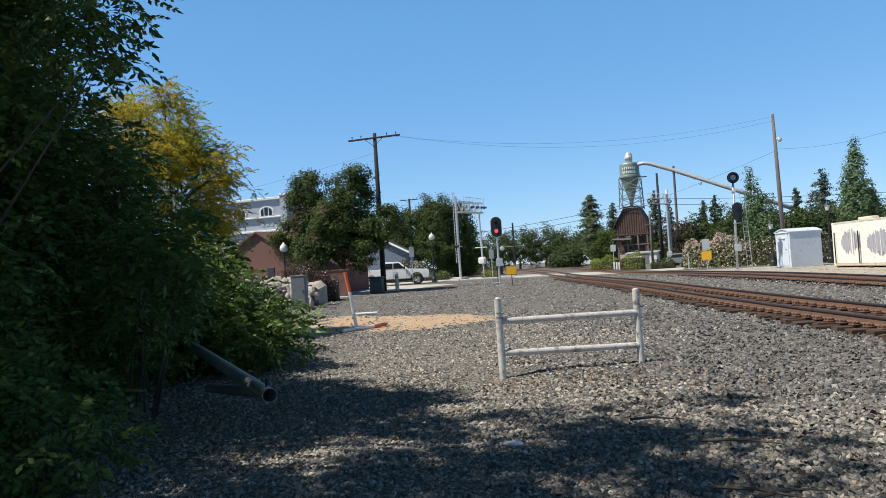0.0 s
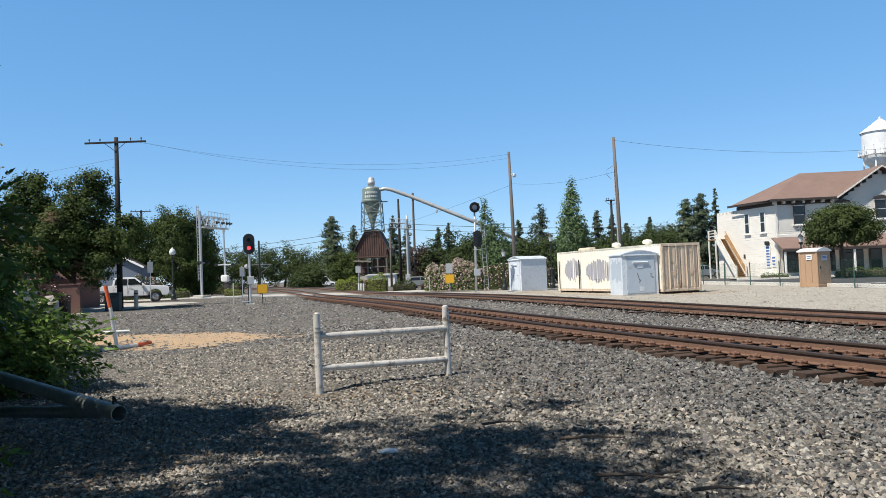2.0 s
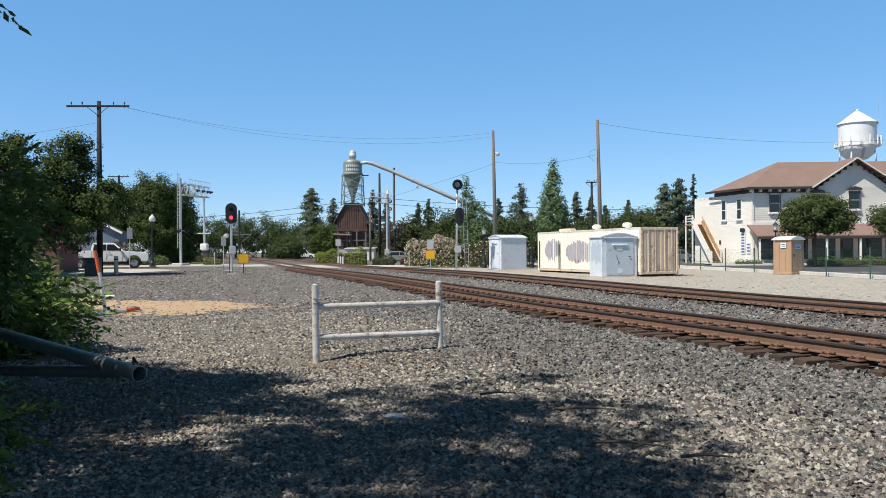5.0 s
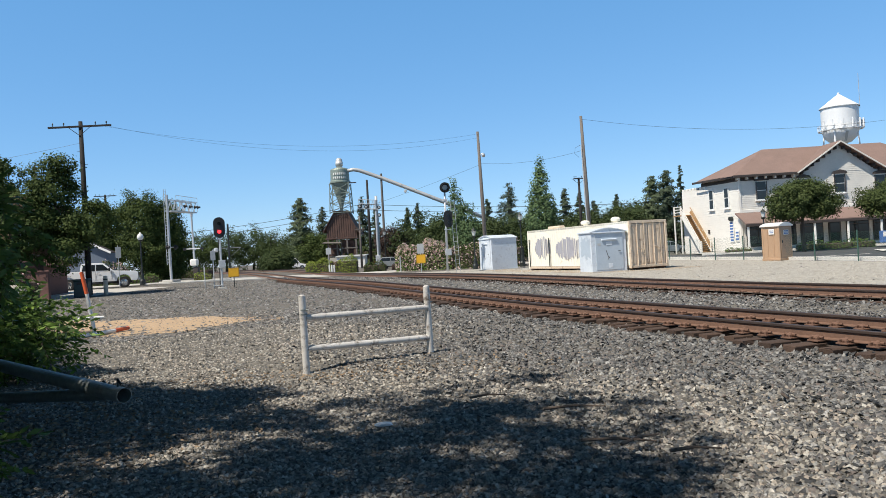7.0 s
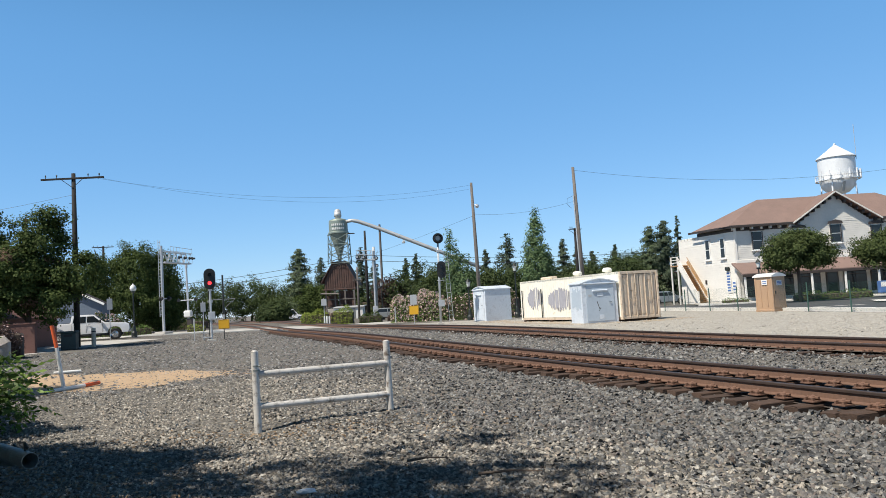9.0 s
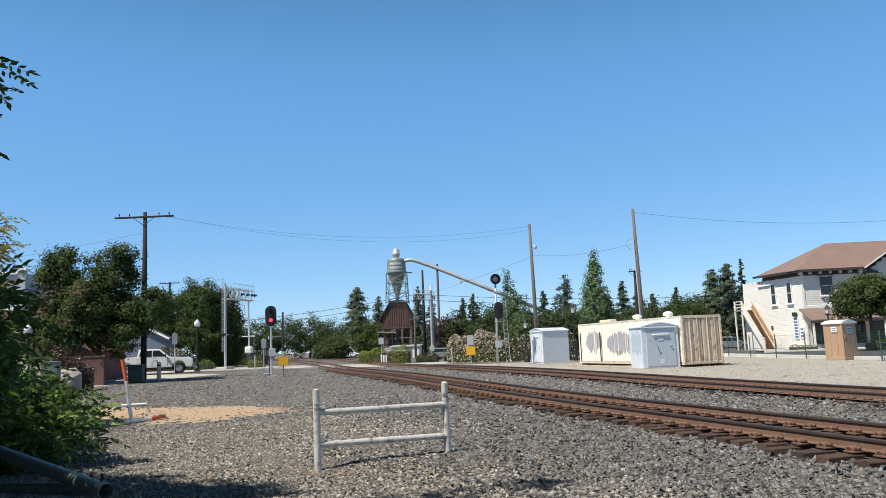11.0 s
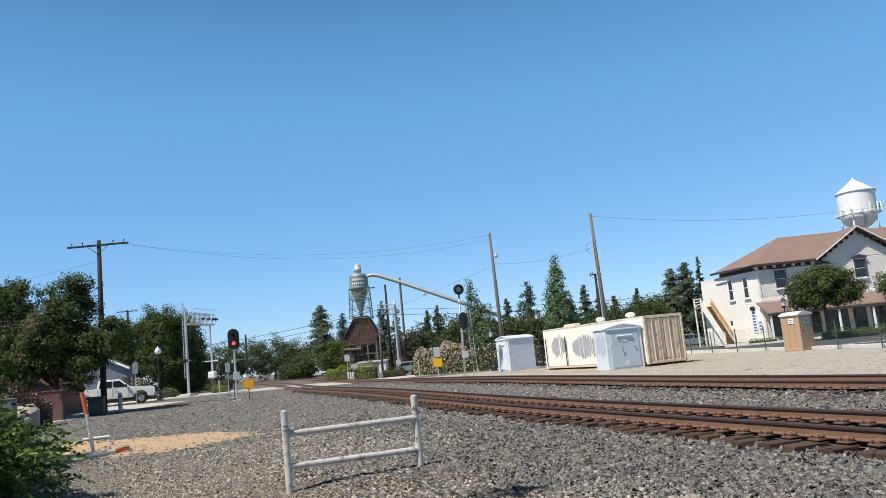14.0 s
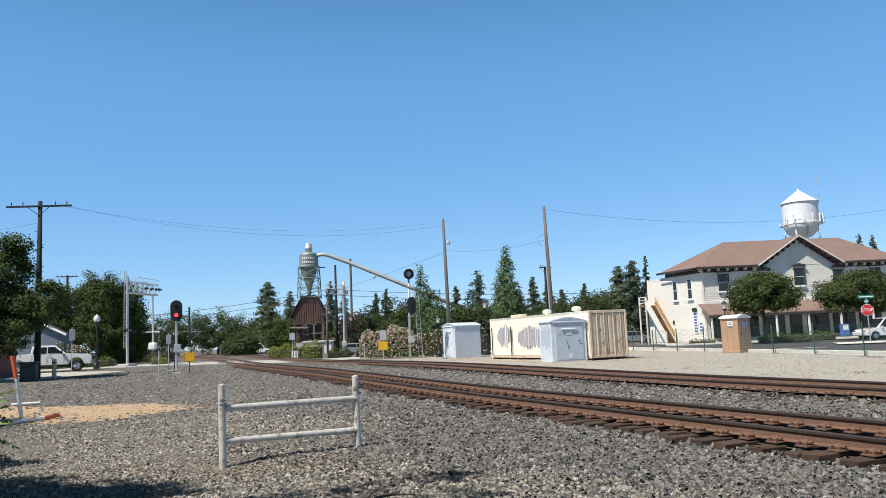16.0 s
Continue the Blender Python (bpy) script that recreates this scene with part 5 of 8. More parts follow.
def chain_fence():
    pts = [(20.55 + 0.148 * (34.4 - yy), yy) for yy in (27.5, 31.0, 34.4, 37.85, 41.3, 44.9, 48.6, 52.3, 56.0, 59.6)]
    t = thing("chain_link_fence", pose(0, 0, 0), "low green chain-link fence along the kerb", "fence")
    for x, y in pts:
        part("post", rod(B(), (x, y, foot(x, y) - 0.1), (x, y, foot(x, y) + 1.55), 0.035, n=8), M_GREENPOST, t)
    v, f = [], []
    for (x0, y0), (x1, y1) in zip(pts, pts[1:]):
        n = 34
        for k in range(-12, n):
            for s in (1, -1):
                a, b = k / n, (k + 12) / n
                if s < 0:
                    a, b = b, a
                za, zb = 0.1, 1.5
                if min(a, b) < 0:
                    cut = -min(a, b) / (12 / n)
                    if s > 0:
                        a, za = 0, 0.1 + 1.4 * cut
                    else:
                        b, zb = 0, 1.5 - 1.4 * cut
                if max(a, b) > 1:
                    cut = (max(a, b) - 1) / (12 / n)
                    if s > 0:
                        b, zb = 1, 1.5 - 1.4 * cut
                    else:
                        a, za = 1, 0.1 + 1.4 * cut
                p = [(x0 + (x1 - x0) * q, y0 + (y1 - y0) * q, foot(x0, y0) + zz) for q, zz in ((a, za), (b, zb))]
                i = len(v)
                w = 0.0035
                v += [(p[0][0], p[0][1], p[0][2] - w), (p[0][0], p[0][1], p[0][2] + w), (p[1][0], p[1][1], p[1][2] + w), (p[1][0], p[1][1], p[1][2] - w)]
                f.append((i, i + 1, i + 2, i + 3))
    ob = raw_mesh("mesh_wire", v, f, M_GREENPOST, t, "woven wire mesh")
    ob["kind"] = "stuff"


chain_fence()


def bollard(x, y, h, r, mat, label, group="", flat=False):
    t = thing("bollard", pose(x, y, foot(x, y)), label, "bollard", group)
    part("shaft", lathe(B(), [(r, -0.1), (r, h - 0.04), (r * 0.8, h), (0, h + 0.01)], n=12), mat, t)
    part("band", lathe(B(), [(r * 1.04, 0), (r * 1.04, 0.08)], (0, 0, h * 0.78), 12), M_TRIM if flat else mat, t)


for k in range(3):
    bollard(-13.5 + 0.26 * k, 82.0, 0.95, 0.085, M_WHITE, "white bollard at the level crossing", "white bollards")
bollard(-22.1, 48.3, 1.2, 0.13, M_TAN, "weathered wooden bollard beside the dark pole", "", True)
bollard(-5.2, 74.0, 1.5, 0.06, M_SIGNBACK, "thin pale marker post before the flowering hedge")

bin_t = thing("utility_bin", pose(-22.75, 46.6, foot(-22.75, 46.6), 0, 0, 12), "dark green utility bin beside the pole", "bin")
part("body", box(B(), (0.85, 0.7, 1.0), (0, 0, 0.5), bevel=0.03), M_BINGREEN, bin_t)
part("lid", box(B(), (0.92, 0.78, 0.14), (0, 0, 1.06), bevel=0.04), M_BINGREEN, bin_t)
# black plate on the solid front paints the shade inside a slot
part("opening", box(B(), (0.5, 0.02, 0.14), (0, -0.36, 0.86), bevel=0.005), M_BLACK, bin_t)

cab = thing("utility_cabinet", pose(-19.75, 33.0, foot(-19.7, 33), 0, 0, 22), "grey steel utility cabinet beside the rubble wall", "cabinet")
part("body", box(B(), (0.74, 0.5, 1.62), (0, 0, 0.84), bevel=0.02), M_CABGREY, cab)
part("roof", box(B(), (0.8, 0.58, 0.06), (0, 0, 1.67), bevel=0.015), M_CABGREY, cab)
part("plinth", box(B(), (0.86, 0.64, 0.1), (0, 0, 0.03), bevel=0.015), M_CONCRETE, cab)
cd = part("door", box(B(), (0.62, 0.02, 1.42), (0, -0.26, 0.86), bevel=0.006), M_CABGREY, cab)
part("handle", box(B(), (0.04, 0.04, 0.16), (0.22, -0.285, 0.9), bevel=0.008), M_DARKSTEEL, cd)


# ---- rubble wall, red building, grey building, small house ----
def rubble_wall():
    rng = random.Random(11)
    t = thing("rubble_wall", pose(-22.9, 35.2, foot(-22.9, 35.2), 0, 0, 4), "low bank of pale rubble stones beside the cabinet", "stone wall")
    shapes = []
    for k in range(4):
        bm = B()
        bmesh.ops.create_icosphere(bm, subdivisions=1, radius=0.5)
        for v in bm.verts:
            v.co *= rng.uniform(0.75, 1.15)
        me = bpy.data.meshes.new("stone")
        bm.to_mesh(me)
        bm.free()
        me.materials.append(M_RUBBLE)
        shapes.append(me)
    for i in range(170):
        px = rng.uniform(-4.4, 2.9)
        top = 1.55 - 0.12 * abs(px) * (px > 0)
        z = rng.uniform(0, 1) ** 0.8 * top
        ob = new("stone", rng.choice(shapes))
        ob.parent = t
        s = rng.uniform(0.3, 0.62)
        ob.matrix_local = pose(px, -0.55 * (1 - z / 1.8) + rng.uniform(-0.12, 0.2), z, rng.uniform(0, 360), rng.uniform(0, 360), rng.uniform(0, 360)) @ Matrix.Diagonal((s * 1.4, s, s * 0.8, 1))
    part("bank", box(B(), (7.4, 0.8, 1.35), (-0.75, 0.35, 0.6), bevel=0.25), M_RUBBLE, t)


rubble_wall()


def red_building():
    t = thing("red_building", pose(-31.9, 46.0, foot(-31.9, 46.0), 0, 0, 0), "low red-brown stucco building with a gable", "building")
    out = [(-5.2, 0), (4.4, 0), (4.4, 2.2), (0, 4.75), (-5.2, 2.0)]
    part("wall", slab(B(), out, 0.0, 8.0, "y"), M_REDW, t)
    for a, b in (((4.7, 1.98), (0, 4.75)), ((0, 4.75), (-5.5, 1.8))):
        d = Vector((b[0] - a[0], 0, b[1] - a[1]))
        bm = box(B(), (d.length, 8.5, 0.14), ((a[0] + b[0]) / 2, 4.0, (a[1] + b[1]) / 2 + 0.1), (0, -math.degrees(math.atan2(d.z, d.x)), 0), 0.02)
        part("roof_slope", bm, M_REDW, t)
    for x in (-1.2, 1.0):
        w = part("window", box(B(), (0.62, 0.06, 0.7), (x, -0.01, 1.9), bevel=0.01), M_TRIM, t)
        part("pane", box(B(), (0.5, 0.02, 0.58), (x, -0.045, 1.9)), M_GLASS, w)
    t2 = thing("garden_wall", pose(-25.0, 44.6, foot(-25, 44.6), 0, 0, 10), "red-brown stucco garden wall", "wall")
    part("wall", box(B(), (2.4, 0.35, 1.75), (0, 0, 0.85), bevel=0.02), M_REDW, t2)
    part("cap", box(B(), (2.55, 0.45, 0.1), (0, 0, 1.75), bevel=0.02), M_REDW, t2)


red_building()


def grey_building():
    t = thing("grey_building", pose(-61.5, 90.5, 0.4, 0, 0, 8), "tall blue-grey stucco building with white mouldings", "building")
    part("wall", box(B(), (11, 8, 12.7), (-4.2, 4, 6.35), bevel=0.03), M_GREYB, t)
    part("pier", box(B(), (1.0, 0.5, 13.1), (0.9, -0.1, 6.55), bevel=0.03), M_GREYB, t)
    part("side_wing", box(B(), (3.6, 6, 11.6), (3.1, 5, 5.8), bevel=0.03), M_GREYB, t)
    for z, h in ((12.75, 0.35), (10.15, 0.22), (8.2, 0.3)):
        part("moulding", box(B(), (11.4, 0.5, h), (-4.2, -0.1, z), bevel=0.05), M_WHITE, t)
    part("wing_moulding", box(B(), (3.8, 0.5, 0.3), (3.1, 2.0, 11.6), bevel=0.05), M_WHITE, t)
    part("pier_cap", box(B(), (1.2, 0.7, 0.3), (0.9, -0.1, 13.15), bevel=0.05), M_WHITE, t)
    for x in (-1.9, -6.2):
        n = 10
        arch = [(x - 1.1, 10.4)] + [(x - 1.1 * math.cos(math.pi * i / n), 11.1 + 0.7 * math.sin(math.pi * i / n)) for i in range(n + 1)] + [(x + 1.1, 10.4)]
        w = part("arched_window", slab(B(), arch, -0.06, 0.02, "y"), M_WHITE, t, "white arched window surround")
        inner = [(x + (a - x) * 0.8, 10.42 + (b - 10.4) * 0.84) for a, b in arch]
        part("pane", slab(B(), inner, -0.09, -0.05, "y"), M_GLASS, w)
        for dx in (-0.35, 0.35):
            part("mullion", box(B(), (0.08, 0.04, 1.2), (x + dx, -0.1, 10.95)), M_WHITE, w)
    for k in range(3):
        part("relief_bar", box(B(), (0.5, 0.06, 0.6), (-2.6 + k * 0.75, -0.03, 9.2), bevel=0.02), M_SIGNBACK, t, "raised grey figure block")


grey_building()


def small_house():
    t = thing("small_house", pose(-34.15, 72.0, foot(-36, 72) - 0.62), "small blue-grey house with a white roof edge", "house")
    part("wall", slab(B(), [(-6.0, 0), (1.4, 0), (1.4, 3.8), (-2.3, 5.65), (-6.0, 3.8)], 0, 1.6, "y"), M_SHADEBLUE, t)
    for a, b in (((1.8, 3.7), (-2.3, 5.75)), ((-2.3, 5.75), (-6.4, 3.7))):
        d = Vector((b[0] - a[0], 0, b[1] - a[1]))
        part("roof_slope", box(B(), (d.length, 1.0, 0.1), ((a[0] + b[0]) / 2, 0.08, (a[1] + b[1]) / 2 + 0.05), (0, -math.degrees(math.atan2(d.z, d.x)), 0), 0.01), M_TRIM, t)
        part("fascia", box(B(), (d.length, 0.06, 0.2), ((a[0] + b[0]) / 2, -0.45, (a[1] + b[1]) / 2 + 0.02), (0, -math.degrees(math.atan2(d.z, d.x)), 0), 0.01), M_WHITE, t, "white fascia board")
    w = part("window", box(B(), (1.0, 0.08, 1.0), (0.3, 0, 1.7), bevel=0.01), M_WHITE, t)
    part("pane", box(B(), (0.84, 0.03, 0.84), (0.3, -0.05, 1.7)), M_GLASS, w)


small_house()


# ---- the corner building ----
def sash_window(t, m, w, h, hooded=True):
    """A tall sash window with a hood, in the plane of the pose's x and z, facing -y."""
    fr = part("window", box(B(), (w + 0.22, 0.1, h + 0.2), (0, 0, 0), bevel=0.015), M_WHITE, t, "cream sash window with a dark hood")
    fr.matrix_local = m
    for z in (h * 0.25, -h * 0.25):
        part("pane", box(B(), (w, 0.03, h * 0.46), (0, -0.05, z), bevel=0.004), M_GLASS, fr)
    part("sill", box(B(), (w + 0.4, 0.2, 0.09), (0, -0.06, -h / 2 - 0.12), bevel=0.015), M_WHITE, fr)
    if not hooded:
        return fr
    hood = slab(B(), [(-w / 2 - 0.28, h / 2 + 0.08), (w / 2 + 0.28, h / 2 + 0.08), (w / 2 + 0.16, h / 2 + 0.3), (0, h / 2 + 0.44), (-w / 2 - 0.16, h / 2 + 0.3)], -0.22, -0.02, "y")
    part("hood", hood, M_TRIM, fr)
    for sx in (-1, 1):
        part("jamb_trim", box(B(), (0.1, 0.06, h), (sx * (w / 2 + 0.07), -0.06, 0), bevel=0.01), M_TRIM, fr)
    return fr


def corner_building():
    x0, x1, y0 = 28.1, 47.7, 75.0
    dv = Vector((-0.31, 0.951, 0)) * 5.8
    z0 = 0.2
    eave = 7.55
    t = thing("corner_building", pose(x0, y0, z0), "two-storey cream clapboard corner building with brown hip roof", "building")
    W, E = x1 - x0, eave - z0
    # front wall with gable, clapboards as real laps
    def lap(bm, xa, xb, z, y=0.0):
        box(bm, (xb - xa, 0.02, 0.185), ((xa + xb) / 2, y - 0.012, z + 0.09), (-4, 0, 0))
    core = B()
    slab(core, [(0, 0), (W, 0), (W + dv.x, dv.y), (dv.x, dv.y)], 0.0, E)
    part("core_wall", core, M_SIDING, t)
    gl, gr, gp = 6.2, 13.25, 10.15 - z0
    gm = (gl + gr) / 2
    part("gable_wall", slab(B(), [(gl, E - 0.1), (gr, E - 0.1), (gm, gp)], -0.02, 0.6, "y"), M_SIDING, t)
    me_cache = {}
    z, k = 4.0, 0
    while z < gp - 0.2:
        if z < E - 0.2:
            xa, xb = 0.03, W - 0.03
        else:
            f = (z + 0.18 - E) / (gp - E)
            xa, xb = gl + max(0, f) * (gm - gl), gr - max(0, f) * (gr - gm)
        if xb - xa > 0.3:
            bm = B()
            lap(bm, xa, xb, z, -0.022 if z >= E - 0.2 else 0)
            part("clapboard", bm, M_SIDING, t)
        z += 0.185
    # side wall boards
    sl = math.hypot(dv.x, dv.y)
    ang = math.degrees(math.atan2(dv.y, dv.x))
    side_m = pose(dv.x, dv.y, 0, 0, 0, ang - 180)
    z = 0.2
    while z < E - 0.25:
        ob = part("side_board", box(B(), (sl + 3.5, 0.02, 0.24), ((sl - 3.5) / 2, -0.012, z + 0.12), (-3, 0, 0)) if z < 6.2 else box(B(), (sl, 0.02, 0.24), (sl / 2, -0.012, z + 0.12), (-3, 0, 0)), M_SIDE, t)
        ob.matrix_local = side_m
        z += 0.24
    # annex behind, with notched parapet
    an = Vector((-0.31, 0.951, 0)) * 3.5
    part("annex", slab(B(), [(dv.x, dv.y), (dv.x + 7, dv.y), (dv.x + 7 + an.x, dv.y + an.y), (dv.x + an.x, dv.y + an.y)], 0, 6.7), M_SIDE, t, "pale annex with a notched parapet")
    for k in range(6):
        ob = part("parapet_block", box(B(), (0.36, 0.3, 0.3), (-0.3 - k * 0.6, 0.14, 6.8), bevel=0.02), M_SIDE, t)
        ob.matrix_local = side_m
    # roof: hip with a front gable
    o = 0.7
    A, Bq = Vector((-o, -o, E + 0.05)), Vector((W + o, -o, E + 0.05))
    D, C = Vector((dv.x - o, dv.y + o, E + 0.05)), Vector((W + dv.x + o, dv.y + o, E + 0.05))
    R0, R1 = Vector((3.6, 2.9, 10.4 - z0)), Vector((15.5, 2.9, 10.4 - z0))
    bm = B()
    va = [bm.verts.new(p) for p in (A, Bq, C, D, R0, R1)]
    na, nb, nt_ = (bm.verts.new(p) for p in ((gl - 0.75, -o, E + 0.05), (gr + 0.75, -o, E + 0.05), (gm, 2.9, 10.4 - z0)))
    for f in ((va[0], na, nt_, va[4]), (nb, va[1], va[5], nt_), (va[1], va[2], va[5]), (va[2], va[3], va[4], nt_, va[5]), (va[3], va[0], va[4])):
        bm.faces.new(f)
    bmesh.ops.recalc_face_normals(bm, faces=bm.faces[:])
    part("roof", bm, M_ROOF, t)
    for sgn, ex in ((-1, gl - 0.75), (1, gr + 0.75)):
        bm = B()
        top0, top1 = Vector((gm, -o - 0.05, gp + 0.3)), Vector((gm, 3.0, gp + 0.3))
        lo0, lo1 = Vector((ex, -o - 0.05, E + 0.07)), Vector((ex, -o + 0.1, E + 0.07))
        vs = [bm.verts.new(p) for p in (top0, top1, lo1, lo0)]
        vs2 = [bm.verts.new(p - Vector((0, 0, 0.16))) for p in (top0, top1, lo1, lo0)]
        for f in ((0, 1, 2, 3),):
            bm.faces.new([vs[i] for i in f])
            bm.faces.new([vs2[i] for i in f][::-1])
        for i in range(4):
            bm.faces.new((vs[i], vs2[i], vs2[(i + 1) % 4], vs[(i + 1) % 4]))
        bmesh.ops.recalc_face_normals(bm, faces=bm.faces[:])
        part("gable_roof", bm, M_ROOF, t)
        d = lo0 - top0
        part("barge_board", box(B(), (d.length, 0.08, 0.13), tuple((lo0 + top0) / 2 + Vector((0, -0.05, -0.1))), (0, -math.degrees(math.atan2(d.z, d.x)), 0), 0.01), M_SIDING, t)
        for k in range(7):
            p = top0 + d * ((k + 0.7) / 7.6)
            part("bracket", box(B(), (0.16, 0.5, 0.3), (p.x, -0.35, p.z - 0.42), bevel=0.02), M_TRIM, t)
    for xa, xb in ((-o, gl - 0.6), (gr + 0.6, W + o)):
        part("eave_fascia", box(B(), (xb - xa, 0.06, 0.22), ((xa + xb) / 2, -o - 0.02, E), bevel=0.01), M_TRIM, t)
        part("frieze", box(B(), (xb - xa - 0.8, 0.05, 0.34), ((xa + xb) / 2, -0.05, E - 0.26), bevel=0.01), M_TRIM, t)
        n = int((xb - xa) / 0.9)
        for k in range(n):
            part("bracket", box(B(), (0.16, 0.55, 0.28), (xa + 0.5 + k * 0.9, -0.33, E - 0.2), bevel=0.02), M_SIDING, t)
    ob = part("side_fascia", box(B(), (sl + 1.2, 0.06, 0.22), (sl / 2, -o, E), bevel=0.01), M_TRIM, t)
    ob.matrix_local = side_m
    ob = part("side_frieze", box(B(), (sl, 0.05, 0.34), (sl / 2, -0.05, E - 0.26), bevel=0.01), M_TRIM, t)
    ob.matrix_local = side_m
    part("corner_board", box(B(), (0.24, 0.24, E), (0.05, 0.02, E / 2), bevel=0.02), M_SIDE, t)
    part("corner_board", box(B(), (0.24, 0.24, E), (W - 0.05, 0.02, E / 2), bevel=0.02), M_SIDE, t)
    part("belt_course", box(B(), (W + 0.1, 0.14, 0.3), (W / 2, -0.06, 3.95), bevel=0.02), M_SIDE, t)
    for wx in (2.15, 6.2, gm, 13.6, 17.3):
        sash_window(t, pose(wx, -0.09, 5.9 if wx != gm else 6.15), 0.85, 1.75)
    for wx in (1.6, 4.0):
        sash_window(t, side_m @ pose(wx, -0.06, 5.45), 0.55, 1.95, False)
    for wx, wz in ((-2.2, 3.5), (0.9, 2.2)):
        ob = part("vent", box(B(), (0.26, 0.08, 0.4), (0, 0, 0), bevel=0.01), M_TRIM, t)
        ob.matrix_local = side_m @ pose(wx, -0.05, wz)
    # porch over the pavement
    pw0, pw1, pd = -0.5, W - 1.2, 2.7
    bm = slab(B(), [(-pd, 2.72), (0.0, 3.85), (0.0, 3.7), (-pd, 2.57)], pw0, pw1, "x")
    part("porch_roof", bm, M_ROOF, t, "brown shingle porch roof")
    part("porch_fascia", box(B(), (pw1 - pw0, 0.1, 0.24), ((pw0 + pw1) / 2, -pd, 2.52), bevel=0.01), M_TRIM, t)
    x = pw0 + 0.25
    while x < pw1:
        part("porch_post", box(B(), (0.17, 0.17, 2.5), (x, -pd + 0.15, 1.25), bevel=0.02), M_WHITE, t)
        x += 3.1
    part("porch_floor", box(B(), (W, pd + 0.2, 0.12), (W / 2, -pd / 2, 0.02), bevel=0.02), M_CONCRETE, t)
    x = 0.5
    k = 0
    while x < W - 2:
        if k == 3:
            dr = part("shop_door", box(B(), (1.2, 0.1, 2.5), (x + 0.7, -0.06, 1.3), bevel=0.02), M_TRIM, t, "dark glazed shop door")
            part("pane", box(B(), (0.9, 0.03, 2.0), (x + 0.7, -0.12, 1.4)), M_GLASS, dr)
            x += 1.8
        else:
            sw = part("shop_window", box(B(), (2.2, 0.1, 2.2), (x + 1.1, -0.06, 1.55), bevel=0.02), M_TRIM, t, "dark framed shop window")
            for q in (0, 1):
                part("pane", box(B(), (0.98, 0.03, 1.5), (x + 0.58 + q * 1.04, -0.12, 1.35)), M_GLASS, sw)
                part("transom_pane", box(B(), (0.98, 0.03, 0.4), (x + 0.58 + q * 1.04, -0.12, 2.38)), M_GLASS, sw)
            x += 2.6
        k += 1
    # wall sign with unreadable lines, and a ground-floor door on the side
    sg = part("wall_sign", box(B(), (0.62, 0.06, 2.1), (0, 0, 0), bevel=0.01), M_WHITE, t, "tall white sign with blue lines")
    sg.matrix_local = side_m @ pose(sl - 1.25, -0.08, 2.05)
    for k in range(7):
        part("print_bar", box(B(), (0.46, 0.01, 0.16), (0, -0.036, 0.85 - k * 0.28)), M_BLUESIGN, sg)
    sg2 = part("wall_sign", box(B(), (0.5, 0.06, 1.1), (0, 0, 0), bevel=0.01), M_WHITE, t, "white sign with blue lines")
    sg2.matrix_local = side_m @ pose(sl - 0.45, -0.08, 1.6)
    for k in range(3):
        part("print_bar", box(B(), (0.4, 0.01, 0.16), (0, -0.036, 0.33 - k * 0.32)), M_BLUESIGN, sg2)
    part("wall_lamp", box(B(), (0.5, 0.3, 0.4), (0, 0, 0), bevel=0.08), M_DARKSTEEL, t).matrix_local = side_m @ pose(sl - 1.2, -0.2, 3.35)
    # outside stair along the annex
    st = thing("outside_stair", pose(x0, y0, z0) @ side_m, "wooden outside stair with cream balustrade", "stair")
    n = 20
    for k in range(n):
        f = k / (n - 1)
        part("tread", box(B(), (0.3, 1.1, 0.05), (1.15 - f * 3.0, -0.75, 0.2 + f * 3.9), bevel=0.01), M_STAIRW, st)
        part("riser", box(B(), (0.03, 1.06, 0.19), (1.03 - f * 3.0, -0.75, 0.1 + f * 3.9)), M_STAIRW, st)
    for yy in (-1.32, -0.2):
        a, b = Vector((1.25, yy, 0.1)), Vector((-1.95, yy, 4.1))
        d = b - a
        angd = -math.degrees(math.atan2(d.z, d.x))
        part("stringer", box(B(), (d.length, 0.08, 0.34), tuple((a + b) / 2), (0, angd, 0), 0.01), M_SIDE, st)
        part("balustrade", box(B(), (d.length, 0.05, 0.34), tuple((a + b) / 2 + Vector((0, 0, 0.42))), (0, angd, 0), 0.01), M_STAIRW if yy > -1 else M_SIDE, st)
        part("handrail", box(B(), (d.length, 0.07, 0.08), tuple((a + b) / 2 + Vector((0, 0, 0.88))), (0, angd, 0), 0.02), M_SIDE if yy < -1 else M_STAIRW, st)
        for q in (0.2, 0.4, 0.6, 0.8):
            p = a + d * q
            part("baluster", box(B(), (0.05, 0.05, 0.85), (p.x, yy, p.z + 0.48), bevel=0.008), M_SIDE, st)
        part("newel", box(B(), (0.13, 0.13, 1.2), (1.25, yy, 0.7), bevel=0.02), M_SIDE, st)
    part("landing", box(B(), (1.5, 1.3, 0.12), (-2.6, -0.75, 4.1), bevel=0.02), M_STAIRW, st)
    for px, py in ((-3.25, -1.3), (-2.05, -1.3)):
        part("landing_post", box(B(), (0.14, 0.14, 5.1), (px, py, 2.55), bevel=0.02), M_SIDE, st)
    for z in (4.45, 4.75, 5.05):
        part("landing_rail", box(B(), (1.4, 0.06, 0.08), (-2.6, -1.35, z), bevel=0.01), M_SIDE, st)
    # paper box under the porch
    nb = thing("news_box", pose(40.2, 72.0, 0.34), "blue newspaper box under the porch", "newspaper box")
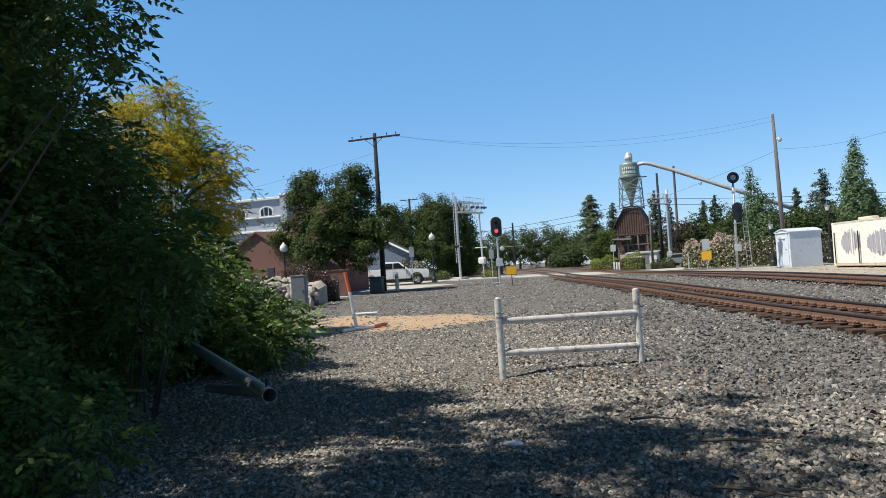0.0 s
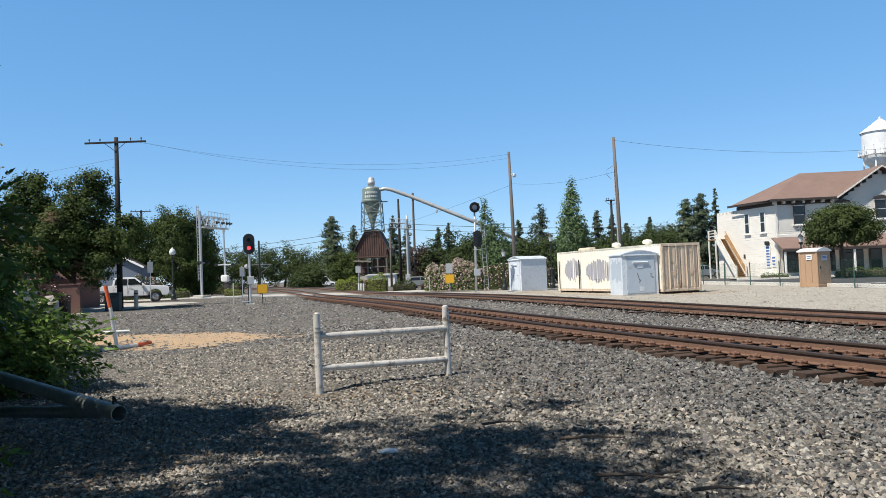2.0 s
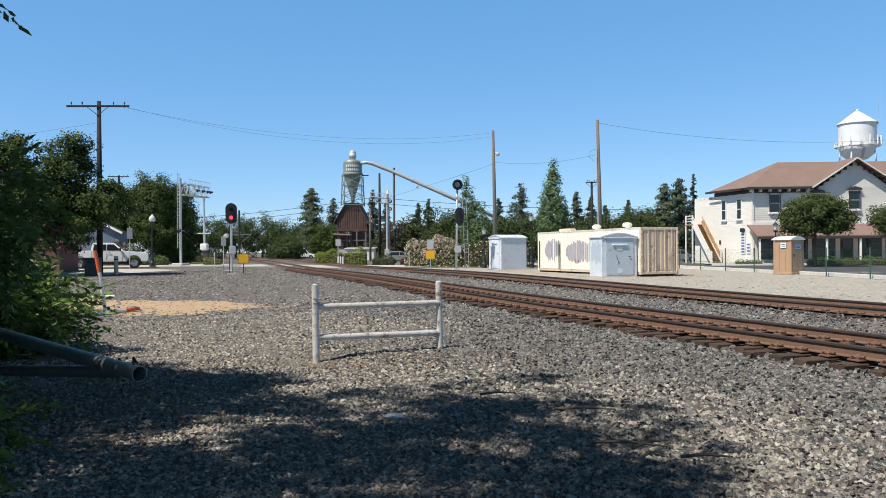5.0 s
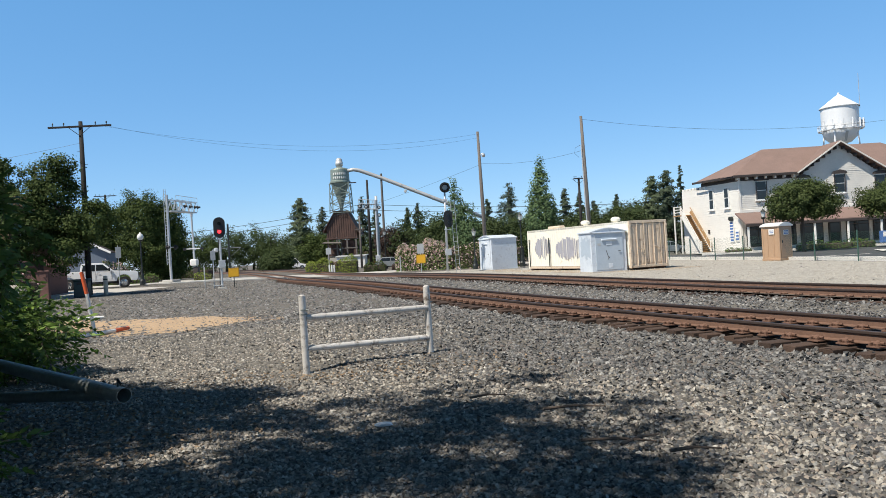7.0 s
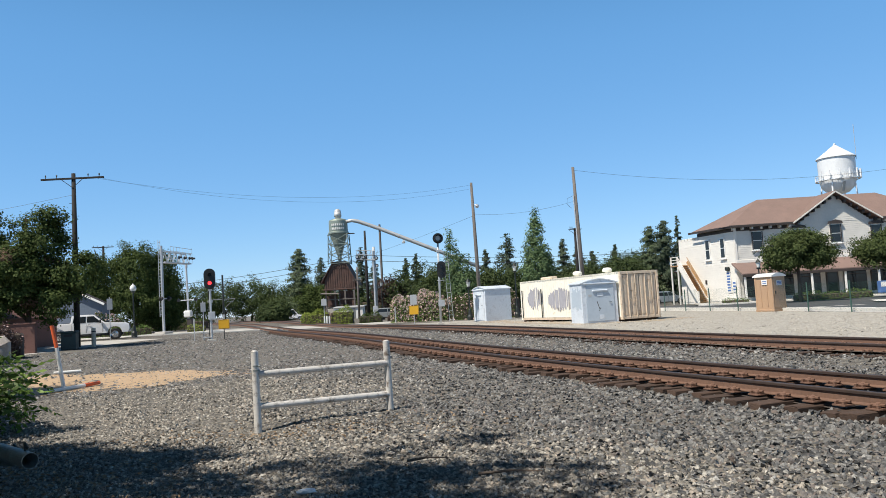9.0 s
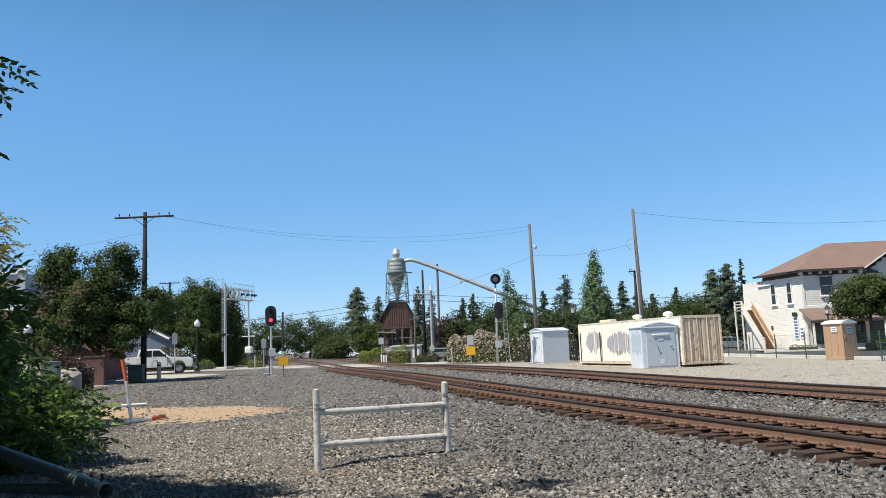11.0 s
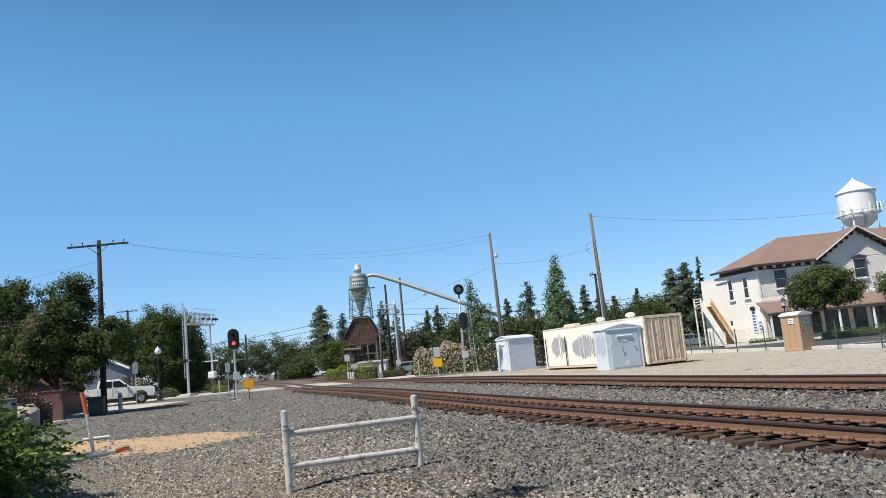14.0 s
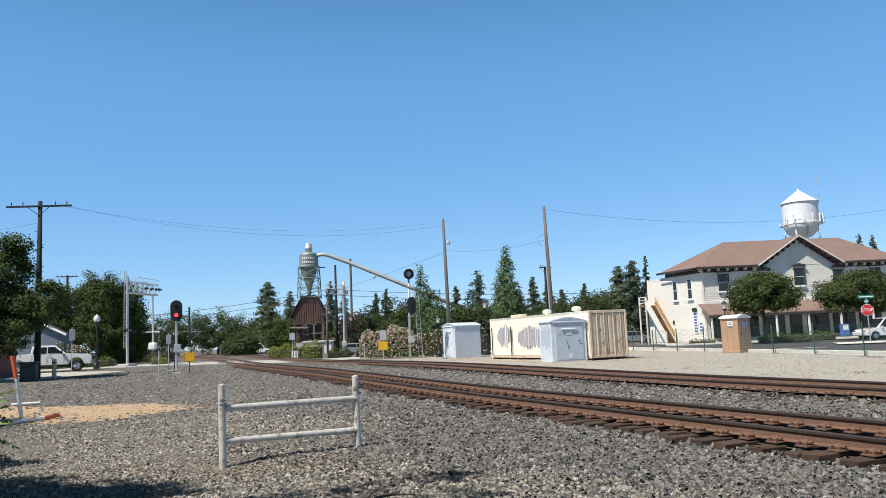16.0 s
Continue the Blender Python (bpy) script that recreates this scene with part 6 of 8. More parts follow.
    part("body", box(B(), (0.7, 0.5, 1.1), (0, 0, 0.62), bevel=0.03), M_BLUESIGN, nb)
    part("front", box(B(), (0.5, 0.02, 0.45), (0, -0.26, 0.85), bevel=0.01), M_WHITE, nb)


corner_building()


def east_shop():
    t = thing("low_shop", pose(49.5, 77, 0.2), "low cream shop beside the corner building", "building")
    part("wall", box(B(), (16, 8, 4.4), (8, 4, 2.2), bevel=0.02), M_SIDE, t)
    part("roof", slab(B(), [(-1.8, 2.9), (0.2, 4.0), (0.2, 3.8), (-1.8, 2.7)], -0.5, 16, "x"), M_ROOF, t)
    for k in range(4):
        w = part("shop_window", box(B(), (2.4, 0.1, 1.8), (2.2 + k * 3.6, -0.03, 1.5), bevel=0.02), M_TRIM, t)
        part("pane", box(B(), (2.1, 0.03, 1.5), (2.2 + k * 3.6, -0.09, 1.5)), M_GLASS, w)


east_shop()


def water_tower():
    x, y = 83.6, 165.0
    t = thing("water_tower", pose(x, y, 0), "white water tower with conical roof and antenna rail", "water tower")
    part("tank", lathe(B(), [(0.4, 20.2), (2.0, 20.6), (3.2, 21.7), (3.68, 23.2), (3.7, 23.4), (3.7, 28.1)], n=36), M_TANK, t, "riveted white tank", True)
    part("roof", lathe(B(), [(3.95, 28.0), (3.95, 28.15), (1.9, 29.7), (0.3, 30.9), (0, 31.0)], n=36), M_TANK, t, "white conical roof")
    part("finial", ball(B(), (0, 0, 31.1), 0.25), M_TANK, t)
    part("balcony", lathe(B(), [(3.95, 23.2), (4.4, 23.2), (4.4, 23.3), (3.95, 23.3)], n=36), M_TANK, t)
    rail = B()
    for k in range(24):
        a = 2 * math.pi * k / 24
        rod(rail, (4.36 * math.cos(a), 4.36 * math.sin(a), 23.3), (4.36 * math.cos(a), 4.36 * math.sin(a), 24.3), 0.04, n=6)
    lathe(rail, [(4.32, 24.25), (4.4, 24.25), (4.4, 24.35), (4.32, 24.35)], n=36)
    part("railing", rail, M_TANK, t)
    for a in (200, 225, 250, 275, 300, 320, 340, 355):
        c, s = math.cos(radians(a)), math.sin(radians(a))
        part("antenna", box(B(), (0.3, 0.25, 1.9), (4.5 * c, 4.5 * s, 24.3), (0, 0, a), 0.04), M_TANK if a < 330 else M_SIGNBACK, t)
    for k in range(4):
        a = radians(45 + 90 * k)
        part("leg", rod(B(), (3.4 * math.cos(a), 3.4 * math.sin(a), 22.6), (5.4 * math.cos(a), 5.4 * math.sin(a), 0), 0.17, n=10), M_TANK, t)
    part("riser", rod(B(), (0, 0, 0), (0, 0, 20.4), 0.6, n=14), M_TANK, t)
    part("mast", rod(B(), (3.6, -1.5, 27.5), (3.6, -1.5, 35.0), 0.05, n=6), M_SIGNBACK, t)
    part("ladder_panel", box(B(), (0.6, 0.1, 2.2), (-0.6, -3.5, 21.6), (25, 0, 0), 0.02), M_SIGNBACK, t)


water_tower()


# ---- the dust cyclone, its tower and duct, the rusty barn ----
def cyclone():
    x, y = -18.75, 128.0
    t = thing("dust_cyclone", pose(x, y, 0.2), "grey-green sheet-metal dust cyclone on a lattice tower", "dust collector")
    part("drum", lathe(B(), [(0, 17.0), (0.7, 16.98), (1.42, 16.75), (1.56, 16.55), (1.6, 14.75), (1.74, 14.65), (1.74, 14.4)], n=28), M_CYC, t)
    part("cone", lathe(B(), [(1.55, 14.4), (1.2, 13.4), (0.35, 10.6), (0.25, 9.6)], n=28), M_CYC, t, "", True)
    part("cap", lathe(B(), [(0.5, 16.9), (0.5, 17.3), (0.62, 17.32), (0.62, 17.9), (0.57, 17.92), (0.56, 18.2), (0.46, 18.45), (0.25, 18.6), (0, 18.65)], n=20), M_TUBE, t, "pale domed cap", True)
    for z, w, h in ((15.85, 1.7, 0.42), (15.2, 2.0, 0.42)):
        n = 7
        for k in range(n):
            a = radians(-84 + (k - (n - 1) / 2) * 11.5)
            part("print_bar", box(B(), (0.2, 0.03, h * 0.85), (1.65 * math.cos(a), 1.65 * math.sin(a), z), (0, 0, math.degrees(a) + 90)), M_WHITE, t)
    for sx in (-1, 1):
        for sy in (-1, 1):
            part("tower_leg", rod(B(), (sx * 1.55, sy * 1.4, 14.3), (sx * 1.75, sy * 1.55, 9.2), 0.085, n=8), M_CYC, t)
    for z0, z1 in ((14.2, 12.6), (12.6, 11.0), (11.0, 9.4)):
        for sy in (-1.45, 1.45):
            part("brace", rod(B(), (-1.6, sy, z0), (1.7, sy, z1), 0.05, n=6), M_CYC, t)
            part("brace", rod(B(), (1.6, sy, z0), (-1.7, sy, z1), 0.05, n=6), M_CYC, t)
            part("girt", rod(B(), (-1.7, sy, z1), (1.7, sy, z1), 0.05, n=6), M_CYC, t)
        for sx in (-1.65, 1.65):
            part("brace", rod(B(), (sx, -1.45, z0), (sx, 1.5, z1), 0.05, n=6), M_CYC, t)
    part("platform", box(B(), (1.3, 0.9, 0.1), (2.0, 0, 14.35), bevel=0.02), M_TRIM, t)
    pts = [(1.4, -0.5, 16.35), (2.4, -0.4, 16.5), (3.4, -0.2, 16.3), (6.9, 0, 14.9), (14, 0, 11.7), (28.4, 0, 5.1)]
    part("duct", tube_points(B(), pts, [0.27, 0.3, 0.32, 0.32, 0.32, 0.32], 16), M_TUBE, t, "long pale sloping duct", True)
    for k in (0.15, 0.4, 0.62, 0.85):
        a, b = Vector(pts[3]), Vector(pts[5])
        p = a + (b - a) * k
        part("duct_flange", rod(B(), p, p + (b - a).normalized() * 0.12, 0.37, n=16), M_TUBE, t)
    part("prop", rod(B(), (6.9, 0.1, 0), (6.95, 0.1, 15.6), 0.22, 0.18, n=10), M_WOODPOLE, t, "wooden prop pole")
    part("hanger", box(B(), (0.4, 0.4, 0.5), (10.9, 0, 12.4), (0, 25, 0), 0.05), M_TUBE, t)


cyclone()


def barn():
    x, y = -18.9, 127.0
    t = thing("rusty_barn", pose(x, y, 0.2), "rusty derelict timber bin house under the cyclone", "building")
    rng = random.Random(4)
    part("loft_wall", slab(B(), [(-2.5, 5.2), (2.6, 5.2), (2.5, 6.6), (1.2, 9.4), (-1.0, 9.4), (-2.4, 6.8)], 0, 5, "y"), M_BARN, t)
    for k in range(13):
        xx = -2.3 + k * 0.38
        top = 9.2 - max(0, abs(xx) - 1.0) * 1.7
        part("plank", box(B(), (0.2, 0.08, top - 5.2 - rng.uniform(0, 0.3)), (xx, -0.05, (top + 5.2) / 2), (0, rng.uniform(-1.5, 1.5), 0), 0.01), M_BARN, t)
    for a, b in (((-3.0, 6.2), (-0.9, 9.6)), ((1.1, 9.6), (3.2, 5.6))):
        d = Vector((b[0] - a[0], 0, b[1] - a[1]))
        part("roof_slope", box(B(), (d.length, 5.6, 0.1), ((a[0] + b[0]) / 2, 2.4, (a[1] + b[1]) / 2), (0, -math.degrees(math.atan2(d.z, d.x)), 0), 0.01), M_BARN, t)
    part("roof_cap", box(B(), (2.4, 5.4, 0.16), (0.1, 2.4, 9.6), bevel=0.02), M_TRIM, t)
    for sx in (-2.3, -0.8, 0.9, 2.4):
        for sy in (0.1, 4.6):
            part("post", box(B(), (0.25, 0.25, 5.3), (sx, sy, 2.65), bevel=0.02), M_WOODPOLE, t)
    part("canopy", box(B(), (3.0, 1.6, 0.1), (-1.5, -0.7, 4.4), (6, 3, 0), 0.02), M_WOODPOLE, t, "sagging weathered canopy")
    for sx, w, z, h in ((-1.4, 1.7, 3.2, 1.9), (0.9, 2.0, 3.7, 2.3), (2.1, 0.8, 3.0, 3.2)):
        part("bin_panel", box(B(), (w, 0.12, h), (sx, 0.5 + 0.3 * w, z), (0, rng.uniform(-2, 2), 0), 0.02), M_BARN, t)
    for z in (2.1, 3.4):
        part("girt", box(B(), (5.2, 0.14, 0.18), (0.1, 0.0, z), (0, rng.uniform(-1.5, 1.5), 0), 0.02), M_WOODPOLE, t)
    part("deck", box(B(), (5.4, 5, 0.2), (0, 2.4, 5.1), bevel=0.02), M_BARN, t)
    part("low_wall", box(B(), (6.4, 0.4, 1.9), (0.2, 3.2, 0.95), bevel=0.03), M_CONCRETE, t)
    t2 = thing("storage_shed", pose(-16.9, 122.5, 0.2), "pale low storage shed by the rusty barn", "shed")
    part("wall", box(B(), (4.6, 3, 2.0), (0, 1.5, 1.0), bevel=0.03), M_WHITE, t2)
    part("roof", box(B(), (5.0, 3.4, 0.14), (0, 1.5, 2.06), (3, 0, 0), 0.02), M_SIGNBACK, t2)
    part("door", box(B(), (1.0, 0.06, 1.7), (0.6, -0.02, 0.9), bevel=0.01), M_CABGREY, t2)


barn()
utility_pole(-11.0, 110.0, 10.4, M_SIGNBACK, "grey leaning crossing mast with lamps", (0.0, 0), None, 0.26)
utility_pole(-12.4, 112.0, 13.0, M_DARKPOLE, "dark wooden pole at the crossing", (0, 0), None, 0.2)
utility_pole(-14.2, 115.0, 7.9, M_WOODPOLE, "short pale wooden pole at the crossing", (0, 0), (0.7, 0, 2.0), 0.16)
utility_pole(-50.4, 110.0, 12.6, M_DARKPOLE, "distant dark utility pole with a crossarm", (0, 0), (1.5, 10, 0.2), 0.2)
utility_pole(14.1, 84.0, 9.0, M_DARKPOLE, "dark pole with a short arm behind the poplar", (0.0, 0), (0.6, 0, 0.1), 0.16)
utility_pole(-36.5, 150.0, 6.6, M_DARKPOLE, "distant dark utility pole before the trees", (0, 0), (1.0, 0, 0.3), 0.2)


def far_cantilever():
    t = thing("crossing_lamps", pose(-11.4, 109.5, 0.2), "grey walkway with crossing lamps on a mast", "crossing signal")
    part("walkway", box(B(), (2.9, 0.5, 0.12), (-0.7, 0, 8.6), (0, 6, 0), 0.02), M_ALU, t)
    for z in (9.3, 9.9):
        part("rail", rod(B(), (-2.1, 0, z + 0.15), (0.7, 0, z - 0.15), 0.05, n=6), M_ALU, t)
    for k in range(6):
        xx = -2.05 + k * 0.52
        part("rail_post", rod(B(), (xx, 0, 8.6), (xx, 0, 10.05 - 0.05 * k), 0.035, n=6), M_ALU, t)
        part("brace", rod(B(), (xx, 0.2, 8.6), (xx + 0.5, 0.2, 9.8), 0.03, n=6), M_ALU, t)
    part("stanchion", rod(B(), (0.35, 0, 0), (0.35, 0, 9.8), 0.16, n=10), M_ALU, t)
    for xx, z in ((-1.9, 9.0), (-1.0, 8.9), (0.85, 8.7), (0.85, 7.6)):
        lamp = part("lamp", rod(B(), (xx, -0.3, z), (xx, -0.38, z), 0.26, n=16), M_BLACK, t)
        part("visor", rod(B(), (xx, -0.38, z), (xx, -0.6, z), 0.14, n=12), M_SIGNBACK, lamp)
    part("relay_box", box(B(), (0.7, 0.5, 0.9), (0.35, -0.2, 1.4), bevel=0.03), M_ALU, t)


far_cantilever()


# ---- vehicles ----
def wheel(t, x, y, r, w, rim=True):
    ty = part("wheel", lathe(B(), [(r * 0.62, -w / 2), (r * 0.93, -w / 2), (r, -w / 4), (r, w / 4), (r * 0.93, w / 2), (r * 0.62, w / 2)], n=24), M_TYRE, t)
    ty.matrix_local = pose(x, y, r, 90, 0, 0)
    part("rim", lathe(B(), [(0, w * 0.36), (r * 0.2, w * 0.4), (r * 0.55, w * 0.34), (r * 0.64, w * 0.42)], n=20), M_CHROME, ty)
    part("rim", lathe(B(), [(0, -w * 0.36), (r * 0.2, -w * 0.4), (r * 0.55, -w * 0.34), (r * 0.64, -w * 0.42)], n=20), M_CHROME, ty)
    for k in range(5):
        a = 2 * math.pi * k / 5
        part("spoke", box(B(), (r * 0.16, r * 0.5, w * 0.84), (r * 0.33 * math.cos(a), r * 0.33 * math.sin(a), 0), (0, 0, math.degrees(a) - 90), 0.01), M_CHROME, ty)


def body_shell(outline, half, tuck, zlow, zhigh):
    """A body side outline given as (x, z), widened to both sides and narrowed towards the roof."""
    bm = B()
    def w(z):
        f = min(1, max(0, (z - zlow) / (zhigh - zlow)))
        return half - tuck * f ** 1.5
    le = [bm.verts.new((x, -w(z), z)) for x, z in outline]
    ri = [bm.verts.new((x, w(z), z)) for x, z in outline]
    n = len(outline)
    bm.faces.new(le)
    bm.faces.new(ri[::-1])
    for i in range(n):
        bm.faces.new((le[(i + 1) % n], le[i], ri[i], ri[(i + 1) % n]))
    bmesh.ops.recalc_face_normals(bm, faces=bm.faces[:])
    bmesh.ops.bevel(bm, geom=bm.edges[:], offset=0.035, segments=2, affect="EDGES", profile=0.5, clamp_overlap=True)
    return bm


def arches(outline_low, wheels, r):
    """The lower edge of a body from back to front with round wheel arches."""
    pts = []
    for x in wheels:
        for k in range(9):
            a = math.pi - math.pi * k / 8
            pts.append((x + r * math.cos(a), outline_low + max(0, r * math.sin(a)) * 0.95))
    return pts


def pickup():
    m = pose(-28.3, 60.0, foot(-27.7, 60.0) - 0.02, 0, 0, 22) @ Matrix.Scale(1.05, 4)
    t = thing("pickup_truck", m, "white crew-cab pickup truck parked by the crossing road", "pickup truck")
    low = 0.52
    out = [(-2.95, 0.55)] + arches(low, (-1.85, 1.95), 0.5) + [(2.85, 0.5), (2.98, 0.75), (2.95, 1.12), (2.75, 1.22), (1.3, 1.32), (-0.95, 1.36), (-1.1, 1.36), (-2.98, 1.36)]
    part("body", body_shell(out, 1.0, 0.06, 0.5, 1.4), M_CARWHITE, t, "white painted body")
    cab_o = [(-1.05, 1.32), (1.3, 1.30), (0.62, 1.88), (0.45, 1.94), (-0.75, 1.95), (-0.95, 1.88)]
    cabin = part("cab", body_shell(cab_o, 0.95, 0.16, 1.3, 1.95), M_CARWHITE, t)
    for sgn in (-1, 1):
        for xa, xb, xt0, xt1 in ((-0.9, -0.02, -0.8, 0.0), (0.06, 1.02, 0.08, 0.52)):
            bm = B()
            p = [(xa, sgn * 0.948, 1.37), (xb, sgn * 0.948, 1.37), (xt1, sgn * 0.845, 1.82), (xt0, sgn * 0.845, 1.82)]
            q = [(a, b + sgn * 0.012, c) for a, b, c in p]
            vs, vq = [bm.verts.new(v) for v in p], [bm.verts.new(v) for v in q]
            bm.faces.new(vs)
            bm.faces.new(vq[::-1])
            for i in range(4):
                bm.faces.new((vs[i], vq[i], vq[(i + 1) % 4], vs[(i + 1) % 4]))
            bmesh.ops.recalc_face_normals(bm, faces=bm.faces[:])
            part("side_window", bm, M_GLASS, cabin)
        for xx in (-0.98, 0.02, 1.12):
            part("door_gap", box(B(), (0.014, 0.012, 0.72), (xx, sgn * 1.0, 0.98)), M_TRIM, t)
        for xx in (-0.75, 0.22):
            part("door_handle", box(B(), (0.18, 0.03, 0.04), (xx, sgn * 1.005, 1.2), bevel=0.008), M_CHROME, t)
        part("mirror", box(B(), (0.12, 0.24, 0.26), (0.98, sgn * 1.1, 1.42), bevel=0.03), M_BLACK, t)
        part("running_board", box(B(), (1.9, 0.16, 0.07), (0.02, sgn * 0.98, 0.42), bevel=0.015), M_BLACK, t)
        part("headlight", box(B(), (0.16, 0.36, 0.22), (2.87, sgn * 0.76, 0.98), bevel=0.03), M_GLASS, t)
        part("tail_lamp", box(B(), (0.05, 0.14, 0.4), (-2.97, sgn * 0.88, 1.05), bevel=0.01), M_REDSIGN, t)
    part("windscreen", slab(B(), [(1.24, 1.36), (0.66, 1.86), (0.68, 1.87), (1.28, 1.36)], -0.8, 0.8, "y"), M_GLASS, cabin)
    # flat black sheet on the closed body stands for the shaded bed inside
    part("bed_cavity", box(B(), (1.75, 1.6, 0.03), (-2.05, 0, 1.375)), M_BLACK, t)
    part("grille", box(B(), (0.06, 1.15, 0.34), (2.97, 0, 0.96), bevel=0.02), M_TRIM, t)
    part("front_bumper", box(B(), (0.2, 1.94, 0.26), (2.98, 0, 0.62), bevel=0.05), M_CHROME, t)
    part("rear_bumper", box(B(), (0.18, 1.9, 0.22), (-3.02, 0, 0.6), bevel=0.04), M_CHROME, t)
    part("chassis", box(B(), (5.0, 1.3, 0.2), (0, 0, 0.45)), M_BLACK, t)
    for x in (-1.85, 1.95):
        for sgn in (-1, 1):
            wheel(t, x, sgn * 0.86, 0.42, 0.28)


pickup()


def car(name, x, y, turn, paint, label, tall=1.5, length=4.2, glass_back=True):
    """A small hatchback, local +x to its front."""
    t = thing(name, pose(x, y, foot(x, y) + 0.02, 0, 0, turn), label, "car")
    h = length / 2
    wb = (-h * 0.62, h * 0.62)
    out = [(-h, 0.38)] + arches(0.3, wb, 0.37) + [(h - 0.02, 0.36), (h, 0.62), (h - 0.2, 0.8), (h * 0.5, 0.95), (-h + 0.25, 1.0), (-h, 0.85)]
    part("body", body_shell(out, 0.88, 0.05, 0.3, 1.0), paint, t)
    cab_o = [(-h + 0.2, 0.96), (h * 0.52, 0.92), (h * 0.16, tall - 0.08), (0, tall), (-h * 0.5, tall), (-h + 0.35, tall - 0.16)]
    c = part("cabin", body_shell(cab_o, 0.82, 0.16, 0.92, tall), paint, t)
    for sgn in (-1, 1):
        for xa, xb, ta, tb in ((-h * 0.7, -0.1, -h * 0.55, -0.08), (-0.02, h * 0.42, 0.0, h * 0.14)):
            bm = B()
            p = [(xa, sgn * 0.82, 1.0), (xb, sgn * 0.82, 0.98), (tb, sgn * 0.70, tall - 0.12), (ta, sgn * 0.70, tall - 0.12)]
            q = [(a, b + sgn * 0.014, z) for a, b, z in p]
            vs, vq = [bm.verts.new(v) for v in p], [bm.verts.new(v) for v in q]
            bm.faces.new(vs)
            bm.faces.new(vq[::-1])
            for i in range(4):
                bm.faces.new((vs[i], vq[i], vq[(i + 1) % 4], vs[(i + 1) % 4]))
            bmesh.ops.recalc_face_normals(bm, faces=bm.faces[:])
            part("side_window", bm, M_GLASS, c)
        part("headlight", box(B(), (0.22, 0.3, 0.14), (h - 0.14, sgn * 0.64, 0.68), bevel=0.03), M_CHROME, t)
        part("mirror", box(B(), (0.12, 0.18, 0.14), (h * 0.36, sgn * 0.93, 0.98), bevel=0.03), paint, t)
        part("tail_lamp", box(B(), (0.06, 0.2, 0.16), (-h + 0.02, sgn * 0.66, 0.86), bevel=0.015), M_REDSIGN, t)
        part("door_gap", box(B(), (0.014, 0.012, 0.55), (-0.06, sgn * 0.882, 0.66)), M_TRIM, t)
    part("windscreen", slab(B(), [(h * 0.5, 0.96), (h * 0.19, tall - 0.1), (h * 0.2, tall - 0.09), (h * 0.53, 0.96)], -0.68, 0.68, "y"), M_GLASS, c)
    part("underside", box(B(), (length * 0.8, 1.4, 0.12), (0, 0, 0.28)), M_BLACK, t)
    for x_ in wb:
        for sgn in (-1, 1):
            wheel(t, x_, sgn * 0.78, 0.32, 0.2)


car("hatchback_car", 36.9, 60.2, 184, M_CARWHITE, "white hatchback car in the street before the shops", 1.72, 4.2)
car("sedan_car", 43.4, 61.0, 184, M_CARSILVER, "silver car behind the white hatchback", 1.45, 4.4)
car("parked_car", 24.6, 88.5, 10, M_CARSILVER, "grey car parked behind the corner building", 1.5, 4.3)
car("parked_car", -8.4, 100.5, 0, M_CABGREY, "dark car behind the crossing hedge", 1.5, 4.3)
car("white_van", -27.7, 130, 8, M_CARWHITE, "white vehicle parked before the distant trees", 1.9, 4.4)

cot = thing("small_red_house", pose(31.6, 112, 0.2), "small red and white house behind the corner building", "house")
part("wall", slab(B(), [(-4, 0), (3, 0), (3, 3), (-0.5, 5), (-4, 3)], 0, 6, "y"), M_REDSIGN, cot)
part("roof_slope", box(B(), (5, 7, 0.15), (-2.3, 3, 4.05), (0, -30, 0), 0.01), M_SIGNBACK, cot)
part("roof_slope", box(B(), (5, 7, 0.15), (1.3, 3, 4.05), (0, 30, 0), 0.01), M_SIGNBACK, cot)
part("porch", box(B(), (3, 1.5, 0.2), (-1, -0.8, 2.4), bevel=0.02), M_WHITE, cot)


# ---- trees in the middle distance ----
tree("broad_tree", -25.3, 46.5, 9.4, [(-0.6, 0, 4.2, 2.9, 2.7, 2.0), (-2.3, -0.4, 6.5, 1.3, 1.4, 2.0), (1.1, 0.2, 6.7, 1.6, 1.6, 1.9), (2.9, 0.2, 4.6, 1.7, 1.7, 1.5), (-3.6, 0, 4.0, 1.6, 1.7, 1.6), (0.1, -0.6, 5.4, 1.5, 1.4, 1.7), (1.5, 0, 2.9, 1.7, 1.6, 1.1), (-2.1, 0, 8.3, 0.55, 0.6, 0.8), (-0.5, 0, 7.7, 0.5, 0.5, 0.7), (1.7, 0, 8.0, 0.8, 0.7, 0.7), (-3.4, 0, 6.9, 0.6, 0.6, 0.7), (-1.5, -1.8, 3.0, 1.8, 1.2, 1.2)], L_DARK,
     "dark broad-leaved tree with some browning leaves", 430, 150, 0.27, 0.17, 0.62, 0.2, 21, extra=(L_DRY, 9, "browning leaves"), shell=0.3)
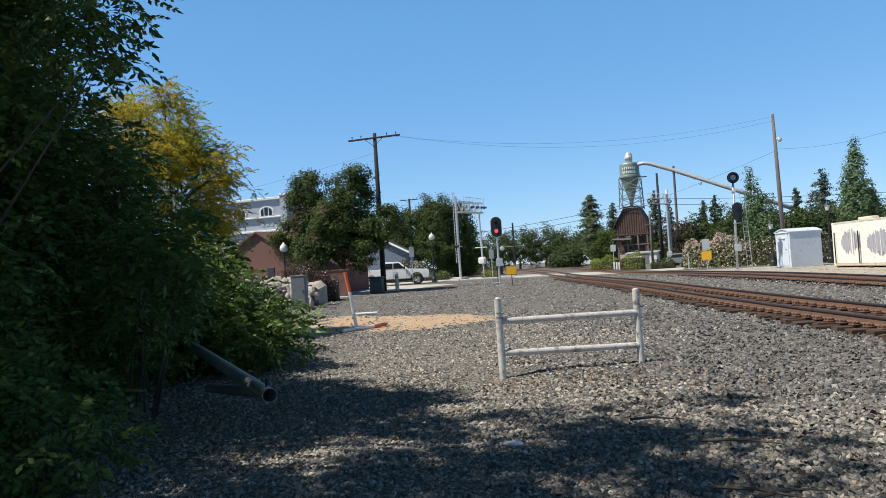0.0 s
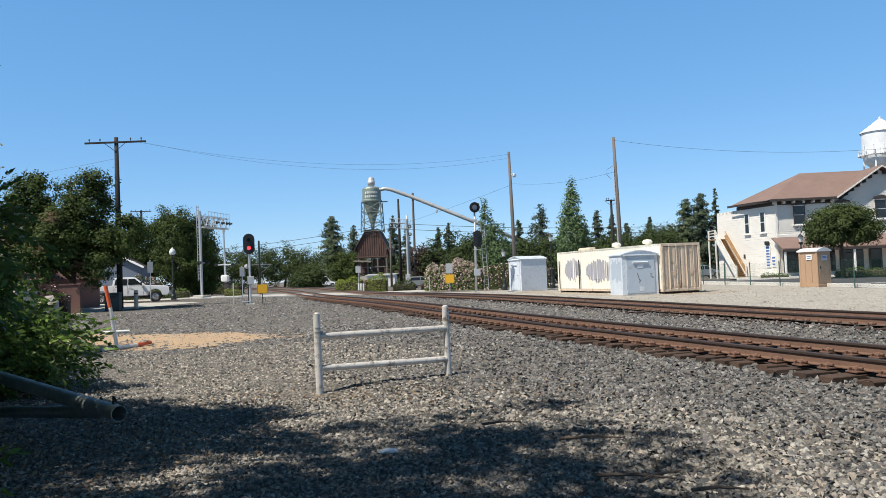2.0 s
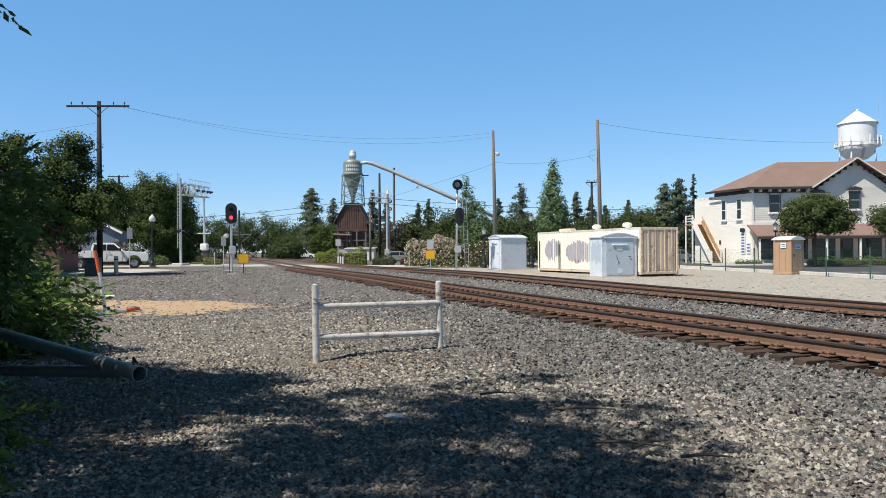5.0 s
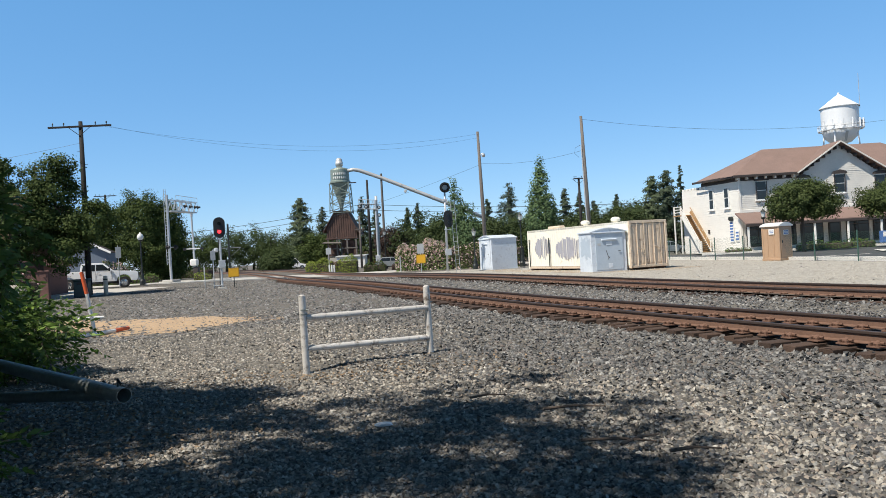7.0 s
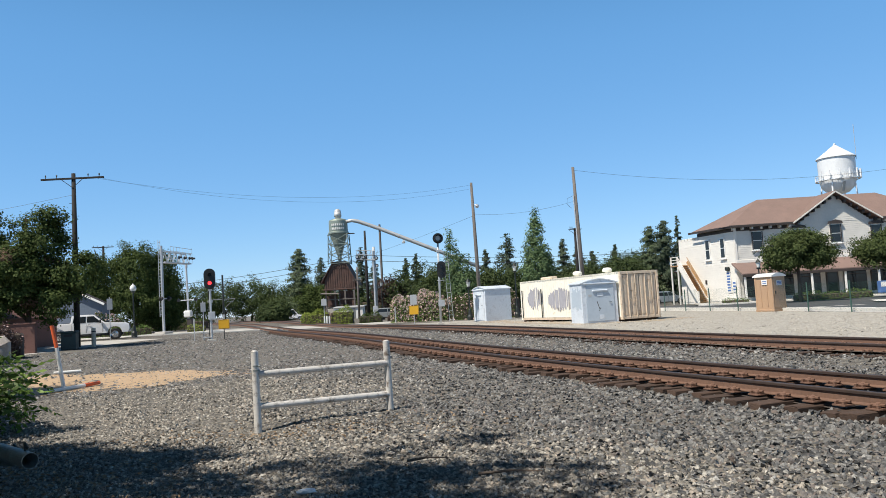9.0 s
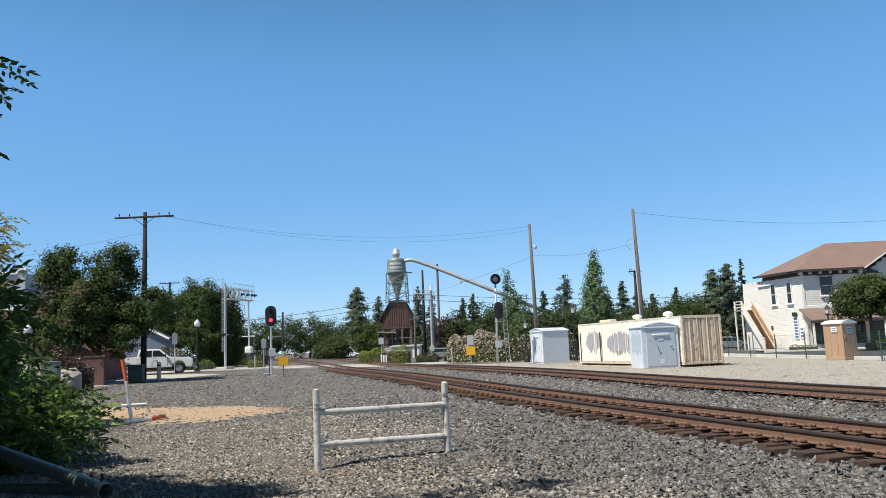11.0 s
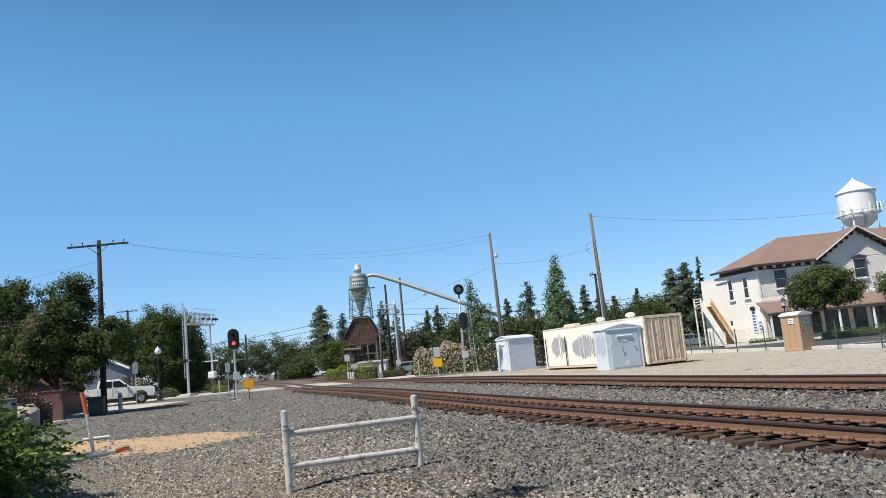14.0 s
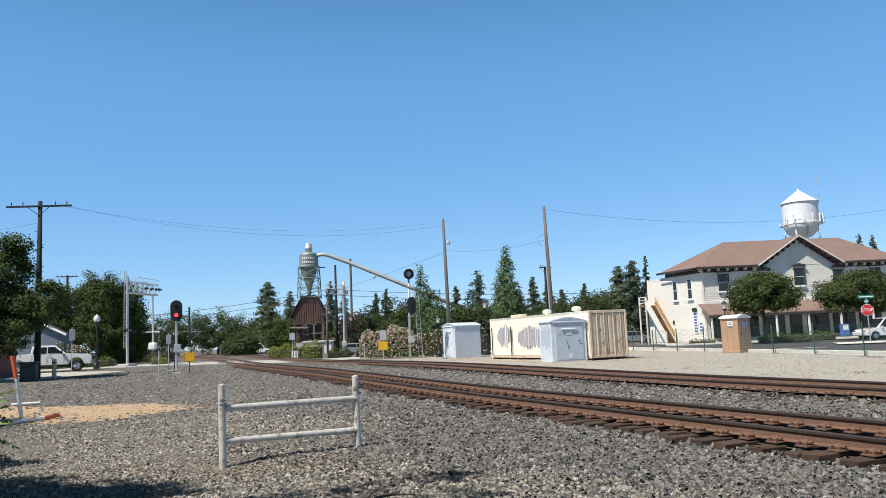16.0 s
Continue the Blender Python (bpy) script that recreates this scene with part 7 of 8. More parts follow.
for k, (bx, by, bl) in enumerate(((-38.5, 84.5, [(0, 0, 5.6, 2.6, 2.6, 3.2), (-1.2, 0, 3.6, 2.8, 2.6, 2.6)]), (-34.6, 83.5, [(0.3, 0, 6.6, 2.4, 2.4, 3.2), (0.6, 0, 3.6, 2.9, 2.6, 2.8)]), (-32.2, 85, [(0, 0, 5.4, 2.0, 2.0, 3.6), (0.4, 0, 2.4, 2.2, 2.0, 2.2)]))):
    tree("broad_tree", bx, by, 10, bl, L_DARK, "leafy green tree behind the hedge", 300, 95, 0.36, 0.22, 0.6, 0.2, 31 + k)
tree("broad_tree", 28.25, 62.0, 6.0, [(0, 0, 4.2, 2.7, 2.5, 1.5), (-1.3, 0, 3.6, 1.6, 1.7, 1.1), (1.4, 0, 3.9, 1.7, 1.7, 1.2), (0.3, 0, 5.0, 1.6, 1.6, 0.8)], L_STREET, "round-crowned street tree before the corner building", 300, 80, 0.26, 0.18, 0.6, 0.13, 41, shell=0.45)
tree("broad_tree", 36.2, 62.0, 6.0, [(0, 0, 4.0, 3.1, 2.7, 1.4), (-1.7, 0, 3.6, 1.7, 1.7, 1.1), (1.8, 0, 3.5, 1.8, 1.8, 1.2), (0.2, 0, 4.8, 1.8, 1.6, 0.8)], L_STREET, "spreading street tree before the corner building", 330, 80, 0.26, 0.18, 0.6, 0.13, 42, shell=0.45)
tree("poplar_tree", 8.75, 75.0, 10.6, [(0, 0, 4.2, 1.5, 1.4, 3.4), (0.1, 0, 7.2, 0.8, 0.8, 2.4), (0.1, 0, 9.3, 0.33, 0.33, 1.2), (0.9, 0, 4.4, 0.8, 0.8, 2.0)], L_POPLAR, "narrow pale-green poplar behind the container", 700, 18, 0.18, 0.2, 0.6, 0.14, 51)
tree("poplar_tree", 0.25, 80.0, 9.9, [(0, 0, 5.0, 0.6, 0.6, 3.6), (0.05, 0, 8.2, 0.28, 0.28, 1.5), (1.1, 0, 4.2, 1.3, 1.1, 2.6), (1.6, 0, 3.0, 1.4, 1.2, 2.0), (0.75, 0, 6.6, 0.3, 0.3, 1.8)], L_POPLAR, "thin pale-green poplar behind the signal", 620, 16, 0.18, 0.2, 0.6, 0.13, 52)
tree("dark_bush", -23.2, 38.6, 2.6, [(0, 0, 1.2, 1.35, 1.1, 1.2), (0.8, 0.1, 0.9, 0.9, 0.9, 0.95), (-0.6, 0, 1.6, 0.8, 0.8, 0.9)], L_PLUM, "dark purple-leaved bush with pale blossom beside the cabinet", 220, 40, 0.2, 0.09, 0.6, 0.03, 54, limbs=5, extra=(L_PINK, 9, "pale blossom"), category="bush")
tree("plum_tree", -9.6, 116, 7.0, [(0, 0, 3.8, 2.6, 2.2, 2.4)], L_PLUM, "purple-leaved tree beside the crossing mast", 350, 14, 0.3, 0.28, 0.6, 0.15, 53)
conifer("pine_tree", -28.65, 142, 13.2, 8.6, L_PINE, "tall full pine tree beyond the crossing", 15, 61, 1000, 0.55, 0.08, length=0.36)
for k, (x, y, h, w) in enumerate(((-24.6, 142, 11.3, 5.2), (-18.1, 150, 13.6, 4.6), (-15.5, 150, 11.0, 4.0), (-8.0, 132, 9.9, 3.6), (-6.2, 132, 10.6, 3.8), (5.5, 122, 9.9, 3.6), (8.7, 118, 11.9, 6.0), (17.6, 120, 10.7, 4.4), (20.2, 122, 10.1, 3.6), (22.9, 125, 8.8, 3.6), (26.7, 125, 9.7, 3.6), (73.0, 125, 16.0, 4.0), (75.3, 125, 15.7, 4.2), (12.5, 124, 8.5, 4.0), (15.0, 122, 8.8, 3.2))):
    conifer("conifer", x, y, h, w * 1.3, L_DKPINE, "dark conifer in the distance", 12, 70 + k, 620, 0.7, 0.06, length=0.33)
conifer("pine_tree", 29.4, 105, 11.2, 7.0, L_DKPINE, "grey-green pine beside the corner building", 14, 91, 900, 0.5, 0.1, length=0.32)
conifer("pine_tree", 27.6, 106, 10.6, 6.0, L_PINE, "grey-green pine beside the corner building", 13, 92, 800, 0.5, 0.1, length=0.32)
conifer("cypress_tree", 29.85, 100, 11.3, 1.7, L_DKPINE, "slim dark cypress beside the corner building", 12, 93, 520, 0.45, 0.03, length=0.28)
for k, (x, y, h, w, lf) in enumerate(((28.5, 120, 8.6, 7.0, L_MID), (65.2, 100, 10.9, 9.0, L_DARK), (-5.0, 115, 8.3, 9.4, L_MID), (-1.0, 108, 7.4, 8.0, L_MID), (18.2, 95, 6.6, 7.4, L_MID), (25.1, 110, 8.0, 7.0, L_DARK), (6.4, 100, 6.6, 7.0, L_MID), (12.5, 98, 6.6, 7.4, L_MID), (-50.9, 150, 8.6, 9.5, L_DARK), (-45.5, 150, 8.9, 9.5, L_MID), (-41.5, 155, 9.5, 10.0, L_DARK), (-36.4, 150, 7.8, 9.6, L_MID), (-31.5, 146, 6.6, 8.0, L_MID), (-27.7, 118, 3.2, 4.6, L_MID), (-24.8, 136, 6.7, 6.0, L_DARK), (-57.0, 150, 8.0, 9.0, L_DARK), (22.0, 98, 6.4, 7.0, L_MID), (31.0, 124, 7.5, 7.0, L_DARK), (70.5, 104, 11.0, 9.0, L_DARK), (-33.0, 158, 8.5, 8.5, L_DARK), (-3.0, 122, 6.4, 7.0, L_MID), (2.5, 106, 6.6, 8.0, L_MID), (-22.0, 150, 7.0, 8.0, L_DARK))):
    r = w / 2
    tree("broad_tree", x, y, h, [(0, 0, h * 0.52, r, r * 0.8, h * 0.44), (-r * 0.5, 0, h * 0.4, r * 0.6, r * 0.6, h * 0.34), (r * 0.5, 0, h * 0.45, r * 0.6, r * 0.6, h * 0.38)], lf, "leafy tree in the distant tree line", 150, 62, 0.5, 0.3, 0.62, 0.2, 200 + k, limbs=4)

# hedges and flowering shrubs
hedge("oleander_hedge", [(-5.6, 76), (-2.2, 75), (0.2, 74)], 2.6, 2.7, L_HEDGE, "large oleander hedge covered in pale pink blossom", 1, 150, 0.17, flowers=(L_PINK, 0.5, "pale pink blossom"))
hedge("oleander_hedge", [(0.4, 73.5), (3.4, 71.5), (6.3, 70)], 2.2, 2.5, L_DARK, "dark oleander hedge with scattered pink blossom", 2, 150, 0.15, flowers=(L_PINK, 0.12, "pink blossom"))
hedge("clipped_hedge", [(-16.6, 85), (-13.6, 85)], 1.9, 1.65, L_YHEDGE, "rounded bright green hedge at the crossing", 3, 190, 0.13)
hedge("clipped_hedge", [(-13.3, 85.5), (-10.9, 85.5)], 1.9, 1.9, L_YHEDGE, "rounded bright green hedge at the crossing", 4, 190, 0.13)
hedge("clipped_hedge", [(-10.1, 84.5), (-7.6, 84.5)], 1.3, 1.05, L_DARK, "low dark hedge at the crossing", 5, 160, 0.13)
hedge("clipped_hedge", [(-7.0, 84.5), (-4.4, 84.5)], 1.2, 0.8, L_PLUM, "low reddish hedge at the crossing", 6, 160, 0.13)
hedge("clipped_hedge", [(-33.5, 66.5), (-30, 67.6), (-27.0, 69.2)], 1.3, 0.95, L_HEDGE, "clipped green hedge beside the road", 7, 170, 0.11)
hedge("shrub", [(-24.9, 72.5), (-23.3, 73)], 1.2, 0.75, L_YHEDGE, "low yellow-green shrub by the crossing gate", 8, 170, 0.11, "shrub")
hedge("flowering_shrub", [(-23.2, 39.6), (-21.9, 40.2)], 1.7, 1.9, L_PLUM, "dark shrub with pale flowers beside the cabinet", 9, 260, 0.1, "shrub", (L_PINK, 0.1, "pale flowers"))
hedge("flowering_shrub", [(-34, 69.5), (-30.5, 71)], 1.8, 2.1, L_DARK, "dark shrub with pink flowers before the small house", 10, 150, 0.13, "shrub", (L_PINK, 0.15, "pink flowers"))
hedge("clipped_hedge", [(29.5, 66.2), (36.0, 66.0)], 0.9, 0.75, L_HEDGE, "low clipped hedge before the shops", 11, 170, 0.1)
hedge("shrub", [(39.2, 66.6), (44.0, 66.4)], 0.9, 0.7, L_MID, "low shrubs before the shops", 12, 170, 0.1, "shrub")
hedge("shrub", [(24.9, 70.5), (27.2, 70.2)], 0.7, 0.5, L_HEDGE, "small shrubs by the pavement", 13, 170, 0.1, "shrub")
hedge("shrub", [(-30, 150), (-12, 146)], 4.0, 3.6, L_MID, "rough green scrub beyond the crossing", 14, 14, 0.5, "shrub", lumpy=0.3)
hedge("shrub", [(-17.0, 96), (-13.5, 95)], 2.2, 1.2, L_DRY, "dry brown brush beyond the crossing", 15, 60, 0.2, "shrub")
hedge("shrub", [(4.4, 66), (4.9, 63.5)], 0.8, 1.0, L_MID, "small shrub between hut and container", 16, 150, 0.12, "shrub")
hedge("pink_shrub", [(-19.7, 31.5), (-21.5, 31.0)], 0.9, 0.5, L_DRY, "low dry pinkish shrub before the rubble wall", 17, 150, 0.1, "shrub", (L_PINK, 0.2, "pale flowers"))
hedge("scrub_strip", [(-50, 100), (-38, 96), (-30, 93)], 2.0, 1.3, L_DARK, "dark shrubs along the far kerb", 18, 50, 0.2, "shrub")


# ---- the pinnate-leaved tree and bushes close to the path ----
def sprays(name, blobs, count, material, parent, seed, size=0.34, leaflets=5, keep=None, shell=0.35, label="", clumps=0, spread=0.3):
    """Feathered leaves: a thin stalk with pairs of narrow leaflets and one at the tip."""
    rng = np.random.default_rng(seed)
    if clumps:
        # twig ends carry the leaves in bunches, with gaps between them
        tips, away = clump_cloud(blobs, clumps, rng, shell)
        pick = rng.integers(0, clumps, count)
        puff = rng.normal(size=(count, 3)) * np.array((spread, spread, spread * 0.6))
        c, out = tips[pick] + puff, unit(away[pick] + unit(puff))
    else:
        c, out = clump_cloud(blobs, count, rng, shell)
    if keep is not None:
        ok = keep(c)
        c, out = c[ok], out[ok]
    n = len(c)
    d = unit(out * np.array((1, 1, 0.3)) + rng.normal(size=(n, 3)) * 0.55 + np.array((0, 0, -0.15)))
    side = unit(np.cross(d, np.array((0, 0, 1.0)) + rng.normal(size=(n, 3)) * 0.25))
    up = np.cross(side, d)
    ln = size * rng.uniform(0.7, 1.25, n)
    cen, dirs, lens = [], [], []
    for k in range(leaflets):
        f = (k + 0.8) / (leaflets + 0.3)
        sag = -0.28 * f * f
        at = c + d * (ln * f)[:, None] + up * (ln * sag)[:, None]
        for s in (-1, 1):
            ld = unit(d * 0.55 + side * s + up * -0.25 + rng.normal(size=(n, 3)) * 0.12)
            ll = ln * 0.36 * (1 - 0.35 * abs(f - 0.45))
            cen.append(at + ld * (ll * 0.5)[:, None])
            dirs.append(ld)
            lens.append(ll)
    tipd = unit(d + up * -0.5)
    cen.append(c + d * (ln * 1.1)[:, None] + up * (ln * -0.3)[:, None])
    dirs.append(tipd)
    lens.append(ln * 0.34)
    cen, dirs, lens = np.concatenate(cen), np.concatenate(dirs), np.concatenate(lens)
    v, f = leaf_quads(cen, dirs, lens, lens * 0.4, rng)
    raw_mesh(name, v, f, material, parent, label)
    a, b = c, c + d * ln[:, None] + up * (ln * -0.28)[:, None]
    w = side * 0.003
    sv = np.stack([a - w, a + w, b + w, b - w], 1).reshape(-1, 3)
    i = np.arange(n) * 4
    return sv, np.stack([i, i + 1, i + 2, i + 3], 1), c


def bush(name, blobs, count, leaf, root, label, seed, size=0.34, extra=None, keep=None, stems=10, category="tree", stem_r=0.06, shell=0.35, clumps=0, spread=0.3):
    t = thing(name, pose(root[0], root[1], root[2]), label, category)
    rel = [(b[0] - root[0], b[1] - root[1], b[2] - root[2], *b[3:]) for b in blobs]
    k2 = (lambda c: keep(c + np.array(root))) if keep else None
    sv, sf, c = sprays("foliage", rel, count, leaf, t, seed, size, keep=k2, shell=shell, clumps=clumps, spread=spread)
    raw_mesh("stalk_web", sv, sf, M_BARK, t)["kind"] = "stuff"
    # brighter outer leaves; on the dark trees their colour stands for sunlit highlights
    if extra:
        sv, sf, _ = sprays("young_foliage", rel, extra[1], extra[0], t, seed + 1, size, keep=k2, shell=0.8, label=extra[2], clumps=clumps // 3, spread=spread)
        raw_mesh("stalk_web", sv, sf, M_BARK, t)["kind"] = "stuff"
    rng = np.random.default_rng(seed + 5)
    for k in range(stems):
        p = c[rng.integers(len(c))]
        s = rng.normal(0, 0.15, 2)
        mid = p * 0.5 + np.array((s[0], s[1], 0.25))
        part("stem", tube_points(B(), [(s[0], s[1], -0.1), tuple(mid), tuple(p)], [stem_r, stem_r * 0.6, stem_r * 0.15], 7), M_BARK, t, smooth=True)
    return t


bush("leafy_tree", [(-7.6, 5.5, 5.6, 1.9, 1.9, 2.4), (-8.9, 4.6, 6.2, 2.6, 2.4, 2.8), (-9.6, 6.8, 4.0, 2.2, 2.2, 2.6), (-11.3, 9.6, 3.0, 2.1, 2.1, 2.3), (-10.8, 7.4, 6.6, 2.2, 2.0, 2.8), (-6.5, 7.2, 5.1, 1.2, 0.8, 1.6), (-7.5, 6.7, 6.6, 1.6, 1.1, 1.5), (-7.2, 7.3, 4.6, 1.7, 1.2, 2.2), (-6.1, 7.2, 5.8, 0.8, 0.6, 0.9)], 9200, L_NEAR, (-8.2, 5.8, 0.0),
     "large shaded tree with feathered leaves beside the path", 301, 0.42, extra=(L_LIGHT, 900, "bright green leaves with the sunlight put into their colour"), stems=9, stem_r=0.1, clumps=360, spread=0.22)
bush("overhanging_branches", [(-4.6, 3.0, 7.6, 2.6, 1.5, 0.6), (-4.4, 2.8, 8.2, 2.6, 1.6, 0.6), (-5.2, 1.2, 7.8, 3.0, 2.2, 0.9), (-2.7, 2.5, 7.8, 1.0, 1.7, 0.5), (-2.8, 0.6, 7.8, 1.3, 1.7, 0.5), (-7.1, -0.8, 7.6, 2.8, 2.4, 1.4), (-5.0, 4.9, 7.7, 2.0, 1.5, 0.5), (-4.0, 5.0, 8.0, 1.8, 1.5, 0.4), (-3.3, 6.9, 8.0, 0.9, 0.7, 0.25), (-6.7, 2.5, 7.8, 1.3, 1.2, 0.5), (-2.4, 3.0, 7.8, 0.9, 1.3, 0.4), (-3.6, 2.0, 7.8, 1.6, 1.0, 0.4)], 6200, L_NEAR, (-9.6, 5.2, 0.0),
     "tall tree with feathered leaves that overhangs the path", 311, 0.34, stems=14, stem_r=0.1, shell=0.0, clumps=246, spread=0.13)
bush("hanging_branch", [(-4.05, 6.6, 4.0, 0.32, 0.32, 0.16), (-3.9, 6.6, 4.55, 0.45, 0.4, 0.35), (-4.8, 6.7, 4.7, 0.7, 0.5, 0.6), (-5.6, 6.9, 5.1, 0.6, 0.5, 0.5)], 250, L_NEAR, (-8.0, 6.2, 0.0),
     "leafy branch tip hanging out of the large tree", 313, 0.32, stems=4, stem_r=0.03)
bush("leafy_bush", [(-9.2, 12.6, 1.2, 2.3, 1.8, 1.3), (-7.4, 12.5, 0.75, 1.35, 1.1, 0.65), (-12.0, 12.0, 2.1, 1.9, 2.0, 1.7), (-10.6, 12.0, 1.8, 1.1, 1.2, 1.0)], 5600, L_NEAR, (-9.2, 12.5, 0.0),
     "dense feather-leaved bush around the barrier arm", 321, 0.4, extra=(L_LIGHT, 950, "bright green leaves with the sunlight put into their colour"), stems=8, category="bush", stem_r=0.03)
bush("leafy_bush", [(-7.1, 8.9, 3.2, 1.2, 1.2, 1.3), (-7.6, 8.4, 1.9, 1.7, 1.6, 1.9), (-8.3, 7.2, 2.8, 1.8, 1.8, 2.2), (-7.9, 9.8, 1.2, 1.4, 1.4, 1.2)], 6600, L_NEAR, (-7.9, 8.4, 0.0),
     "shaded feather-leaved bush beside the path", 331, 0.32, stems=7, category="bush", stem_r=0.035)
bush("low_bush", [(-3.4, 5.5, 0.45, 0.45, 0.5, 0.45), (-4.2, 5.5, 0.6, 0.7, 0.8, 0.65), (-4.7, 5.0, 0.8, 1.0, 0.9, 0.8), (-5.5, 5.4, 1.4, 1.2, 1.2, 1.3)], 1700, L_NEAR, (-4.4, 4.9, 0.0),
     "low shaded bush close to the path", 341, 0.3, stems=9, category="bush", stem_r=0.02)
bush("leafy_bush", [(-4.7, 8.2, 2.2, 0.5, 0.45, 0.5), (-5.2, 8.3, 1.7, 0.5, 0.5, 0.7)], 260, L_NEAR, (-5.6, 8.5, 0.0),
     "upright shaded bush with long feathered leaves", 345, 0.36, stems=6, category="bush", stem_r=0.02)
# unseen crowns behind the viewpoint, added to cut sky light on the foreground
bush("leafy_tree", [(-6.5, -4.5, 7.0, 3.2, 3.0, 2.4), (-2.4, -5.6, 7.6, 3.0, 2.8, 2.2), (-10.5, -1.5, 6.5, 3.0, 3.0, 3.0), (1.5, -5.2, 8.2, 3.2, 2.6, 2.2), (5.5, -6.5, 7.4, 3.2, 2.8, 2.4)], 6500, L_NEAR, (-6.6, -4.8, 0.0),
     "unseen tree added behind the path to block sky light", 361, 0.78, stems=9, stem_r=0.12)
bush("leafy_tree", [(-12.7, 12.4, 4.6, 1.6, 1.6, 3.4), (-11.5, 13.0, 3.2, 1.1, 1.2, 2.1), (-13.4, 11.6, 7.0, 1.9, 1.7, 2.0), (-15.0, 12.0, 5.0, 1.6, 1.6, 3.6)], 6200, L_NEAR, (-13.0, 12.4, 0.0),
     "dense dark tree with feathered leaves behind the bushes", 371, 0.4, stems=8, stem_r=0.09)
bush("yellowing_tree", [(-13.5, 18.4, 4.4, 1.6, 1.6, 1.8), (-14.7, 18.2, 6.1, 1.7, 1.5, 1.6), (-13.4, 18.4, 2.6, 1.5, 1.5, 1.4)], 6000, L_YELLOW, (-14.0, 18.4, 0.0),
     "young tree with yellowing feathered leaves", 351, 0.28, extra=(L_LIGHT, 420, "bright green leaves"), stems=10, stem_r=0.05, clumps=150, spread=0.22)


# ---- loose ground: sand, stones, litter ----
def sand_patch():
    rng = random.Random(8)
    pts = []
    for k in range(96):
        a = 2 * math.pi * k / 96
        r = 1 + 0.13 * math.sin(3 * a + 1) + 0.08 * math.sin(7 * a) + 0.04 * math.sin(17 * a) + rng.uniform(-0.05, 0.05)
        pts.append((-10.9 + 4.9 * r * math.cos(a), 22.9 + 3.7 * r * math.sin(a)))
    draped("sand_patch", pts, M_SAND, 0.009, "patch of bare orange sand in the gravel", "ground", 0.7)


sand_patch()


def stone_field(name, spots, sizes, material, label, seed, squash=0.62):
    """Loose crushed stones, each a ridged splinter with its corners knocked about, joined."""
    rng = np.random.default_rng(seed)
    wedge = np.array([(-1, -1, -0.7), (1, -1, -0.7), (1, 1, -0.7), (-1, 1, -0.7), (-0.62, 0.1, 0.95), (0.62, -0.1, 0.95)])
    tri = np.array([(0, 1, 5), (0, 5, 4), (2, 3, 4), (2, 4, 5), (1, 2, 5), (3, 0, 4)])
    n = len(spots)
    v = wedge[None] * rng.uniform(0.6, 1.0, (n, 6, 3)) + rng.normal(0, 0.13, (n, 6, 3)) + np.array((0, 1, 0)) * rng.uniform(-0.6, 0.6, (n, 6, 1)) * (wedge[None, :, 2:] > 0)
    v = v * np.stack([rng.uniform(0.8, 1.45, n), rng.uniform(0.6, 1.0, n), rng.uniform(0.42, 0.9, n)], 1)[:, None]
    q = rng.normal(size=(n, 4))
    q[:, 1:3] *= 0.3
    q /= np.linalg.norm(q, axis=1, keepdims=True)
    w, x, y, z = q.T
    r = np.stack([1 - 2 * (y * y + z * z), 2 * (x * y - z * w), 2 * (x * z + y * w), 2 * (x * y + z * w), 1 - 2 * (x * x + z * z), 2 * (y * z - x * w), 2 * (x * z - y * w), 2 * (y * z + x * w), 1 - 2 * (x * x + y * y)], 1).reshape(n, 3, 3)
    v = np.einsum("nij,nkj->nki", r, v) * sizes[:, None, None] * 0.62 + spots[:, None]
    f = (np.arange(n)[:, None, None] * 6 + tri[None]).reshape(-1, 3)
    ob = raw_mesh(name, v.reshape(-1, 3), f, material)
    return tagged(ob, label, "gravel", kind="stuff")


def scatter(count, dmin, dmax, fall, rng, a0=-58, a1=42):
    """Places on the ground in a sector before the path, thinning with distance."""
    a = np.radians(rng.uniform(a0, a1, count))
    d = dmin * (dmax / dmin) ** (rng.random(count) ** fall)
    x, y = 0.7 + d * np.sin(a), 0.4 + d * np.cos(a)
    return x, y


def small_lumps(name, spots, sizes, material, label, seed):
    """Cheaper eight-sided stones for ground further off, joined."""
    rng = np.random.default_rng(seed)
    octa = np.array([(1, 0, 0), (-1, 0, 0), (0, 1, 0), (0, -1, 0), (0, 0, 1), (0, 0, -1)], dtype=float)
    tri = np.array([(0, 2, 4), (2, 1, 4), (1, 3, 4), (3, 0, 4)])
    n = len(spots)
    v = octa[None] * rng.uniform(0.6, 1.3, (n, 6, 1)) * np.array((1.1, 1.1, 0.7)) + rng.normal(0, 0.16, (n, 6, 3))
    a = rng.uniform(0, 6.3, n)
    c, s = np.cos(a)[:, None], np.sin(a)[:, None]
    v = np.stack([v[..., 0] * c - v[..., 1] * s, v[..., 0] * s + v[..., 1] * c, v[..., 2]], -1)
    v = v * sizes[:, None, None] * 0.55 + spots[:, None]
    f = (np.arange(n)[:, None, None] * 6 + tri[None]).reshape(-1, 3)
    return tagged(raw_mesh(name, v.reshape(-1, 3), f, material), label, "gravel", kind="stuff")


def clear_of_rails(w, gap):
    ok = np.ones(len(w), bool)
    for c in (10.42, 16.7):
        for s in (-0.7525, 0.7525):
            ok &= abs(w - c - s) > gap
    return ok


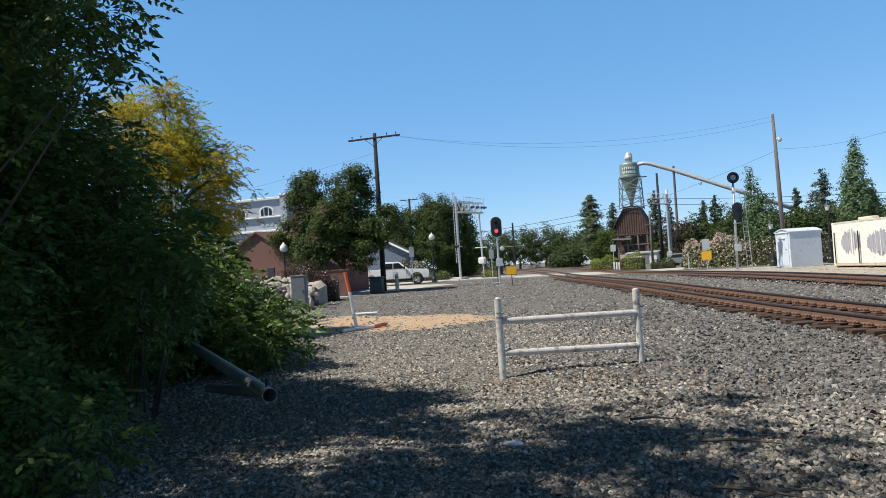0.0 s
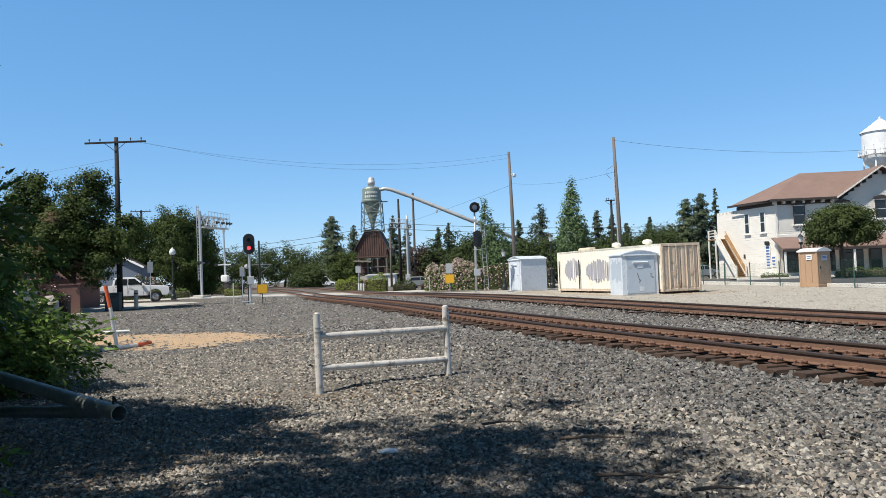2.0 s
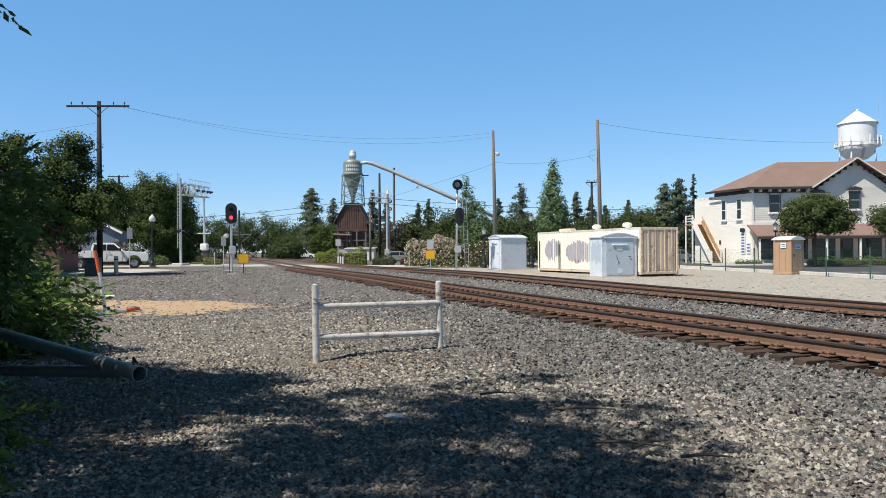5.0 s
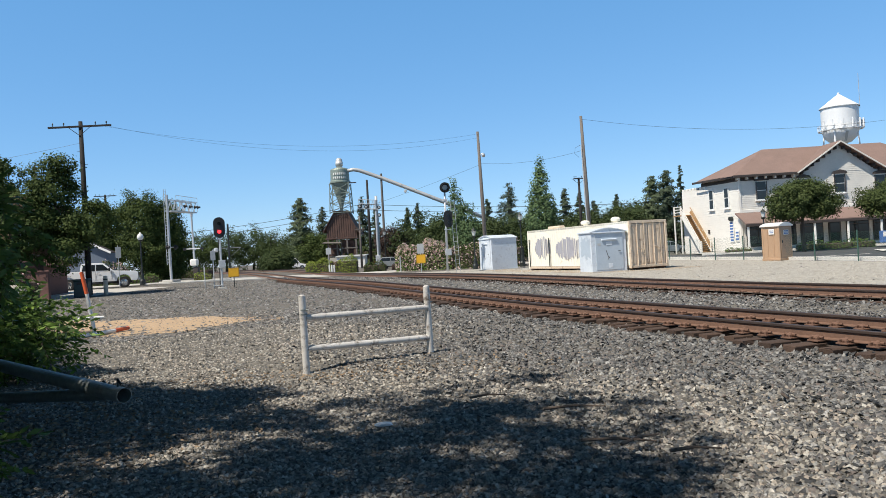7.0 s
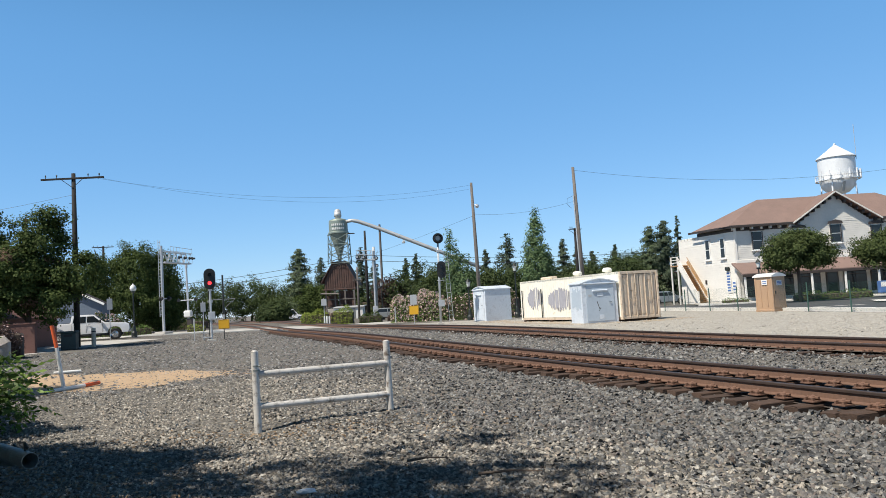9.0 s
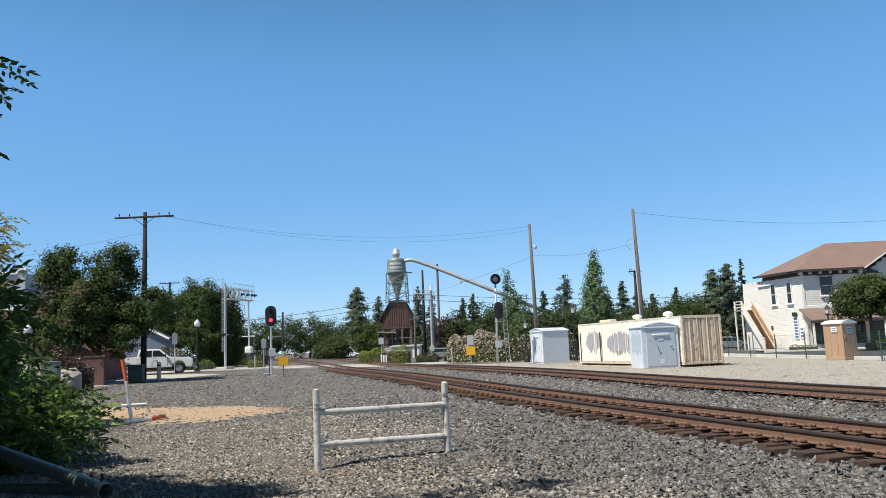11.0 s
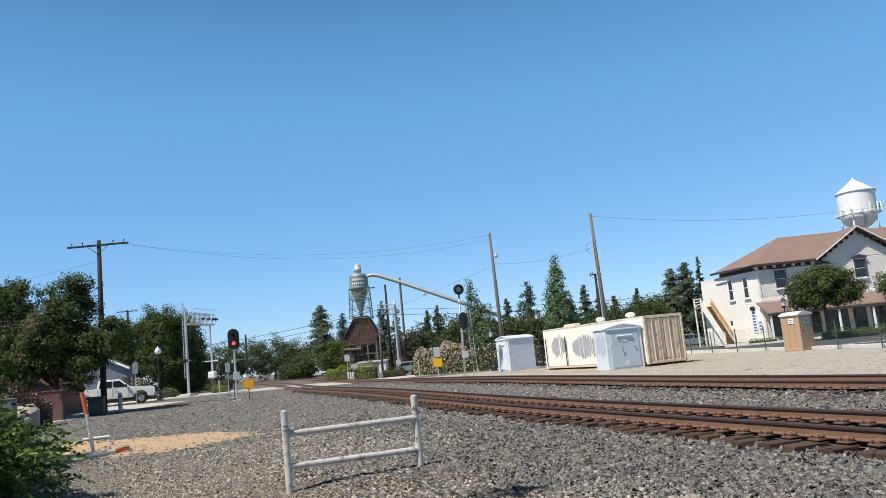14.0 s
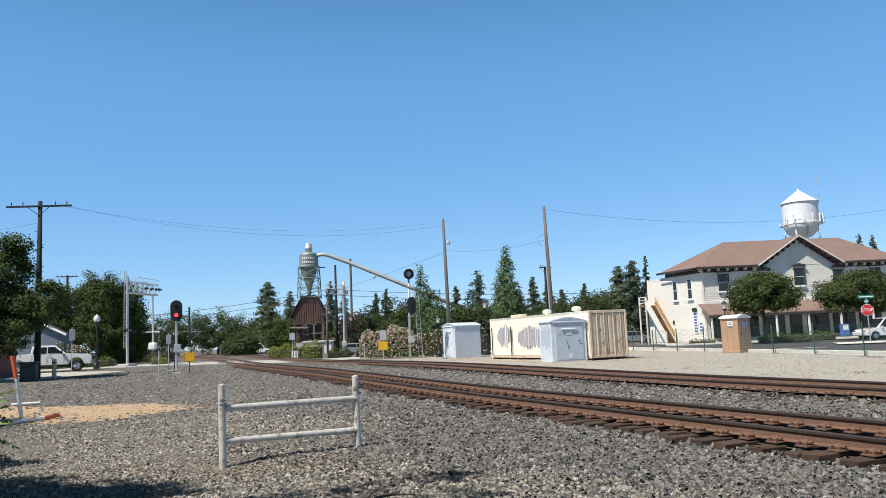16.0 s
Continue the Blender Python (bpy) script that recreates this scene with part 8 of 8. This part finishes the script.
def ballast():
    rng = np.random.default_rng(77)
    x, y = scatter(168000, 2.0, 27, 0.82, rng)
    w = ACROSS.x * x + ACROSS.y * y
    ok = clear_of_rails(w, 0.16)
    sand = ((x + 10.9) / 4.9) ** 2 + ((y - 22.9) / 3.7) ** 2
    ok &= (sand > rng.uniform(0.1, 1.35, len(x))) | (rng.random(len(x)) < 0.22)
    ok &= w < 19.8
    for c in (10.42, 16.7):
        ok &= (abs(w - c) > 1.32) | (rng.random(len(x)) < 0.15)
    x, y, w = x[ok], y[ok], w[ok]
    d = np.hypot(x, y)
    size = rng.uniform(0.48, 0.9, len(x)) ** 1.5 * 0.061 * (1 + 0.012 * d) * (0.78 + 0.34 * ss(1, 7, w))
    z = height(x, y) + lumps(x, y) * ss(60, 20, d) + size * 0.1
    fine = ss(7.0, 2.5, w + 1.2 * np.sin(y * 0.6)) > rng.random(len(x))
    p = np.stack([x, y, z], 1)
    stone_field("ballast_stones", p[~fine], size[~fine], M_STONE, "loose angular grey ballast stones", 5)
    stone_field("fine_gravel", p[fine], size[fine], M_FINE, "finer brownish loose gravel beside the path", 4)
    # further ground, up to the crossing
    x, y = scatter(54000, 20, 75, 0.85, rng, -40, 38)
    w, u = ACROSS.x * x + ACROSS.y * y, ALONG.x * x + ALONG.y * y
    sand = ((x + 10.9) / 4.9) ** 2 + ((y - 22.9) / 3.7) ** 2
    ok = clear_of_rails(w, 0.3) & (w < 19.4) & (u < 66.5) & ((sand > rng.uniform(0.3, 1.3, len(x))) | (rng.random(len(x)) < 0.12)) & ~((x < -20.5) & (y > 43)) & ~((x > -33) & (x < -26) & (y > 55))
    x, y = x[ok], y[ok]
    size = rng.uniform(0.05, 0.11, len(x)) * (0.7 + 0.011 * np.hypot(x, y))
    small_lumps("far_stones", np.stack([x, y, height(x, y) + size * 0.1], 1), size, M_STONE, "grey ballast stones further along the tracks", 15)
    # the pale lot beyond the tracks
    x, y = scatter(24000, 19, 62, 0.9, rng, -2, 40)
    w = ACROSS.x * x + ACROSS.y * y
    ok = (w > 19.4) & (x < 17.0 + 0.148 * (60.8 - y) - 0.5) & (y < 62)
    x, y = x[ok], y[ok]
    size = rng.uniform(0.04, 0.085, len(x)) * (0.6 + 0.012 * np.hypot(x, y))
    small_lumps("lot_stones", np.stack([x, y, height(x, y) + 0.012 + size * 0.1], 1), size, M_LOTSTONE, "pale dusty stones of the gravel lot", 16)
    # ties are bedded in stones between the rails and at the shoulders
    n = 17000
    u = 4 + 56 * rng.random(n) ** 1.5
    w = np.where(rng.random(n) < 0.6, 10.42, 16.7) + rng.uniform(-1.9, 1.9, n)
    k = clear_of_rails(w, 0.17)
    u, w = u[k], w[k]
    x, y = ACROSS.x * w + ALONG.x * u, ACROSS.y * w + ALONG.y * u
    size = rng.uniform(0.05, 0.10, len(x))
    stone_field("bed_stones", np.stack([x, y, height(x, y) + 0.03 * ss(1.3, 0.8, np.minimum(abs(w - 10.42), abs(w - 16.7)))], 1), size, M_STONE, "ballast stones between the ties", 6)


ballast()


def litter():
    rng = np.random.default_rng(9)
    n = 2600
    x = np.concatenate([rng.normal(-4.6, 1.5, n), rng.normal(-1.0, 1.4, 420)])
    y = np.concatenate([rng.normal(7.6, 1.6, n), rng.normal(11.6, 0.6, 420)])
    c = np.stack([x, y, height(x, y) + lumps(x, y) + rng.uniform(0.03, 0.07, len(x))], 1)
    d = unit(rng.normal(size=(len(x), 3)) * np.array((1, 1, 0.25)))
    v, f = leaf_quads(c, d, 0.06, 0.028, rng)
    ob = raw_mesh("leaf_litter", v, f, M_LITTER)
    tagged(ob, "dry brown leaf litter on the gravel", "leaf litter", kind="stuff")
    t = thing("plastic_scrap", pose(-0.33, 7.62, 0.05, 0, 0, 20), "crumpled pale plastic scrap on the gravel", "litter scrap")
    bm = B()
    bmesh.ops.create_icosphere(bm, subdivisions=2, radius=0.055)
    r = random.Random(2)
    for v in bm.verts:
        v.co = Vector((v.co.x * 1.9, v.co.y * 0.9, v.co.z * 0.45)) * r.uniform(0.7, 1.15)
    part("film", bm, M_HUTW, t)
    for k, (x, y, a, ln) in enumerate(((0.75, 8.72, 14, 0.42), (1.6, 7.87, 0, 0.62), (1.75, 6.46, -12, 0.62), (1.93, 6.47, 38, 0.46), (2.27, 6.07, 2, 0.4), (3.73, 7.9, 80, 0.3))):
        st = thing("fallen_twig", pose(x, y, foot(x, y) + 0.07, 0, 0, a), "dry fallen twig on the gravel", "twig", "fallen twigs")
        part("wood", tube_points(B(), [(-ln / 2, 0, 0), (0, 0.02, 0.012), (ln / 2, -0.02, 0.0)], [0.015, 0.013, 0.006], 6), M_BARK, st)


litter()
